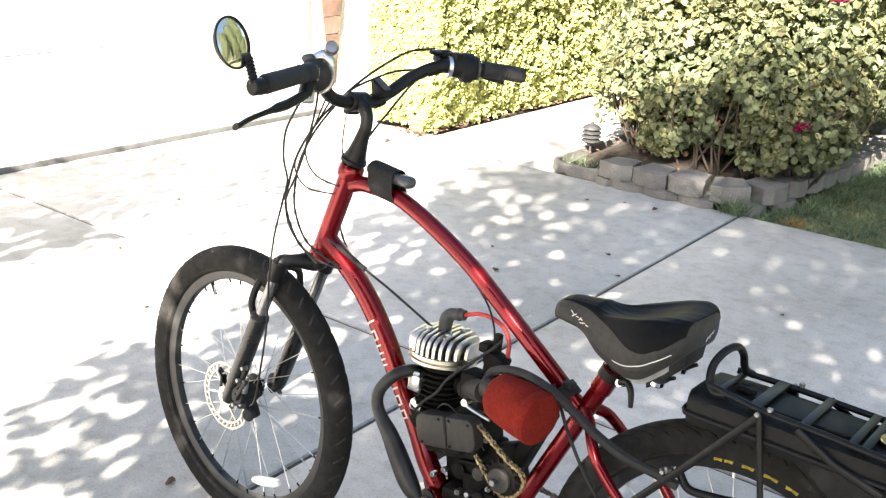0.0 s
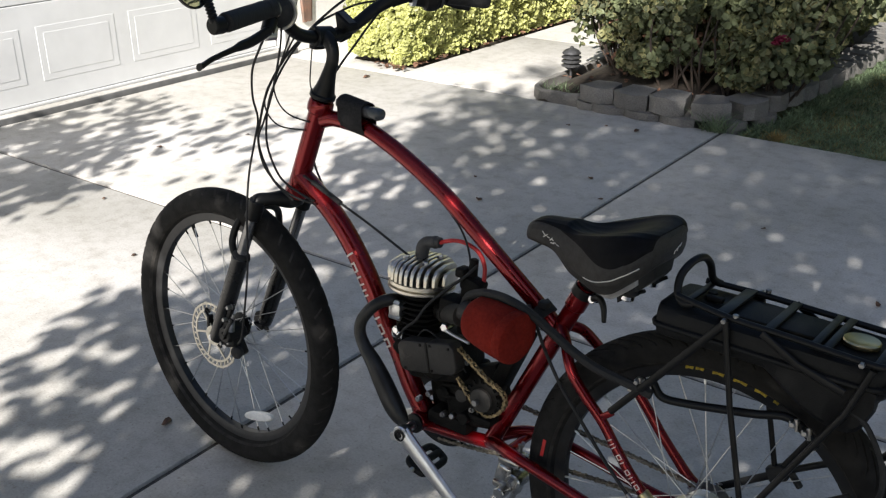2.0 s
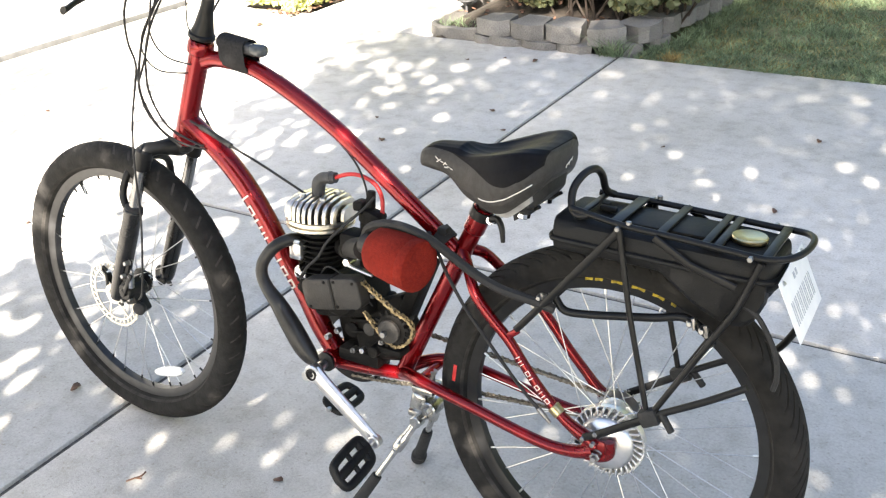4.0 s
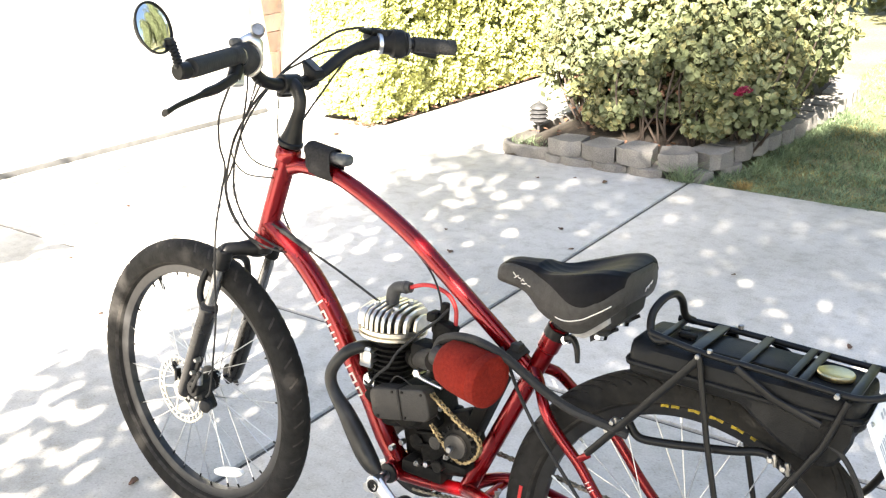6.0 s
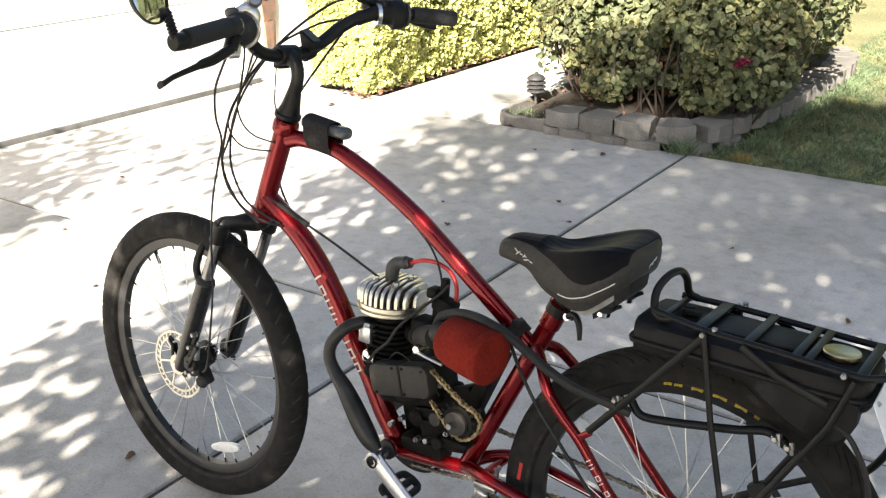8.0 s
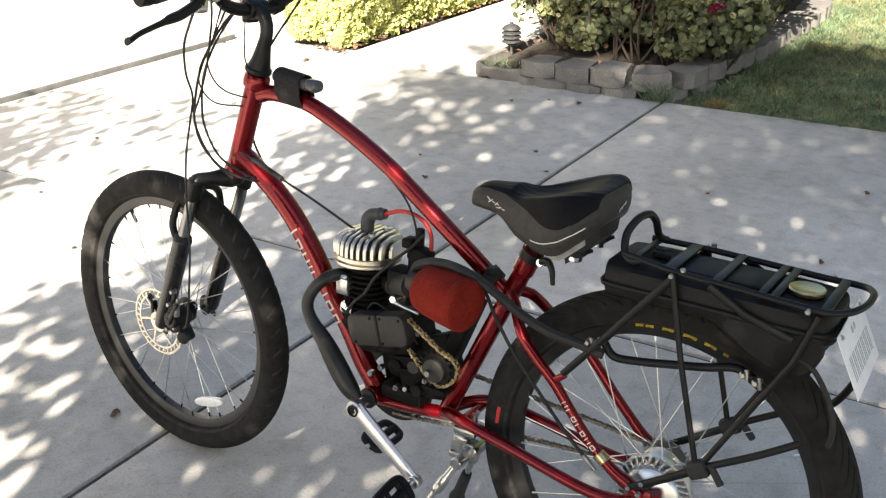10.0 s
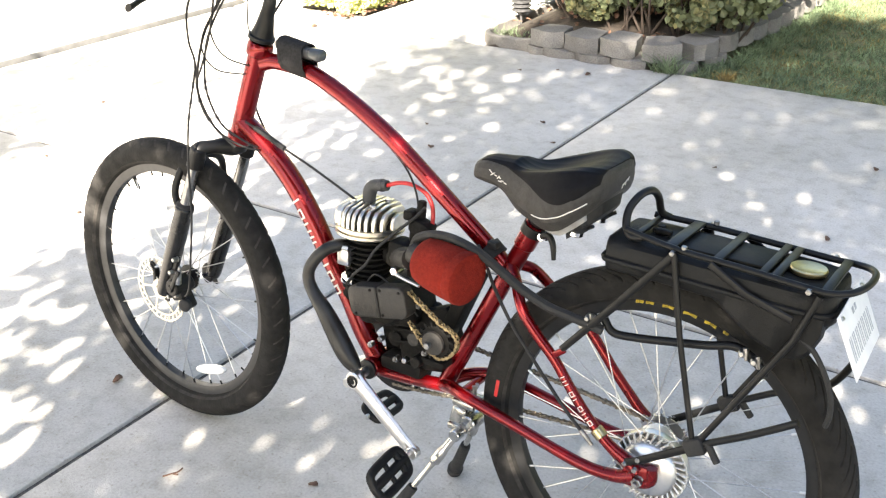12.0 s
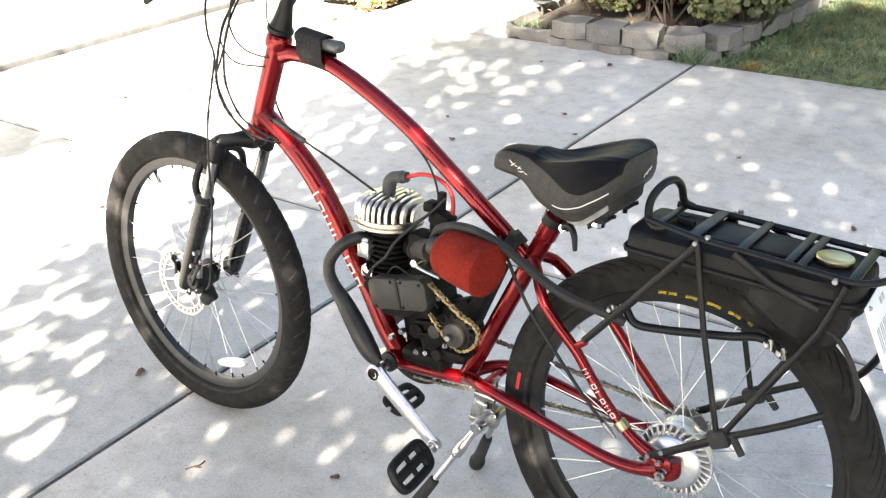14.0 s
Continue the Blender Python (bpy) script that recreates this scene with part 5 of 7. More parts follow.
# -- fork, stem, bars
def fork():
    crown = part("fork", steered(joined(
        tube([(-1.032, -0.072, 0.682, 0.0175), (-1.028, -0.067, 0.701, 0.0178), (-1.014, -0.042, 0.706, 0.0150), (-0.996, 0, 0.706, 0.023), (-1.014, 0.042, 0.706, 0.0150), (-1.028, 0.067, 0.701, 0.0178), (-1.032, 0.072, 0.682, 0.0175)], sides=16),
        rod((-0.994, 0, 0.700), (-0.984, 0, 0.722), 0.024, 20))), BLACK, bike, "black suspension fork")
    for s in (-1, 1):
        y = s * 0.072
        a, b = Vector((-1.027, y, 0.700)), Vector((-1.164, y, 0.343))
        part("crown_sleeve", steered(rod(a.lerp(b, -0.02), a.lerp(b, 0.11), 0.0180, 20)), BLACK, crown)
        part("stanchion", steered(rod(a, a.lerp(b, 0.5), 0.0128, 20)), STANCHION, crown, "bare metal fork stanchion")
        low = [(*(a.lerp(b, f)), r) for f, r in ((0.375, 0.0175), (0.383, 0.0212), (0.405, 0.0212), (0.418, 0.0198), (0.6, 0.0200), (0.85, 0.0196), (1.0, 0.0180), (1.03, 0.0130))]
        part("fork_lower", steered(tube(low, sides=18, steps=4)), GLOSS_BLACK, crown)
        part("wiper_seal", steered(lathe([(0.0130, 0), (0.0190, 0.001), (0.0198, 0.006), (0.0150, 0.011)], a.lerp(b, 0.385), a - b, 20)), RUBBER, crown)
        part("leg_tip", steered(tube([(*a.lerp(b, 0.99), 0.011), (*(a.lerp(b, 1.03) + Vector((0.006, 0, -0.004))), 0.010), (*(a.lerp(b, 1.06) + Vector((0.022, 0, -0.004))), 0.004)], sides=12, flat=0.6)), GLOSS_BLACK, crown)
        part("fork_dropout", steered(joined(plate_from([(0.018 * math.cos(w), 0.026 * math.sin(w)) for w in (2 * math.pi * k / 18 for k in range(18))], 0.009, (-1.172, s * 0.062 - 0.0045, 0.343), (0, 1, 0), Vector((0, 0, 1)), 0.002))), BLACK, crown)
        part("axle_end", steered(joined(rod((-1.178, s * 0.045, 0.337), (-1.178, s * 0.084, 0.337), 0.006, 12), rod((-1.178, s * 0.074, 0.337), (-1.178, s * 0.081, 0.337), 0.010, 6))), CHROME, crown)
    a, b = Vector((-1.026, 0, 0.700)), Vector((-1.158, 0, 0.345))
    m = a.lerp(b, 0.43)
    part("fork_arch", steered(tube([(m.x - 0.010, -0.074, m.z + 0.006), (m.x - 0.030, -0.070, m.z + 0.045), (m.x - 0.020, -0.052, m.z + 0.098), (m.x - 0.010, 0, m.z + 0.118),
                                    (m.x - 0.020, 0.052, m.z + 0.098), (m.x - 0.030, 0.070, m.z + 0.045), (m.x - 0.010, 0.074, m.z + 0.006)], 0.0085, 10, 6)), BLACK, crown)
    cal = part("brake_caliper", steered(joined(
        box((0.040, 0.036, 0.060), (-1.118, -0.066, 0.362), 0.008, Euler((0, radians(-22), 0)).to_matrix()),
        rod((-1.114, -0.094, 0.366), (-1.114, -0.040, 0.366), 0.020, 20),
        box((0.026, 0.024, 0.040), (-1.098, -0.058, 0.332), 0.007, Euler((0, radians(-35), 0)).to_matrix()))), BLACK, crown, "black disc brake caliper")
    part("caliper_mount", steered(joined(box((0.014, 0.012, 0.105), (-1.124, -0.076, 0.392), 0.004, Euler((0, radians(20), 0)).to_matrix()), box((0.030, 0.012, 0.018), (-1.134, -0.074, 0.352), 0.004))), BLACK, cal)
    part("caliper_arm", steered(joined(box((0.011, 0.007, 0.060), (-1.096, -0.096, 0.392), 0.003, Euler((0, radians(30), 0)).to_matrix()), rod((-1.114, -0.100, 0.366), (-1.114, -0.092, 0.366), 0.009, 8))), BLACK, cal)
    for x, z in ((-1.130, 0.340), (-1.104, 0.350), (-1.106, 0.436), (-1.120, 0.402)):
        part("caliper_bolt", steered(joined(rod((x, -0.092, z), (x, -0.070, z), 0.0052, 6), rod((x, -0.080, z), (x, -0.078, z), 0.0075, 12))), DULL_STEEL, cal)
    part("return_spring", steered(lathe([q for k in range(8) for q in ((0.0075, 0.004 * k), (0.0056, 0.002 + 0.004 * k))], (-1.092, -0.090, 0.384), (0.2, -0.1, 1), 12)), DULL_STEEL, cal)
    part("adjuster", steered(lathe([(0.006, 0), (0.014, 0.002), (0.015, 0.014), (0.011, 0.018), (0.005, 0.019)], (-1.088, -0.070, 0.330), (0.35, -1, -0.1), 14)), RUBBER, cal)
    part("cable_stop", steered(joined(rod((-1.083, -0.092, 0.420), (-1.089, -0.092, 0.392), 0.005, 10), rod((-1.081, -0.092, 0.428), (-1.083, -0.092, 0.420), 0.0035, 8))), DULL_STEEL, cal)
    part("fork_sensor", steered(joined(box((0.010, 0.016, 0.034), (-1.192, -0.072, 0.372), 0.004), tube([(-1.192, -0.078, 0.388), (-1.196, -0.082, 0.400), (-1.190, -0.084, 0.408), (-1.184, -0.080, 0.398)], 0.003, 8, 5))), BLACK, crown)
    return crown


fork_body = fork()


def bar_line(s):
    if s < 0:
        return [(-0.916, 0.0, 1.058), (-0.916, -0.040, 1.058), (-0.914, -0.075, 1.068), (-0.900, -0.115, 1.094), (-0.872, -0.159, 1.119), (-0.826, -0.243, 1.114), (-0.776, -0.343, 1.103)]
    return [(-0.916, 0.0, 1.058), (-0.916, 0.045, 1.060), (-0.916, 0.095, 1.082), (-0.905, 0.145, 1.117), (-0.872, 0.195, 1.144), (-0.826, 0.270, 1.147), (-0.776, 0.352, 1.143)]


def handlebar():
    hub = part("handlebar", bar_turned(tube(bar_line(-1)[::-1] + bar_line(1)[1:], 0.0130, 16)), BLACK, bike, "black swept-back cruiser handlebar")
    stem = part("stem", bar_turned(joined(
        tube([(-0.906, 0, 0.944, 0.024), (-0.900, 0, 0.960, 0.0195), (-0.892, 0, 0.985, 0.0150), (-0.884, 0, 1.008, 0.0132), (-0.883, 0, 1.030, 0.0132), (-0.892, 0, 1.048, 0.0145), (-0.910, 0, 1.058, 0.0165)], sides=20),
        rod((-0.916, -0.024, 1.058), (-0.916, 0.024, 1.058), 0.0205, 24), box((0.02, 0.03, 0.02), (-0.930, 0, 1.040), 0.004))), BLACK, hub, "black goose-neck stem")
    part("headset_cap", bar_turned(lathe([(0.024, 0), (0.0275, 0.002), (0.0275, 0.009), (0.022, 0.013)], (-0.910, 0, 0.934), STEER_AXIS, 28)), BLACK, stem)
    for s in (-1, 1):
        b = Vector(bar_line(s)[6])
        d = (b - Vector(bar_line(s)[5])).normalized()
        runs = ((Vector(bar_line(s)[5]), b + d * 0.004),) if s > 0 else ((Vector((-0.868, -0.166, 1.1187)), Vector((-0.847, -0.205, 1.1164))), (Vector((-0.845, -0.209, 1.1161)), b + d * 0.004))
        for st, en in runs:
            d, ln = (en - st).normalized(), (en - st).length
            prof = [(0.0120, 0.0), (0.0175, 0.001), (0.0175, 0.006)]
            k = 0.009
            while k < ln - 0.012:
                prof += [(0.0165, k), (0.0169, k + 0.0016), (0.0169, k + 0.0052), (0.0165, k + 0.0066)]
                k += 0.0068
            prof += [(0.0172, ln - 0.008), (0.0155, ln - 0.002), (0.011, ln)]
            part("grip", bar_turned(lathe(prof, st, d, 20)), RUBBER, hub, "ribbed black rubber grip")
    # left controls
    a, b = Vector(bar_line(-1)[3]), Vector(bar_line(-1)[4])
    d = (Vector(bar_line(-1)[5]) - a).normalized()
    p = a.lerp(b, 0.62)
    part("twist_shifter", bar_turned(lathe([(0.013, -0.004), (0.029, -0.003), (0.0305, 0.003), (0.0295, 0.020), (0.024, 0.027), (0.019, 0.034)], p, d, 28)), RUBBER, hub, "black twist shifter")
    part("shifter_ring", bar_turned(lathe([(0.013, -0.020), (0.030, -0.019), (0.0335, -0.012), (0.0335, -0.005), (0.030, -0.0045), (0.013, -0.0045)], p, d, 28)), ALLOY, hub, "silver shifter ring")
    part("grip_ring", bar_turned(lathe([(0.0165, 0.034), (0.0205, 0.0345), (0.0205, 0.0395), (0.0165, 0.040)], p, d, 28, closed=True)), CHROME, hub, "chromed ring beside the grip")
    bell = part("bell", bar_turned(lathe([(0.004, -0.010), (0.0120, -0.009), (0.0135, -0.004), (0.0135, 0.006), (0.0115, 0.010), (0.0105, 0.0085), (0.002, 0.0085)], p + Vector((0.012, 0.020, 0.054)), (0.75, -0.55, 0.35), 24)), DULL_STEEL, hub, "small silver bell")
    part("bell_bracket", bar_turned(tube([(*(p + Vector((-0.018, -0.012, 0.024))), 0.006), (*(p + Vector((-0.010, 0.002, 0.034))), 0.009), (*(p + Vector((0.002, 0.014, 0.040))), 0.012), (*(p + Vector((0.010, 0.024, 0.030))), 0.011), (*(p + Vector((0.012, 0.028, 0.012))), 0.006)], sides=12, flat=0.6)), ALLOY, bell)
    part("lever_mount", joined(box((0.020, 0.024, 0.022), (-0.876, -0.178, 1.086), 0.005), rod((-0.872, -0.196, 1.078), (-0.872, -0.170, 1.078), 0.008, 12)), ALLOY, hub, "silver lever mount")
    part("shifter_knob", bar_turned(lathe([(0.002, 0), (0.012, 0.001), (0.013, 0.010), (0.009, 0.014)], p + Vector((-0.012, -0.012, 0.024)), (-0.3, 0, 1), 18)), GREY_PLASTIC, hub)
    part("brake_lever", joined(tube([(-0.870, -0.190, 1.088, 0.013), (-0.868, -0.232, 1.072, 0.0125), (-0.865, -0.262, 1.066, 0.0110), (-0.863, -0.282, 1.061, 0.0075), (-0.854, -0.335, 1.050, 0.0065), (-0.846, -0.364, 1.042, 0.0070), (-0.844, -0.374, 1.040, 0.0085)], sides=12, flat=0.7),
                               tube([(-0.878, -0.176, 1.106, 0.014), (-0.872, -0.190, 1.088, 0.013)], sides=12)), BLACK, hub, "black brake lever")
    # right controls
    a, b = Vector(bar_line(1)[4]), Vector(bar_line(1)[5])
    d = (b - a).normalized()
    p = b - d * 0.02
    part("throttle_housing", bar_turned(joined(lathe([(0.013, -0.050), (0.021, -0.049), (0.023, -0.034), (0.025, -0.030), (0.0305, -0.026), (0.0315, -0.020), (0.0315, -0.006), (0.029, -0.002), (0.026, 0.000), (0.026, 0.004), (0.0215, 0.006), (0.0215, 0.012), (0.017, 0.013)], p, d, 28),
                                            box((0.040, 0.044, 0.020), p - d * 0.030 + Vector((-0.012, 0.0, 0.020)), 0.007))), PLASTIC, hub, "black throttle housing")
    part("throttle_ring", bar_turned(lathe([(0.0215, 0.0), (0.0245, 0.0005), (0.0245, 0.0055), (0.0215, 0.006)], p + d * 0.005, d, 28, closed=True)), GREY_PLASTIC, hub, "grey ring beside the throttle grip")
    part("lever_bracket", bar_turned(tube([(*Vector(bar_line(1)[3]).lerp(a, 0.45), 0.0125), (*a, 0.0150), (*a.lerp(p, 0.30), 0.0172), (*a.lerp(p, 0.52), 0.0185)], sides=18)), PLASTIC, hub)
    part("lever_clamp", bar_turned(lathe([(0.0125, -0.004), (0.0222, -0.004), (0.0222, 0.004), (0.0125, 0.004)], p - d * 0.054, d, 22, closed=True)), ALLOY, hub, "silver lever clamp")
    part("brake_lever", bar_turned(joined(tube([(*(p - d * 0.06 + Vector((-0.012, 0, 0.012))), 0.010), (*(p - d * 0.055 + Vector((-0.040, 0.004, 0.014))), 0.011), (*(p + Vector((-0.05, 0.02, 0.000))), 0.008), (*(p + Vector((-0.032, 0.09, -0.020))), 0.0065), (*(p + Vector((-0.016, 0.13, -0.026))), 0.007)], sides=12, flat=0.7))), BLACK, hub, "black brake lever")
    part("cable_barrel", bar_turned(joined(rod(p + Vector((-0.052, -0.05, 0.022)), p + Vector((-0.030, -0.105, 0.026)), 0.0075, 12, 0.005), rod(p + Vector((-0.040, -0.030, 0.022)), p + Vector((-0.052, -0.05, 0.022)), 0.009, 12))), PLASTIC, hub)
    pod = part("gauge_pod", joined(plate_from([(0.021, 0.020), (0.016, -0.022), (-0.004, -0.024), (-0.020, -0.016), (-0.018, -0.004)], 0.030, (-0.902, 0.046, 1.090), (0.05, 1, 0.1), Vector((0, 0, 1)), 0.003), rod((-0.916, 0.050, 1.062), (-0.916, 0.078, 1.070), 0.0165, 18)), PLASTIC, hub, "black wedge-shaped battery gauge")
    part("gauge_window", box((0.036, 0.020, 0.002), (-0.9015, 0.061, 1.0995), 0.0008, Euler((0, radians(32), 0)).to_matrix()), GREY_PLASTIC, pod, "grey gauge window")
    # mirror at the left bar end
    e = Vector(bar_line(-1)[6]) + Vector((0.003, -0.008, 0))
    arm = part("mirror_arm", bar_turned(joined(rod(e + Vector((0, 0, -0.003)), e + Vector((0.003, -0.024, -0.005)), 0.0148, 18), lathe([(0.008, 0)] + [q for k in range(7) for q in ((0.0088, 0.004 + 0.006 * k), (0.0066, 0.0075 + 0.006 * k))] + [(0.006, 0.049)], e + Vector((0.002, -0.018, 0.002)), (-0.06, -0.36, 1), 14))), BLACK, hub, "ribbed black mirror arm")
    m = e + Vector((-0.006, -0.063, 0.063))
    nrm = Vector((0.92, 0.26, 0.29)).normalized()
    shell = part("mirror", bar_turned(lathe([(0.0, -0.016), (0.019, -0.015), (0.034, -0.009), (0.0425, 0.0), (0.0430, 0.0045), (0.0412, 0.0055), (0.0398, 0.003)], m, nrm, 40)), BLACK, arm, "round convex mirror in a black shell")
    shell.parent = hub
    glass = [(0.0405 * math.sin(w) / math.sin(0.32), 0.0025 + 0.0405 / math.sin(0.32) * (math.cos(w) - math.cos(0.32))) for w in np.linspace(0.32, 0.01, 8)]
    part("mirror_glass", bar_turned(lathe(glass, m, nrm, 40)), MIRROR, shell, "convex mirror glass")
    return hub


bars = handlebar()


def cable(pts, r=0.0023, turn=True, parent=None, name="cable", mat=None):
    bm = tube(pts, r, 8, 8)
    return part(name, steered(bm) if turn else bm, mat or RUBBER, parent or bars)


part("ferrule", lathe([(0.002, 0), (0.0052, 0.0005), (0.0052, 0.0075), (0.002, 0.008)], (-0.880, 0.202, 1.1755), (0.8, -0.35, -0.1), 14), ALLOY, bars, "silver cable ferrule")
# brake and gear cables, looping from the levers round the head tube
cable([(-0.863, -0.200, 1.087), (-0.916, -0.170, 1.047), (-0.978, -0.130, 0.996), (-0.999, -0.110, 0.939), (-1.000, -0.095, 0.891), (-1.010, -0.096, 0.840), (-1.016, -0.106, 0.772), (-1.019, -0.110, 0.688), (-1.018, -0.110, 0.570), (-1.030, -0.110, 0.457), (-1.045, -0.106, 0.390), (-1.066, -0.098, 0.366)], 0.0024, False, bars)
cable([(-0.877, -0.150, 1.096), (-0.910, -0.120, 1.052), (-0.967, -0.080, 0.970), (-0.993, -0.070, 0.920), (-1.020, -0.060, 0.878), (-1.042, -0.055, 0.835), (-1.030, -0.050, 0.780), (-0.990, -0.042, 0.740), (-0.945, -0.034, 0.722), (-0.900, -0.024, 0.716)], 0.0022, False, bars)
cable([(-0.892, -0.100, 1.070), (-0.954, -0.080, 1.003), (-1.002, -0.070, 0.944), (-1.012, -0.060, 0.903), (-0.989, -0.045, 0.873), (-0.937, -0.022, 0.869)], 0.0018, False, bars)
cable([(-0.893, -0.110, 1.078), (-0.951, -0.080, 1.007), (-0.985, -0.065, 0.962), (-0.986, -0.050, 0.922), (-0.962, -0.040, 0.899), (-0.924, -0.022, 0.888)], 0.0018, False, bars)
cable([(-0.923, -0.018, 1.045), (-0.925, -0.020, 0.999), (-0.923, -0.022, 0.965), (-0.908, -0.022, 0.940)], 0.0014, False, bars)
cable([(-0.858, 0.212, 1.170), (-0.880, 0.202, 1.176), (-0.902, 0.190, 1.173), (-0.923, 0.160, 1.165), (-0.941, 0.110, 1.137), (-0.963, 0.070, 1.103), (-0.974, 0.030, 1.070), (-0.990, -0.020, 1.020), (-1.020, -0.045, 0.950), (-1.040, -0.050, 0.880), (-1.045, -0.050, 0.820), (-1.010, -0.045, 0.755), (-0.958, -0.034, 0.715)], 0.0028, False, bars)
cable([(-0.875, 0.180, 1.134), (-0.924, 0.130, 1.124), (-0.952, 0.090, 1.104), (-0.968, 0.040, 1.079), (-0.962, -0.020, 1.041), (-0.988, -0.040, 0.990), (-1.011, -0.050, 0.932), (-1.022, -0.050, 0.875), (-1.020, -0.048, 0.820), (-0.990, -0.042, 0.762), (-0.945, -0.032, 0.735), (-0.905, -0.024, 0.722)], 0.0024, False, bars)
cable([(-0.883, 0.160, 1.124), (-0.895, 0.120, 1.079), (-0.897, 0.080, 1.041), (-0.903, 0.045, 1.003), (-0.930, 0.032, 0.950), (-0.962, 0.030, 0.86), (-0.955, 0.026, 0.79), (-0.925, 0.022, 0.745)], 0.0024, False, bars)
cable([(-0.935, -0.026, 0.772), (-0.887, -0.020, 0.752), (-0.834, -0.020, 0.732), (-0.767, -0.010, 0.702), (-0.668, -0.008, 0.662), (-0.648, -0.006, 0.652)], 0.0026, False, frame_body)
part("cable_sleeve", tube([(-0.912, -0.023, 0.7625), (-0.887, -0.020, 0.752), (-0.834, -0.020, 0.732)], 0.0056, 10), RUBBER, frame_body, "black tape sleeve round the cable")
cable([(-0.365, -0.02, 0.640), (-0.330, -0.045, 0.612), (-0.304, -0.056, 0.580), (-0.265, -0.062, 0.530), (-0.222, -0.070, 0.490), (-0.150, -0.076, 0.418), (-0.100, -0.080, 0.376)], 0.0032, False, frame_body)
part("cable_adjuster", joined(rod((-0.104, -0.080, 0.380), (-0.088, -0.080, 0.366), 0.0048, 10), rod((-0.092, -0.080, 0.369), (-0.080, -0.079, 0.358), 0.0034, 8)), DULL_STEEL, frame_body, "small steel cable adjuster")


# -- small battery light strapped to the top tube
def strapped_box():
    turn = Euler((0, radians(7), 0)).to_matrix()
    body = part("strapped_light", box((0.104, 0.028, 0.021), (-0.811, -0.002, 0.9330), 0.008, turn, 3), GREY_PLASTIC, bike, "grey battery light strapped to the top tube")
    part("light_lens", box((0.036, 0.031, 0.024), (-0.7630, -0.002, 0.9290), 0.0105, turn, 4), LENS, body, "clear grey lens")
    ring = [(0.0235 * math.cos(w) * (1.0 if math.sin(w) > -0.3 else 0.85), (0.0385 if math.sin(w) > 0 else 0.032) * math.copysign(abs(math.sin(w)) ** (0.32 if math.sin(w) > 0 else 0.7), math.sin(w))) for w in (2 * math.pi * k / 30 for k in range(30))]
    bm, a, b = bmesh.new(), [], []
    for x in (-0.846, -0.782):
        mid = 0.911 - 0.14 * (x + 0.80)
        for lst, f in ((a, 1.0), (b, 0.93)):
            lst.append([bm.verts.new((x - 0.10 * y2 * f, x2 * f, mid + y2 * f)) for x2, y2 in ring])
    for k in range(30):
        j = (k + 1) % 30
        bm.faces.new((a[0][k], a[0][j], a[1][j], a[1][k])), bm.faces.new((b[0][k], b[1][k], b[1][j], b[0][j]))
        bm.faces.new((a[0][k], b[0][k], b[0][j], a[0][j])), bm.faces.new((a[1][k], a[1][j], b[1][j], b[1][k]))
    part("strap", bm, STRAP, body, "wide black hook-and-loop strap")


strapped_box()


# -- crank, pedals, chain
def crank_set():
    a, b = Vector((-0.573, -0.112, 0.331)), Vector((-0.423, -0.122, 0.229))
    arm = part("crank", joined(tube([(*a, 0.0205), (*a.lerp(b, 0.10), 0.0190), (*a.lerp(b, 0.5), 0.0168), (*a.lerp(b, 0.92), 0.0138), (*b, 0.0135)], sides=14, flat=0.55), rod(a + Vector((0, 0.012, 0)), a + Vector((0, -0.010, 0)), 0.0185, 24), rod(b + Vector((0, 0.009, 0)), b + Vector((0, -0.009, 0)), 0.013, 20)), ALLOY, bike, "polished alloy crank arm")
    part("crank_bolt", joined(lathe([(0.0125, 0), (0.0125, 0.002), (0.009, 0.0025), (0.009, 0.0005)], a + Vector((0, -0.010, 0)), (0, -1, 0), 22), rod(a + Vector((0, -0.009, 0)), a + Vector((0, -0.0125, 0)), 0.006, 6)), BLACK, arm)
    part("axle", rod((-0.600, -0.108, 0.312), (-0.600, 0.085, 0.312), 0.010, 16), STEEL, arm)
    far = part("crank_far", tube([(-0.600, 0.080, 0.312, 0.016), (-0.680, 0.088, 0.262, 0.0125), (-0.752, 0.094, 0.218, 0.0125)], sides=14, flat=0.55), ALLOY, arm)
    far.name = "crank_arm"

    def pedal(at, s, along, droop):
        """Open platform: cage bars, spindle and end plates."""
        along = Vector(along).normalized()
        y = Vector((0, s, droop)).normalized()

        def bar(u0, v0, u1, v1, r=0.0075, flat=1.0):
            return tube([at + along * u0 + y * v0, at + along * u1 + y * v1], r, 10, smooth=False, flat=flat)
        L, W = 0.0235, 0.088
        loop = tube([at + along * u + y * v for u, v in ((-L, 0.012), (-L * 1.12, 0.05), (-L, W), (-L * 0.3, W + 0.008), (L * 0.3, W + 0.008), (L, W), (L * 1.12, 0.05), (L, 0.012), (L * 0.3, 0.004), (-L * 0.3, 0.004))], 0.0088, 10, 5, True)
        bms = [loop, bar(0, 0, 0, W + 0.008, 0.0095), bar(-L, 0.050, L, 0.050, 0.0055), bar(-L, 0.016, L, 0.016, 0.008)]
        ob = part("pedal", joined(*bms), PLASTIC, arm, "black plastic platform pedal")
        part("pedal_axle", rod(at - y * 0.012, at + y * 0.01, 0.006, 12), STEEL, ob)
    pedal(b + Vector((-0.004, -0.020, -0.002)), -1, (0.69, 0, -0.72), -0.20)
    pedal(Vector((-0.684, 0.080, 0.117)), 1, (0.9, 0, -0.4), 0.0)


crank_set()


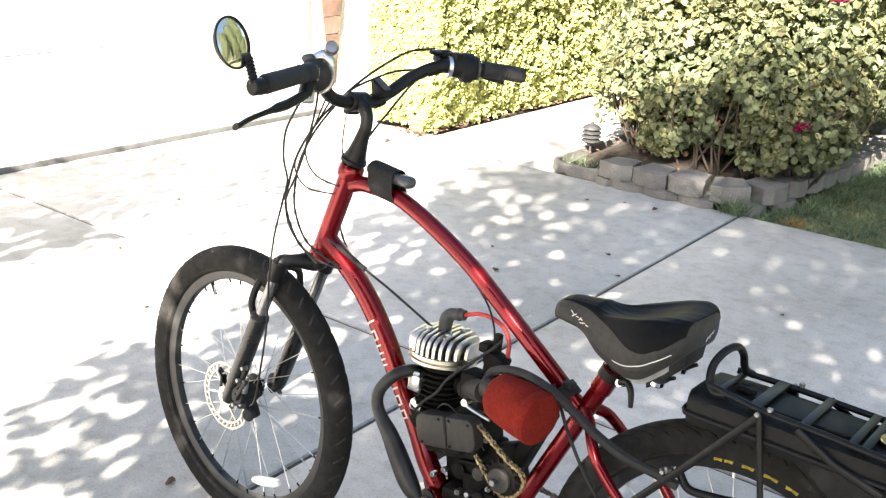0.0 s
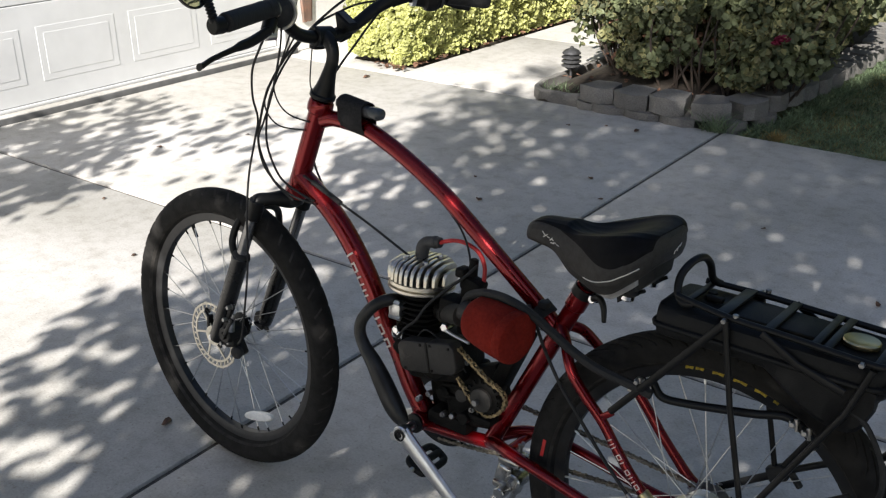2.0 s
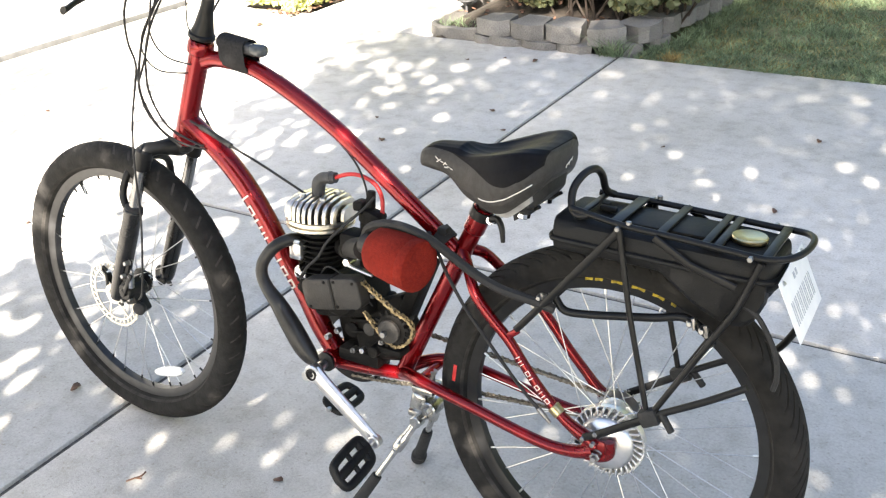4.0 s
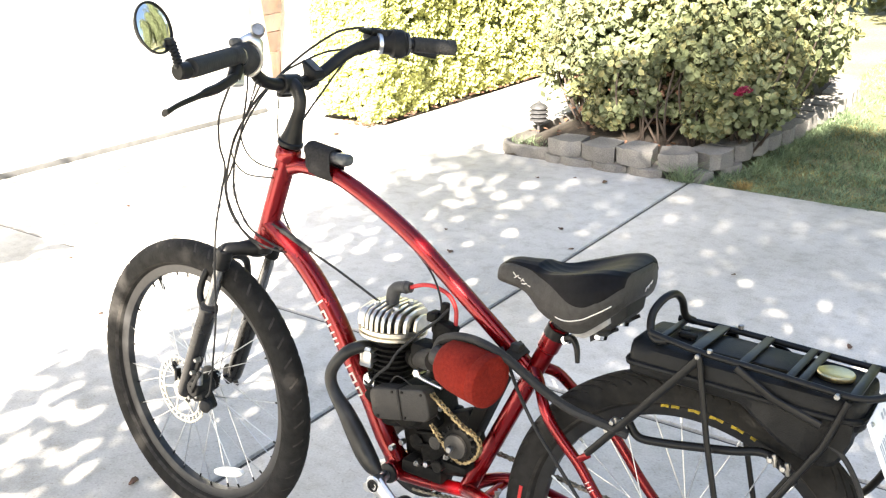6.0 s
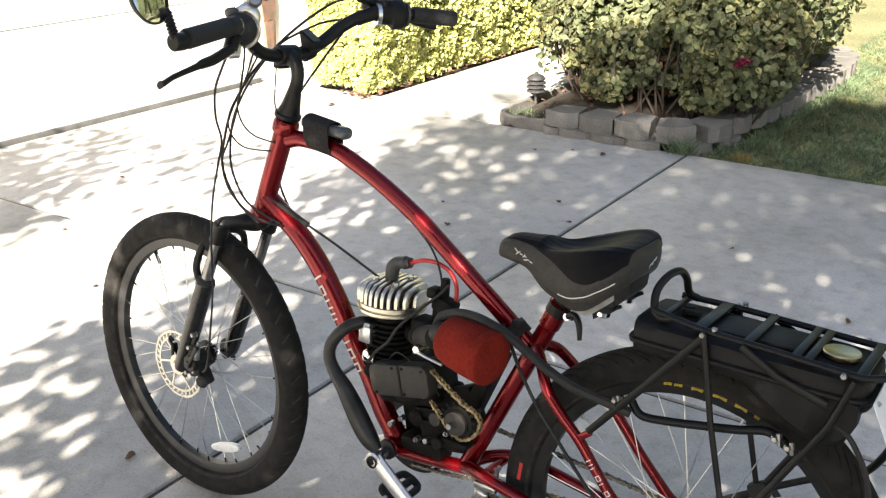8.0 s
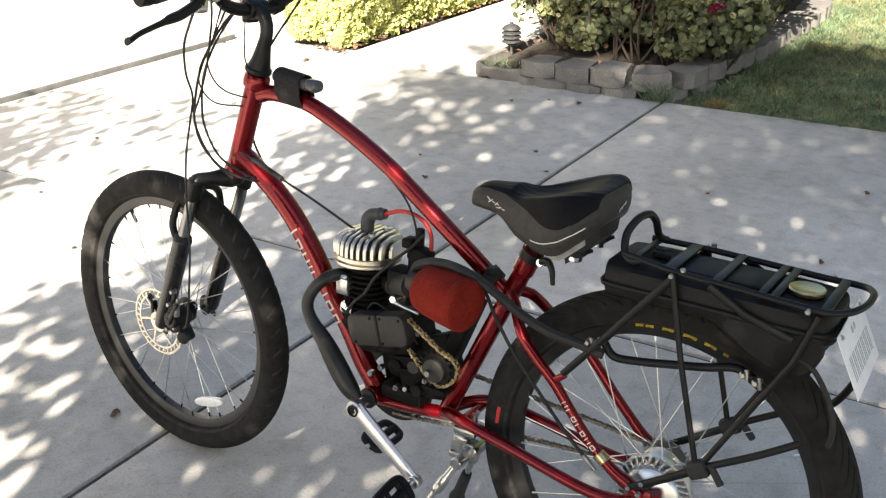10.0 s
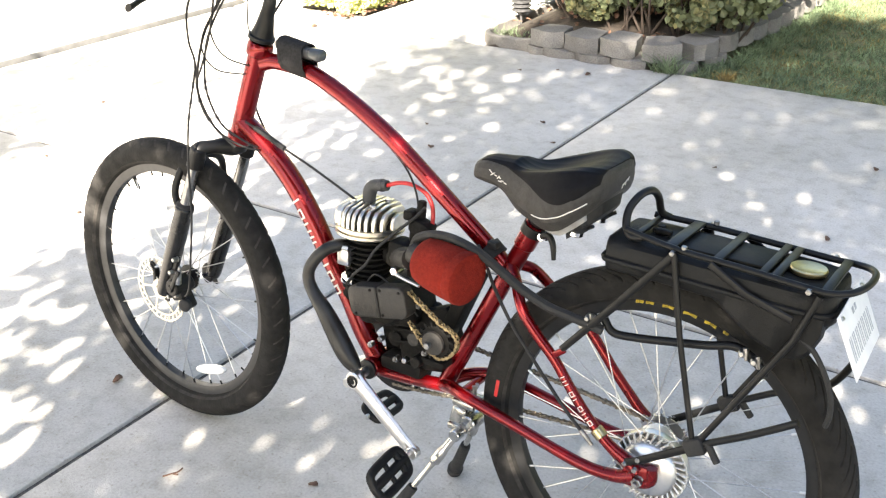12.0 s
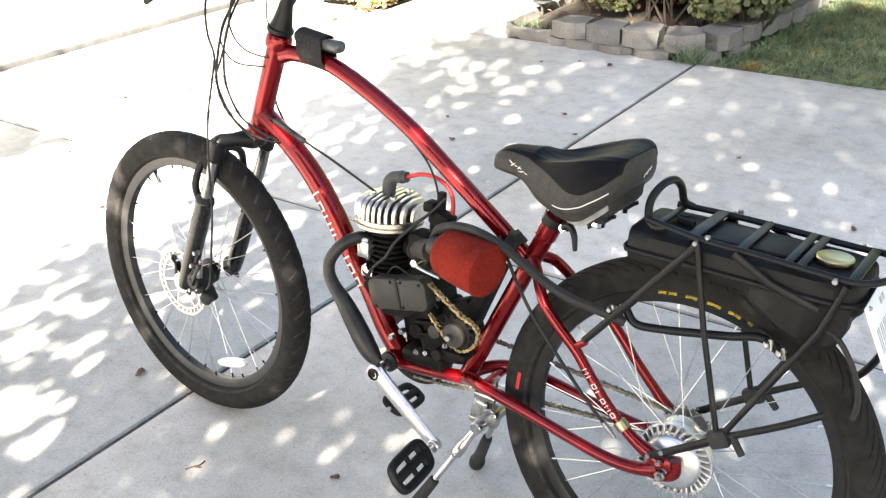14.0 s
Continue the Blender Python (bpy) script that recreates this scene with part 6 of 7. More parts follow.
def chain_run(pts, name, mat, parent, pitch=0.0127, r=0.0042, closed=False):
    """A chain of plate links laid along a line; one mesh, because the links are many and tiny."""
    line = glide(pts, 16, closed)
    bms, walked, nxt, k = [], 0.0, 0.0, 0
    for a, b in zip(line, line[1:]):
        seg = float(np.linalg.norm(b - a))
        while walked + seg >= nxt:
            f = (nxt - walked) / seg
            p, d = Vector(a + (b - a) * f), Vector(b - a).normalized()
            m = Matrix.Translation(p) @ Matrix((d, (0, 1, 0), d.cross(Vector((0, 1, 0))))).transposed().to_4x4()
            w = 0.0032 if k % 2 else 0.0046
            for s in (-1, 1):
                bms.append(moved(box((pitch * 0.9, 0.0013, r * 1.05), (pitch * 0.5, s * w, 0)), m))
                bms.append(moved(rod((0, s * w - 0.0009, 0), (0, s * w + 0.0009, 0), r, 9), m))
            bms.append(moved(rod((0, -w, 0), (0, w, 0), r * 0.62, 7), m))
            nxt += pitch
            k += 1
        walked += seg
    ob = part(name, joined(*bms), mat, parent, smooth=False)
    ob["kind"] = "stuff"
    return ob


drive_chain = chain_run([(-0.600, 0.058, 0.400), (-0.44, 0.057, 0.388), (-0.25, 0.055, 0.378), (0.0, 0.052, 0.362)], "drive_chain", CHAIN, bike)
chain_run([(-0.600, 0.058, 0.238), (-0.50, 0.057, 0.250), (-0.30, 0.055, 0.286), (0.0, 0.052, 0.312)], "chain_return", CHAIN, bike)
ring = part("chain_ring", joined(lathe([(0.060, -0.0012), (0.080, -0.0012), (0.080, 0.0012), (0.060, 0.0012)], (-0.600, 0.058, 0.314), (0, 1, 0), 64, True),
                                 *[moved(box((0.045, 0.012, 0.002), (0.040, 0, 0)), frame_to((-0.600, 0.058, 0.314), (0, 1, 0)) @ pose(0, 0, 0, 0, 0, 72 * k)) for k in range(5)],
                                 lathe([(0.084, -0.003), (0.092, -0.003), (0.092, 0.001), (0.084, 0.001)], (-0.600, 0.064, 0.314), (0, 1, 0), 64, True)), BLACK, bike, "black chain ring and guard")


# -- rear hub with finned cooling disc
def cooling_disc():
    c = REAR + Vector((0.010, -0.024, -0.015))
    part("brake_drum", lathe([(0.006, -0.028), (0.018, -0.0275), (0.044, -0.021), (0.049, -0.017), (0.051, -0.012), (0.051, 0.004), (0.042, 0.012), (0.02, 0.014)], c, (0, 1, 0), 48), ALLOY, rear_wheel, "polished brake drum")
    part("fin_ring", joined(lathe([(0.064, -0.004), (0.067, -0.004), (0.067, 0.010), (0.064, 0.010)], c, (0, 1, 0), 64, True), lathe([(0.040, 0.004), (0.067, 0.006), (0.067, 0.009), (0.040, 0.007)], c, (0, 1, 0), 64, True)), ALLOY, rear_wheel, "silver ring with radial cooling fins")
    for k in range(32):
        m = frame_to(c, (0, 1, 0)) @ pose(0, 0, 0, 0, 0, 360 / 32 * k)
        part("fin", moved(box((0.020, 0.0042, 0.018), (0.0572, 0, -0.004), 0.0012, Euler((0, 0, radians(22))).to_matrix(), 1), m), ALLOY, rear_wheel)
    part("sprocket", joined(lathe([(0.02, -0.001), (0.043, -0.001), (0.043, 0.001), (0.02, 0.001)], REAR + Vector((0, 0.052, 0)), (0, 1, 0), 40, True), *[moved(box((0.006, 0.004, 0.002), (0.045, 0, 0)), frame_to(REAR + Vector((0, 0.052, 0)), (0, 1, 0)) @ pose(0, 0, 0, 0, 0, 20 * k)) for k in range(18)]), STEEL, rear_wheel)
    part("brake_arm", joined(tube([(0.004, -0.055, 0.330, 0.020), (-0.028, -0.056, 0.340, 0.017), (-0.058, -0.058, 0.356, 0.012), (-0.072, -0.060, 0.366, 0.009)], sides=14, flat=0.3)), DULL_STEEL, bike, "silver brake arm")


cooling_disc()
for degrees, wide in ((100.1, 0.012), (96.5, 0.012), (90.1, 0.017), (82.5, 0.020), (75.3, 0.018), (69.8, 0.008)):
    w = radians(degrees)
    at = REAR + Vector((0.2845 * math.cos(w), -0.0190, 0.2845 * math.sin(w)))
    bars_of_mark = [box((wide * 0.56, 0.0022, 0.0058), (at.x + side * wide * 0.30 * math.sin(w), at.y, at.z - side * wide * 0.30 * math.cos(w)), 0.0005, Euler((0, math.pi / 2 - w + side * 0.18, 0)).to_matrix() @ Euler((radians(-38), 0, 0)).to_matrix(), 1) for side in (-1, 1)]
    part("mark", joined(*bars_of_mark), YELLOW_MARK, rear_wheel, "yellow lettering bars on the tyre wall")
w = radians(174)
part("mark", box((0.007, 0.0016, 0.036), REAR + Vector((0.303 * math.cos(w), -0.0302, 0.303 * math.sin(w))), 0.0005, Euler((0, math.pi - w, 0)).to_matrix(), 1), WIRE_RED, rear_wheel, "red mark on the tyre wall")


# -- double stand
def stand():
    body = part("stand", joined(box((0.050, 0.050, 0.016), (-0.378, 0.0, 0.303), 0.005), box((0.034, 0.040, 0.046), (-0.390, -0.004, 0.272), 0.008, Euler((0, radians(12), 0)).to_matrix(), 3),
                                rod((-0.366, -0.024, 0.263), (-0.366, 0.034, 0.263), 0.0175, 24), box((0.046, 0.058, 0.016), (-0.386, 0.0, 0.250), 0.005)), STAND_METAL, bike, "bright silver double-leg stand")
    part("pivot_bolt", joined(rod((-0.366, -0.032, 0.263), (-0.366, -0.022, 0.263), 0.0085, 6), rod((-0.366, -0.036, 0.263), (-0.366, -0.030, 0.263), 0.005, 10)), DULL_STEEL, body)
    part("stand_bolt", joined(rod((-0.368, 0, 0.31), (-0.368, 0, 0.340), 0.006, 12), lathe([(0.004, 0), (0.010, 0), (0.010, 0.006), (0.004, 0.006)], (-0.368, 0, 0.336), (0, 0, 1), 6, True)), DULL_STEEL, body)
    inv = bike.matrix_world.inverted()
    for foot in (Vector((-0.512, -0.135, 0.006)), Vector((-0.483, 0.134, 0.006))):
        s = -1 if foot.y < 0 else 1
        top, end = Vector((-0.378, s * 0.040, 0.246)), inv @ foot
        mid = top.lerp(end, 0.52)
        leg = part("stand_leg", joined(tube([(*top, 0.0085), (*top.lerp(end, 0.12), 0.0088), (*top.lerp(end, 0.17), 0.0112), (*top.lerp(end, 0.25), 0.0112), (*top.lerp(end, 0.28), 0.0066), (*mid, 0.0064)], sides=14, steps=3), rod(top + Vector((0, -0.012, 0)), top + Vector((0, 0.012, 0)), 0.0125, 18),
                                       *[rod(top.lerp(end, f) + Vector((0, -0.0125, 0)), top.lerp(end, f) + Vector((0, 0.0125, 0)), 0.0046, 8) for f in (0.18, 0.24)]), STAND_METAL, body)
        part("rubber_foot", tube([(*top.lerp(end, 0.50), 0.0098), (*top.lerp(end, 0.53), 0.0115), (*top.lerp(end, 0.88), 0.0135), (*top.lerp(end, 0.93), 0.0175), (*end, 0.0165)], sides=16, steps=4), RUBBER, leg, "black rubber foot")


stand()


# -- engine
def engine():
    case = part("engine", joined(
        box((0.140, 0.10, 0.085), (-0.560, 0.0, 0.470), 0.018, Euler((0, radians(-12), 0)).to_matrix(), 3),
        box((0.095, 0.044, 0.120), (-0.500, 0.006, 0.395), 0.016, Euler((0, radians(-12), 0)).to_matrix(), 3),
        rod((-0.552, -0.058, 0.478), (-0.552, 0.070, 0.478), 0.044, 32), box((0.150, 0.030, 0.150), (-0.535, 0.034, 0.385), 0.012, Euler((0, radians(-12), 0)).to_matrix()), box((0.10, 0.05, 0.03), (-0.53, 0, 0.335), 0.008)), ENGINE, bike, "black single-cylinder two-stroke engine")
    C = Vector((-0.628, 0.0, 0))
    fins = []
    for k in range(8):
        fins.append(lathe([(0.030, 0), (0.049, 0.0006), (0.049, 0.0028), (0.030, 0.0034)], (C.x, 0, 0.508 + 0.0113 * k), (0, 0, 1), 32))
    part("cylinder", rod((C.x, 0, 0.470), (C.x, 0, 0.600), 0.036, 28), ENGINE, case, "finned black cylinder")
    for f in fins:
        part("cylinder_fin", f, ENGINE, case)
    part("cylinder_base", box((0.086, 0.086, 0.024), (C.x + 0.004, 0, 0.490), 0.008), ENGINE, case)
    H = 0.598
    part("cylinder_head", lathe([(0.020, H), (0.066, H + 0.001), (0.069, H + 0.004), (0.069, H + 0.009), (0.061, H + 0.010), (0.061, H + 0.013), (0.069, H + 0.014), (0.069, H + 0.021), (0.060, H + 0.0225), (0.02, H + 0.0225)], (C.x, 0, 0), (0, 0, 1), 48), HEAD, case, "polished finned cylinder head")
    part("head_dome", lathe([(0.064, H + 0.021), (0.063, H + 0.030), (0.054, H + 0.044), (0.02, H + 0.050)], (C.x, 0, 0), (0, 0, 1), 40), ENGINE, case, "black painted head between the fins")
    for k in range(11):
        x = -0.0625 + 0.0125 * k
        half = math.sqrt(0.0685 ** 2 - x ** 2)
        prof = [(-half, 0.0), (-half, 0.019), (-half * 0.93, 0.030), (-half * 0.74, 0.038), (0, 0.041), (half * 0.74, 0.038), (half * 0.93, 0.030), (half, 0.019), (half, 0.0)]
        drop = 0.014 * (x / 0.0625) ** 4
        bm = bmesh.new()
        a = [bm.verts.new((C.x + x - 0.0038, y, H + 0.022 + max(0, z - drop))) for y, z in prof]
        b = [bm.verts.new((C.x + x + 0.0038, y, H + 0.022 + max(0, z - drop))) for y, z in prof]
        n = len(prof)
        bm.faces.new(a), bm.faces.new(b[::-1])
        for q in range(n):
            bm.faces.new((a[q], a[(q + 1) % n], b[(q + 1) % n], b[q]))
        bmesh.ops.bevel(bm, geom=list(bm.edges), offset=0.0009, segments=1, affect="EDGES")
        part("fin", moved(bm, Matrix.Translation(C) @ Matrix.Rotation(radians(8), 4, "Z") @ Matrix.Translation(-C)), HEAD, case)
    for q in range(4):
        w = radians(45 + 90 * q)
        part("head_nut", rod((C.x + 0.034 * math.cos(w), 0.034 * math.sin(w), 0.634), (C.x + 0.034 * math.cos(w), 0.034 * math.sin(w), 0.6640), 0.0065, 6), STEEL, case)
    part("plug_boot", joined(tube([(C.x - 0.004, 0, 0.640, 0.013), (C.x - 0.004, 0, 0.668, 0.0135), (C.x - 0.001, 0, 0.684, 0.014), (C.x + 0.008, 0, 0.694, 0.0125), (C.x + 0.026, 0, 0.699, 0.0115), (C.x + 0.040, 0, 0.701, 0.0105)], sides=14, steps=5), rod((C.x + 0.022, 0, 0.698), (C.x + 0.032, 0, 0.700), 0.0128, 14)), BOOT, case, "dark grey rubber spark plug boot")
    part("plug_wire", tube([(C.x + 0.038, 0, 0.701), (-0.560, 0.002, 0.712), (-0.530, 0.004, 0.713), (-0.500, 0.004, 0.702), (-0.482, 0.0, 0.680), (-0.478, -0.004, 0.650), (-0.480, -0.006, 0.615)], 0.0042, 10), WIRE_RED, case, "red ignition wire")
    # left cover in two halves
    turn = Euler((0, radians(-13), 0)).to_matrix()

    def cover_outline(x0, x1, h):
        r = 0.016
        pts = []
        for cx, cy, a0 in ((x1 - r, h - r, 0), (x0 + (r if x0 < 0 else 0.003), h - (r if x0 < 0 else 0.003), 90), (x0 + (r if x0 < 0 else 0.003), -h + (r if x0 < 0 else 0.003), 180), (x1 - r, -h + r, 270)):
            rr = r if not (x0 >= 0 and a0 in (90, 180)) else 0.003
            rr = rr if not (x0 < 0 and a0 in (0, 270)) else 0.003
            ox = (r - 0.003) if (x0 < 0 and a0 in (0, 270)) else 0
            oy = ox if a0 == 0 else -ox
            for k in range(5):
                w = radians(a0 + 22.5 * k)
                pts.append((cx + ox + rr * math.cos(w), cy + oy + rr * math.sin(w)))
        return pts
    base = Matrix.Translation((-0.538, -0.062, 0.500)) @ turn.to_4x4() @ Matrix.Rotation(radians(90), 4, "X")
    for x0, x1 in ((-0.072, -0.001), (0.001, 0.066)):
        bm = bmesh.new()
        f = bm.faces.new([bm.verts.new((x, y, 0)) for x, y in cover_outline(x0, x1, 0.0315)])
        g = bmesh.ops.extrude_face_region(bm, geom=[f])
        up = [v for v in g["geom"] if isinstance(v, bmesh.types.BMVert)]
        bmesh.ops.translate(bm, vec=(0, 0, 0.030), verts=up)
        topf = [q for q in g["geom"] if isinstance(q, bmesh.types.BMFace)]
        bmesh.ops.bevel(bm, geom=list(topf[0].edges), offset=0.004, segments=3, profile=0.5, affect="EDGES")
        part("engine_cover", moved(bm, base), ENGINE_COVER, case, "plain dark engine side cover")
    for x, y in ((-0.014, 0.025), (0.010, 0.025), (-0.058, -0.024), (0.008, -0.025), (0.054, 0.022)):
        part("cover_screw", moved(rod((x, y, 0.029), (x, y, 0.0318), 0.003, 10), base), ENGINE, case)
    part("mount_clamp", joined(box((0.03, 0.056, 0.05), (-0.655, 0, 0.470), 0.008, Euler((0, radians(35), 0)).to_matrix()), rod((-0.662, -0.045, 0.508), (-0.662, 0.045, 0.508), 0.005, 8)), ENGINE, case)
    part("mount_bolt", joined(rod((-0.645, -0.060, 0.516), (-0.645, -0.025, 0.516), 0.008, 6), box((0.028, 0.012, 0.016), (-0.642, -0.052, 0.506), 0.003)), CHROME, case)
    part("case_bolt", rod((-0.522, -0.066, 0.560), (-0.522, -0.040, 0.560), 0.009, 6), CHROME, case)
    part("clutch_arm", tube([(-0.522, -0.062, 0.556, 0.0040), (-0.500, -0.068, 0.554, 0.0030), (-0.456, -0.074, 0.551, 0.0028)], sides=8), ALLOY, case)
    # carburettor and intake
    part("carburettor", joined(rod((-0.585, 0, 0.560), (-0.500, -0.006, 0.575), 0.018, 16), rod((-0.512, -0.006, 0.535), (-0.508, -0.006, 0.635), 0.017, 16), box((0.05, 0.05, 0.05), (-0.530, -0.020, 0.585), 0.010), lathe([(0.018, 0), (0.020, 0.003), (0.020, 0.018), (0.010, 0.024)], (-0.508, -0.006, 0.630), (0, 0, 1), 18),
                                   rod((-0.506, -0.006, 0.650), (-0.502, -0.004, 0.690), 0.0115, 14, 0.008), box((0.040, 0.034, 0.030), (-0.492, -0.012, 0.640), 0.007, Euler((0, radians(15), 0)).to_matrix()), box((0.022, 0.030, 0.020), (-0.520, -0.014, 0.662), 0.005)), ENGINE, case, "black carburettor")
    filt_axis = Vector((0.975, -0.19, -0.07)).normalized()
    fc = Vector((-0.442, -0.078, 0.611))
    part("air_filter", lathe([(0.028, -0.006), (0.038, -0.001), (0.0440, 0.007), (0.0475, 0.026), (0.0490, 0.060), (0.0492, 0.084), (0.0478, 0.087), (0.0492, 0.090), (0.0494, 0.101), (0.0480, 0.106), (0.0440, 0.1085), (0.034, 0.1095), (0.010, 0.1095)], fc, filt_axis, 40), FOAM, case, "red foam air filter sock")
    part("filter_neck", joined(rod(fc - filt_axis * 0.035, fc, 0.020, 20), tube([(-0.560, -0.010, 0.560, 0.018), (-0.515, -0.045, 0.585, 0.020), (-0.475, -0.072, 0.600, 0.021)], sides=16)), ENGINE_COVER, case, "dark intake neck")
    # exhaust pipe and muffler
    part("exhaust", tube([(-0.655, -0.030, 0.566, 0.0135), (-0.666, -0.052, 0.574, 0.0128), (-0.686, -0.075, 0.563, 0.0125), (-0.706, -0.088, 0.533, 0.0122), (-0.709, -0.093, 0.506, 0.0122), (-0.694, -0.096, 0.48, 0.0132), (-0.664, -0.1, 0.453, 0.0165), (-0.637, -0.101, 0.418, 0.0195), (-0.609, -0.102, 0.38, 0.02), (-0.589, -0.102, 0.358, 0.0165), (-0.575, -0.102, 0.348, 0.009)], sides=20), EXHAUST, case, "black exhaust pipe with a long muffler")
    part("exhaust_flange", joined(box((0.030, 0.060, 0.034), (-0.654, -0.026, 0.556), 0.006), rod((-0.668, -0.052, 0.572), (-0.640, -0.052, 0.572), 0.006, 6), rod((-0.668, -0.05, 0.540), (-0.640, -0.05, 0.540), 0.006, 6)), ALLOY, case, "bright exhaust flange")
    # jackshaft sprocket and chain
    js = Vector((-0.414, -0.074, 0.45))
    part("jackshaft", joined(rod(js + Vector((0, 0.07, 0)), js + Vector((0, -0.010, 0)), 0.008, 14), lathe([(0.006, 0), (0.022, 0.001), (0.024, 0.003), (0.023, 0.008), (0.012, 0.010)], js + Vector((0, -0.004, 0)), (0, -1, 0), 32)), ENGINE_COVER, case, "dark jackshaft sprocket")
    part("jackshaft_nut", rod(js + Vector((-0.006, -0.012, -0.003)), js + Vector((-0.006, -0.024, -0.003)), 0.0065, 6), DULL_STEEL, case)
    chain_run([(-0.476, -0.074, 0.533), (-0.456, -0.074, 0.52), (-0.432, -0.074, 0.505), (-0.406, -0.074, 0.49), (-0.382, -0.074, 0.481), (-0.369, -0.074, 0.47), (-0.367, -0.074, 0.452), (-0.379, -0.074, 0.432), (-0.399, -0.074, 0.419), (-0.419, -0.074, 0.422), (-0.434, -0.074, 0.433), (-0.449, -0.074, 0.446), (-0.462, -0.074, 0.459), (-0.481, -0.066, 0.467)], "jackshaft_chain", CHAIN_GOLD, case, 0.0098, 0.0040)
    part("sprocket", joined(lathe([(0.010, -0.0012), (0.031, -0.0012), (0.031, 0.0012), (0.010, 0.0012)], js, (0, 1, 0), 40, True),
                            *[moved(box((0.010, 0.0050, 0.0022), (0.0345, 0, 0)), frame_to(js, (0, 1, 0)) @ pose(0, 0, 0, 0, 0, 24 * k)) for k in range(15)]), ENGINE, case)
    part("jackshaft_bracket", joined(box((0.09, 0.03, 0.10), (-0.452, 0.0, 0.430), 0.006, Euler((0, radians(-25), 0)).to_matrix()), box((0.06, 0.10, 0.014), (-0.44, 0, 0.385), 0.004), box((0.028, 0.05, 0.16), (-0.405, 0.0, 0.50), 0.006, Euler((0, radians(22), 0)).to_matrix()),
                                     rod((-0.47, -0.06, 0.38), (-0.47, 0.05, 0.38), 0.012, 14)), ENGINE, case)
    for x, z in ((-0.560, 0.400), (-0.500, 0.372), (-0.585, 0.380)):
        part("case_bolt", rod((x, -0.040, z), (x, -0.054, z), 0.006, 6), STEEL, case)
    for x, y, z in ((-0.590, -0.040, 0.498), (-0.655, -0.036, 0.496), (-0.600, -0.052, 0.452), (-0.470, -0.052, 0.500), (-0.485, -0.034, 0.415), (-0.530, -0.036, 0.360), (-0.455, -0.046, 0.402)):
        part("case_bolt", joined(rod((x, y + 0.01, z), (x, y - 0.006, z), 0.0062, 6), rod((x, y - 0.004, z), (x, y - 0.010, z), 0.0034, 8)), DULL_STEEL, case)
    for k, z in enumerate((0.400, 0.425, 0.450)):
        part("case_rib", box((0.080 - 0.012 * k, 0.010, 0.006), (-0.505 - 0.006 * k, -0.022, z), 0.002, Euler((0, radians(-12), 0)).to_matrix()), ENGINE, case)
    part("case_plug", lathe([(0.006, 0), (0.015, 0.001), (0.016, 0.005), (0.012, 0.008), (0.004, 0.009)], (-0.545, -0.018, 0.395), (0, -1, 0), 22), ENGINE, case)
    part("idler", lathe([(0.004, 0), (0.013, 0.001), (0.013, 0.008), (0.006, 0.010)], (-0.472, -0.058, 0.432), (0, -1, 0), 20), ENGINE_COVER, case)
    part("earth_wire", tube([(-0.590, -0.055, 0.520), (-0.560, -0.070, 0.546), (-0.530, -0.062, 0.530), (-0.500, -0.050, 0.500), (-0.480, -0.040, 0.470)], 0.0018, 6), RUBBER, case)
    part("throttle_wire", tube([(-0.508, -0.006, 0.650), (-0.512, -0.010, 0.700), (-0.540, -0.006, 0.745), (-0.600, 0.0, 0.790), (-0.660, 0.004, 0.830)], 0.0022, 6), RUBBER, case)


engine()

# black fuel hose from the carburettor along the frame to the tank, held by a clip
cable([(-0.500, -0.034, 0.606), (-0.470, -0.062, 0.640), (-0.430, -0.074, 0.660), (-0.385, -0.076, 0.663), (-0.335, -0.070, 0.648), (-0.290, -0.064, 0.622), (-0.243, -0.066, 0.600), (-0.190, -0.070, 0.585), (-0.130, -0.070, 0.578), (-0.09, -0.066, 0.570)], 0.0085, False, frame_body, "fuel_hose")
cable([(-0.640, -0.060, 0.500), (-0.610, -0.072, 0.535), (-0.585, -0.070, 0.560), (-0.570, -0.060, 0.590), (-0.540, -0.045, 0.625), (-0.505, -0.03, 0.660), (-0.487, -0.016, 0.684)], 0.0030, False, frame_body, "hose")
part("frame_clip", joined(lathe([(0.0175, 0), (0.0225, 0), (0.0225, 0.026), (0.0175, 0.026)], (-0.356, 0, 0.634), (0.083, 0, -0.062), 20, True), box((0.02, 0.02, 0.014), (-0.338, -0.012, 0.646), 0.003)), RUBBER, frame_body)


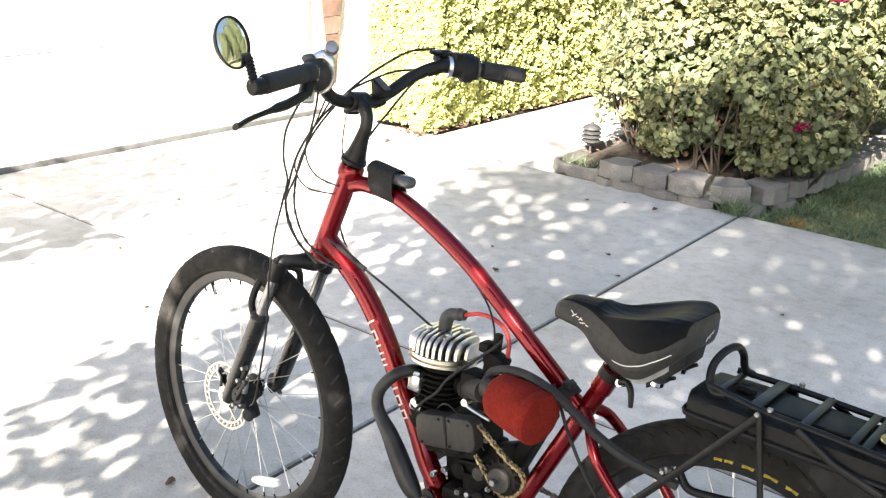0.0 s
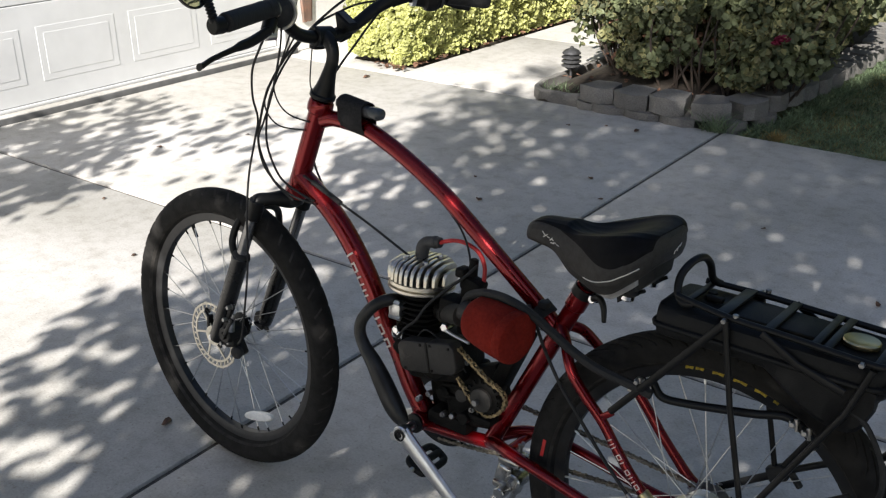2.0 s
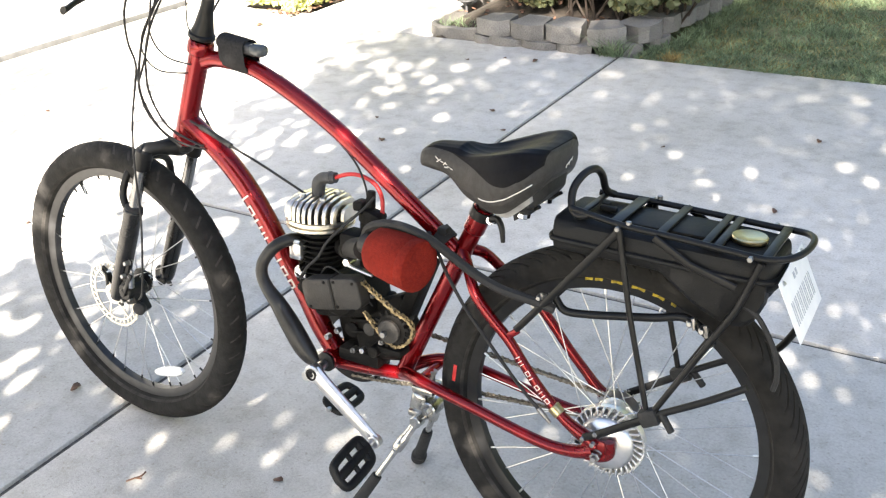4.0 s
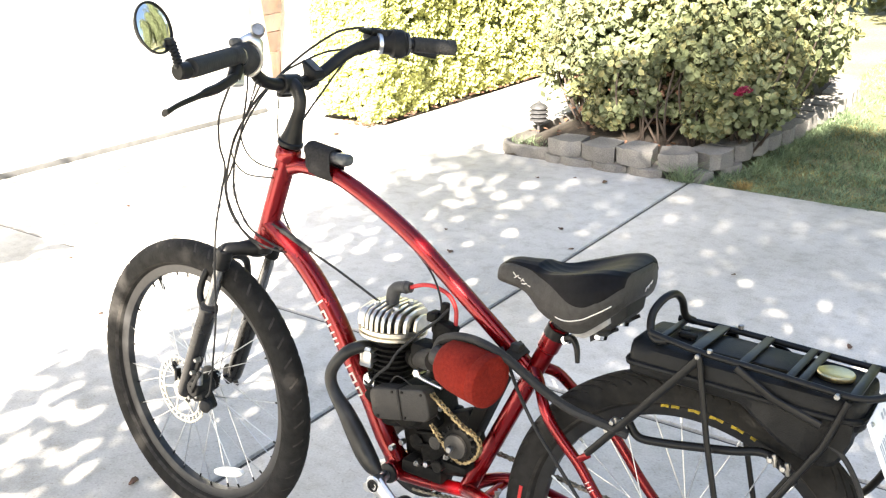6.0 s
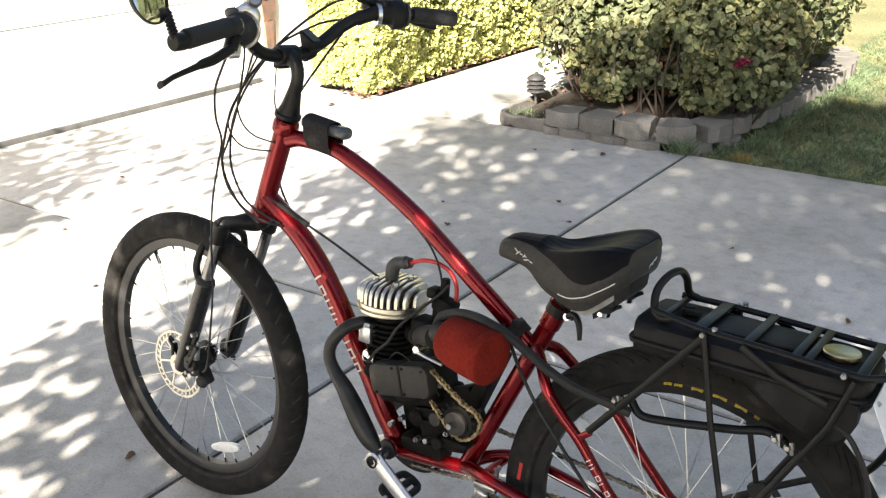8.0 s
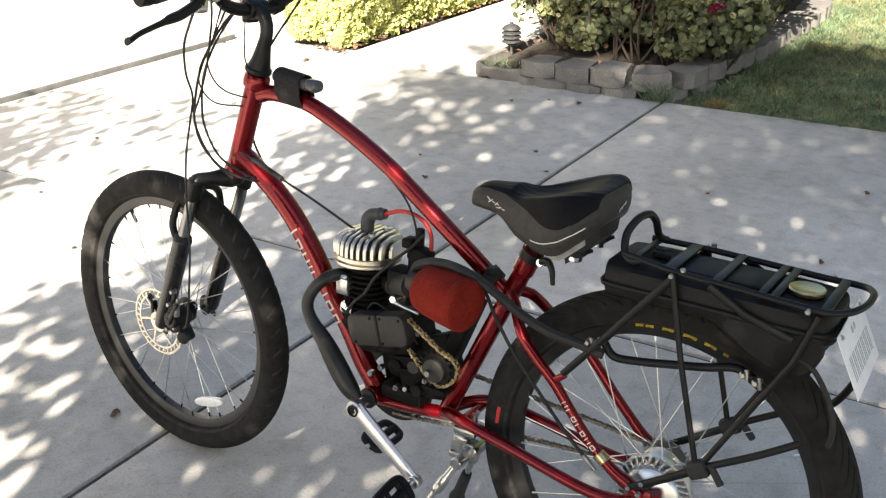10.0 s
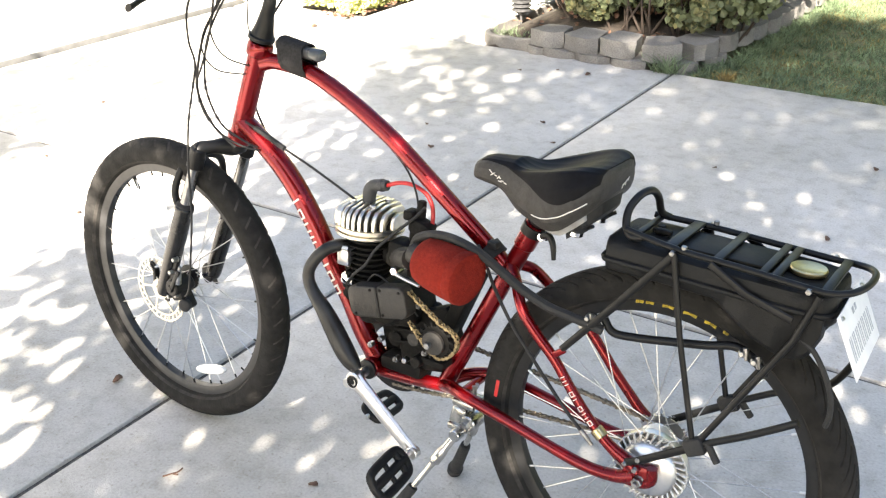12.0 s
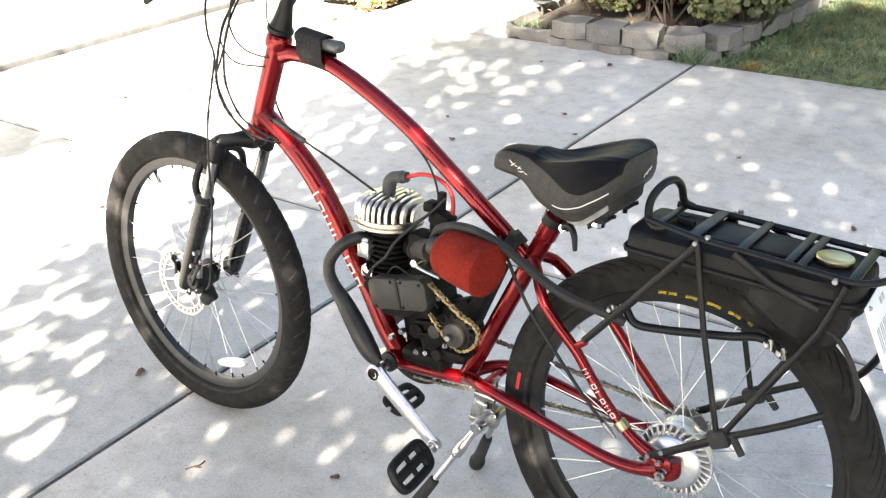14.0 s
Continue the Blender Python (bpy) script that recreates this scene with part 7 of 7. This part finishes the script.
# -- rack, tank, plate
def rack():
    rail = [(-0.072, -0.062, 0.753), (0.018, -0.075, 0.745), (0.114, -0.075, 0.741), (0.221, -0.075, 0.735), (0.250, -0.073, 0.735), (0.274, -0.058, 0.738), (0.288, -0.025, 0.741), (0.289, 0.025, 0.741),
            (0.276, 0.058, 0.738), (0.250, 0.073, 0.735), (0.221, 0.075, 0.734), (0.114, 0.075, 0.738), (0.018, 0.075, 0.741), (-0.072, 0.062, 0.745)]
    body = part("rear_rack", tube(rail, 0.0054, 12, 6), BLACK, bike, "black tubular steel rear rack")
    part("front_loop", tube([(-0.040, -0.066, 0.748), (-0.060, -0.064, 0.744), (-0.074, -0.056, 0.756), (-0.078, -0.042, 0.780), (-0.071, -0.018, 0.799), (-0.064, 0.012, 0.801), (-0.060, 0.036, 0.784), (-0.057, 0.050, 0.756), (-0.046, 0.064, 0.745)], 0.0066, 12, 6), BLACK, body)
    for x, w in ((0.004, 0.020), (0.080, 0.015), (0.150, 0.013), (0.168, 0.013), (0.242, 0.015)):
        z = 0.742 - 0.03 * x
        part("slat", box((w, 0.150, 0.005), (x, 0, z + 0.002), 0.0015), BLACK, body)
    part("slat", box((0.012, 0.13, 0.005), (-0.058, 0, 0.744), 0.0015), BLACK, body)
    for s in (-1, 1):
        y = 0.084 * s
        out = [(0.018, y, 0.742), (0.046, y, 0.606), (0.092, y, 0.428)]
        part("strut", tube([(x, y2, z) for x, y2, z in out], 0.0050, 10, smooth=False), BLACK, body)
        part("strut", tube([(0.020, y, 0.740), (-0.070, y * 0.95, 0.625), (-0.160, y * 0.80, 0.513)], 0.0064, 10, smooth=False, flat=0.45), BLACK, body)
        part("strut", tube([(0.096, y, 0.430), (0.212, y * 0.97, 0.652), (0.236, y * 0.92, 0.728)], 0.0053, 10, smooth=False), BLACK, body)
        part("strut", tube([(0.075, y, 0.738), (0.133, y * 1.02, 0.706), (0.205, y, 0.684)], 0.0062, 8, smooth=False, flat=0.5), BLACK, body)
        part("strut", tube([(-0.016, y * 0.95, 0.350), (0.006, y, 0.364), (0.095, y, 0.426)], 0.0072, 10, smooth=False, flat=0.6), BLACK, body)
        part("hub_clamp", joined(box((0.034, 0.022, 0.030), (0.096, y, 0.428), 0.006, Euler((0, radians(-30), 0)).to_matrix()), rod((0.114, y, 0.442), (0.136, y * 1.05, 0.414), 0.0062, 10)), RUBBER, body)
        for at in ((0.016, 0.741), (-0.016, 0.350), (0.006, 0.366), (0.221, 0.734), (0.002, 0.344)):
            part("bolt", joined(rod((at[0], y - s * 0.004, at[1]), (at[0], y + s * 0.005, at[1]), 0.0046, 6), rod((at[0], y, at[1]), (at[0], y + s * 0.006, at[1]), 0.0028, 8)), DULL_STEEL, body, "dull steel bolt")
        part("bolt", joined(rod((0.030, 0.075 * s, 0.746), (0.030, 0.075 * s, 0.753), 0.0048, 10)), DULL_STEEL, body, "dull steel bolt")
        part("stay_tab", box((0.030, 0.006, 0.012), (-0.166, s * 0.066, 0.504), 0.002, Euler((0, radians(-40), 0)).to_matrix()), RED, body)
    part("rear_arm", tube([(0.110, -0.084, 0.438), (0.180, -0.084, 0.482), (0.242, -0.082, 0.525)], 0.0062, 10, 6), BLACK, body)
    part("rear_arm", tube([(0.110, 0.084, 0.438), (0.172, 0.082, 0.478), (0.225, 0.070, 0.508), (0.255, 0.060, 0.533), (0.277, 0.056, 0.571), (0.290, 0.050, 0.610)], 0.0062, 10, 6), BLACK, body)
    part("tail_cable", tube([(0.196, -0.066, 0.654), (0.216, -0.070, 0.652), (0.240, -0.070, 0.640), (0.263, -0.070, 0.607), (0.276, -0.070, 0.576), (0.280, -0.068, 0.546), (0.276, -0.062, 0.522)], 0.0044, 8, 6), RUBBER, body)
    part("lower_brace", tube([(-0.095, -0.052, 0.585), (-0.075, -0.054, 0.566), (-0.030, -0.054, 0.570), (0.022, -0.054, 0.580), (0.080, -0.054, 0.592), (0.125, -0.052, 0.603), (0.158, -0.050, 0.588), (0.175, -0.05, 0.565)], 0.0072, 10, 6), BLACK, body)
    for x, z in ((-0.127, 0.566), (-0.118, 0.582), (0.140, 0.600), (0.160, 0.592)):
        part("brake_fitting", joined(box((0.014, 0.018, 0.012), (x, -0.058, z), 0.003), rod((x, -0.064, z + 0.002), (x, -0.074, z + 0.003), 0.0042, 8), rod((x + 0.007, -0.066, z - 0.008), (x + 0.003, -0.066, z + 0.012), 0.003, 8)), DULL_STEEL, body, "small silver brake fitting")


rack()


def tank():
    secs = [(-0.106, 0.044, 0.8), (-0.101, 0.064, 0.95), (-0.086, 0.074, 1.0), (0.0, 0.077, 1.0), (0.12, 0.077, 1.0), (0.21, 0.075, 1.0), (0.246, 0.066, 0.95), (0.256, 0.042, 0.8)]

    def seam_z(x):
        return 0.7005 - 0.02 * max(0, x)

    def shell(top):
        bm, rings = bmesh.new(), []
        for x, w, h in glide(secs, 4):
            z0 = seam_z(x)
            if top:
                prof = [(-1, 0), (-1.0, 0.014), (-0.96, 0.026), (-0.84, 0.033), (0, 0.035), (0.84, 0.033), (0.96, 0.026), (1.0, 0.014), (1, 0)]
                pts = [(a * w, z0 + b * h) for a, b in prof]
            else:
                deep = h * 0.026
                prof = [(-1, 0), (-0.99, -0.35), (-0.93, -0.72), (-0.72, -1), (0.72, -1), (0.93, -0.72), (0.99, -0.35), (1, 0)]
                pts = [(a * w * 0.97, z0 + b * deep) for a, b in prof]
            rings.append([bm.verts.new((x, y, z)) for y, z in pts])
        for a, b in zip(rings, rings[1:]):
            for k in range(len(a) - 1):
                bm.faces.new((a[k], a[k + 1], b[k + 1], b[k]))
            bm.faces.new((a[0], b[0], b[-1], a[-1]))
        bm.faces.new(rings[0]), bm.faces.new(rings[-1][::-1])
        return bm
    body = part("fuel_tank", shell(True), PLASTIC, bike, "matt black moulded fuel tank below the rack")
    part("tank_bottom", shell(False), PLASTIC, body)
    rim = [(x, s * (w + 0.0015), seam_z(x)) for s, seq in ((-1, secs), (1, secs[::-1])) for x, w, h in seq]
    part("seam", tube(rim, 0.0050, 8, 5, True), PLASTIC, body)
    for s in (-1, 1):
        bm, rings = bmesh.new(), []
        for x, low in glide([(0.066, 0.684), (0.090, 0.670), (0.122, 0.647), (0.155, 0.626), (0.195, 0.613), (0.228, 0.620), (0.246, 0.655)], 4):
            z0 = seam_z(x) - 0.004
            rings.append([bm.verts.new((x, s * y, z)) for y, z in ((0.040, z0), (0.040, low + 0.008), (0.048, low), (0.064, low + 0.001), (0.073, low + 0.012), (0.075, z0))])
        for q, r in zip(rings, rings[1:]):
            for k in range(6):
                bm.faces.new((q[k], q[(k + 1) % 6], r[(k + 1) % 6], r[k]))
        bm.faces.new(rings[0]), bm.faces.new(rings[-1][::-1])
        part("tank_side", bm, PLASTIC, body)
    part("tank_plate", box((0.15, 0.085, 0.006), (0.075, 0.004, 0.7350), 0.002), PLASTIC, body)
    part("valve_fitting", joined(rod((-0.040, 0.010, 0.730), (-0.040, 0.010, 0.748), 0.008, 10), box((0.03, 0.012, 0.01), (-0.030, -0.004, 0.742), 0.003)), PLASTIC, body)
    part("filler_cap", lathe([(0.0250, 0.0), (0.0272, 0.001), (0.0280, 0.003), (0.0280, 0.0075), (0.0262, 0.0095), (0.0240, 0.0092), (0.0225, 0.0086), (0.002, 0.0086)], (0.200, -0.004, 0.732), (0, 0, 1), 36), BRASS, body, "brass fuel filler cap")
    part("cap_neck", rod((0.200, -0.004, 0.715), (0.200, -0.004, 0.735), 0.021, 24), CHROME, body)


tank()


def number_plate():
    """A small plate hung behind the rack; its characters are plain bars."""
    top = Vector((0.262, 0.083, 0.714))
    down = Vector((0.0422, 0.0063, -0.0905))
    across = Vector((0.0028, -0.1659, -0.0103))
    W, H = across.length, down.length
    down, across = down.normalized(), across.normalized()
    n = down.cross(across).normalized()
    if n.x < 0:
        n = -n
    c = top + across * W / 2 + down * H / 2
    m = Matrix.Translation(c) @ Matrix((across, down, n)).transposed().to_4x4()
    pl = part("number_plate", moved(box((W, H, 0.0016), (0, 0, 0), 0.0006), m), PLATE_WHITE, bike, "small white metal number plate")
    for k in range(7):
        bar = joined(box((0.0026, 0.038, 0.0008), (-0.0605 + 0.0190 * k, 0.010, 0.0012), 0.0002), box((0.0026, 0.038, 0.0008), (-0.0525 + 0.0190 * k, 0.010, 0.0012), 0.0002))
        part("plate_bar", moved(bar, m), PLATE_MARK, pl)
    for k in range(2):
        part("plate_bar", moved(box((0.008, 0.010, 0.0008), (-0.008 + 0.015 * k, -0.032, 0.0012), 0.0002), m), PLATE_MARK, pl)
    for x in (-0.065, 0.065):
        part("plate_bolt", moved(rod((x, -0.040, -0.004), (x, -0.044, 0.004), 0.0035, 8), m), STEEL, pl)
    part("plate_bracket", tube([(0.250, 0, 0.690), (0.262, 0.0, 0.694), tuple(c - n * 0.003 - down * 0.012)], 0.004, 8, 4), BLACK, pl)
    return pl


number_plate()
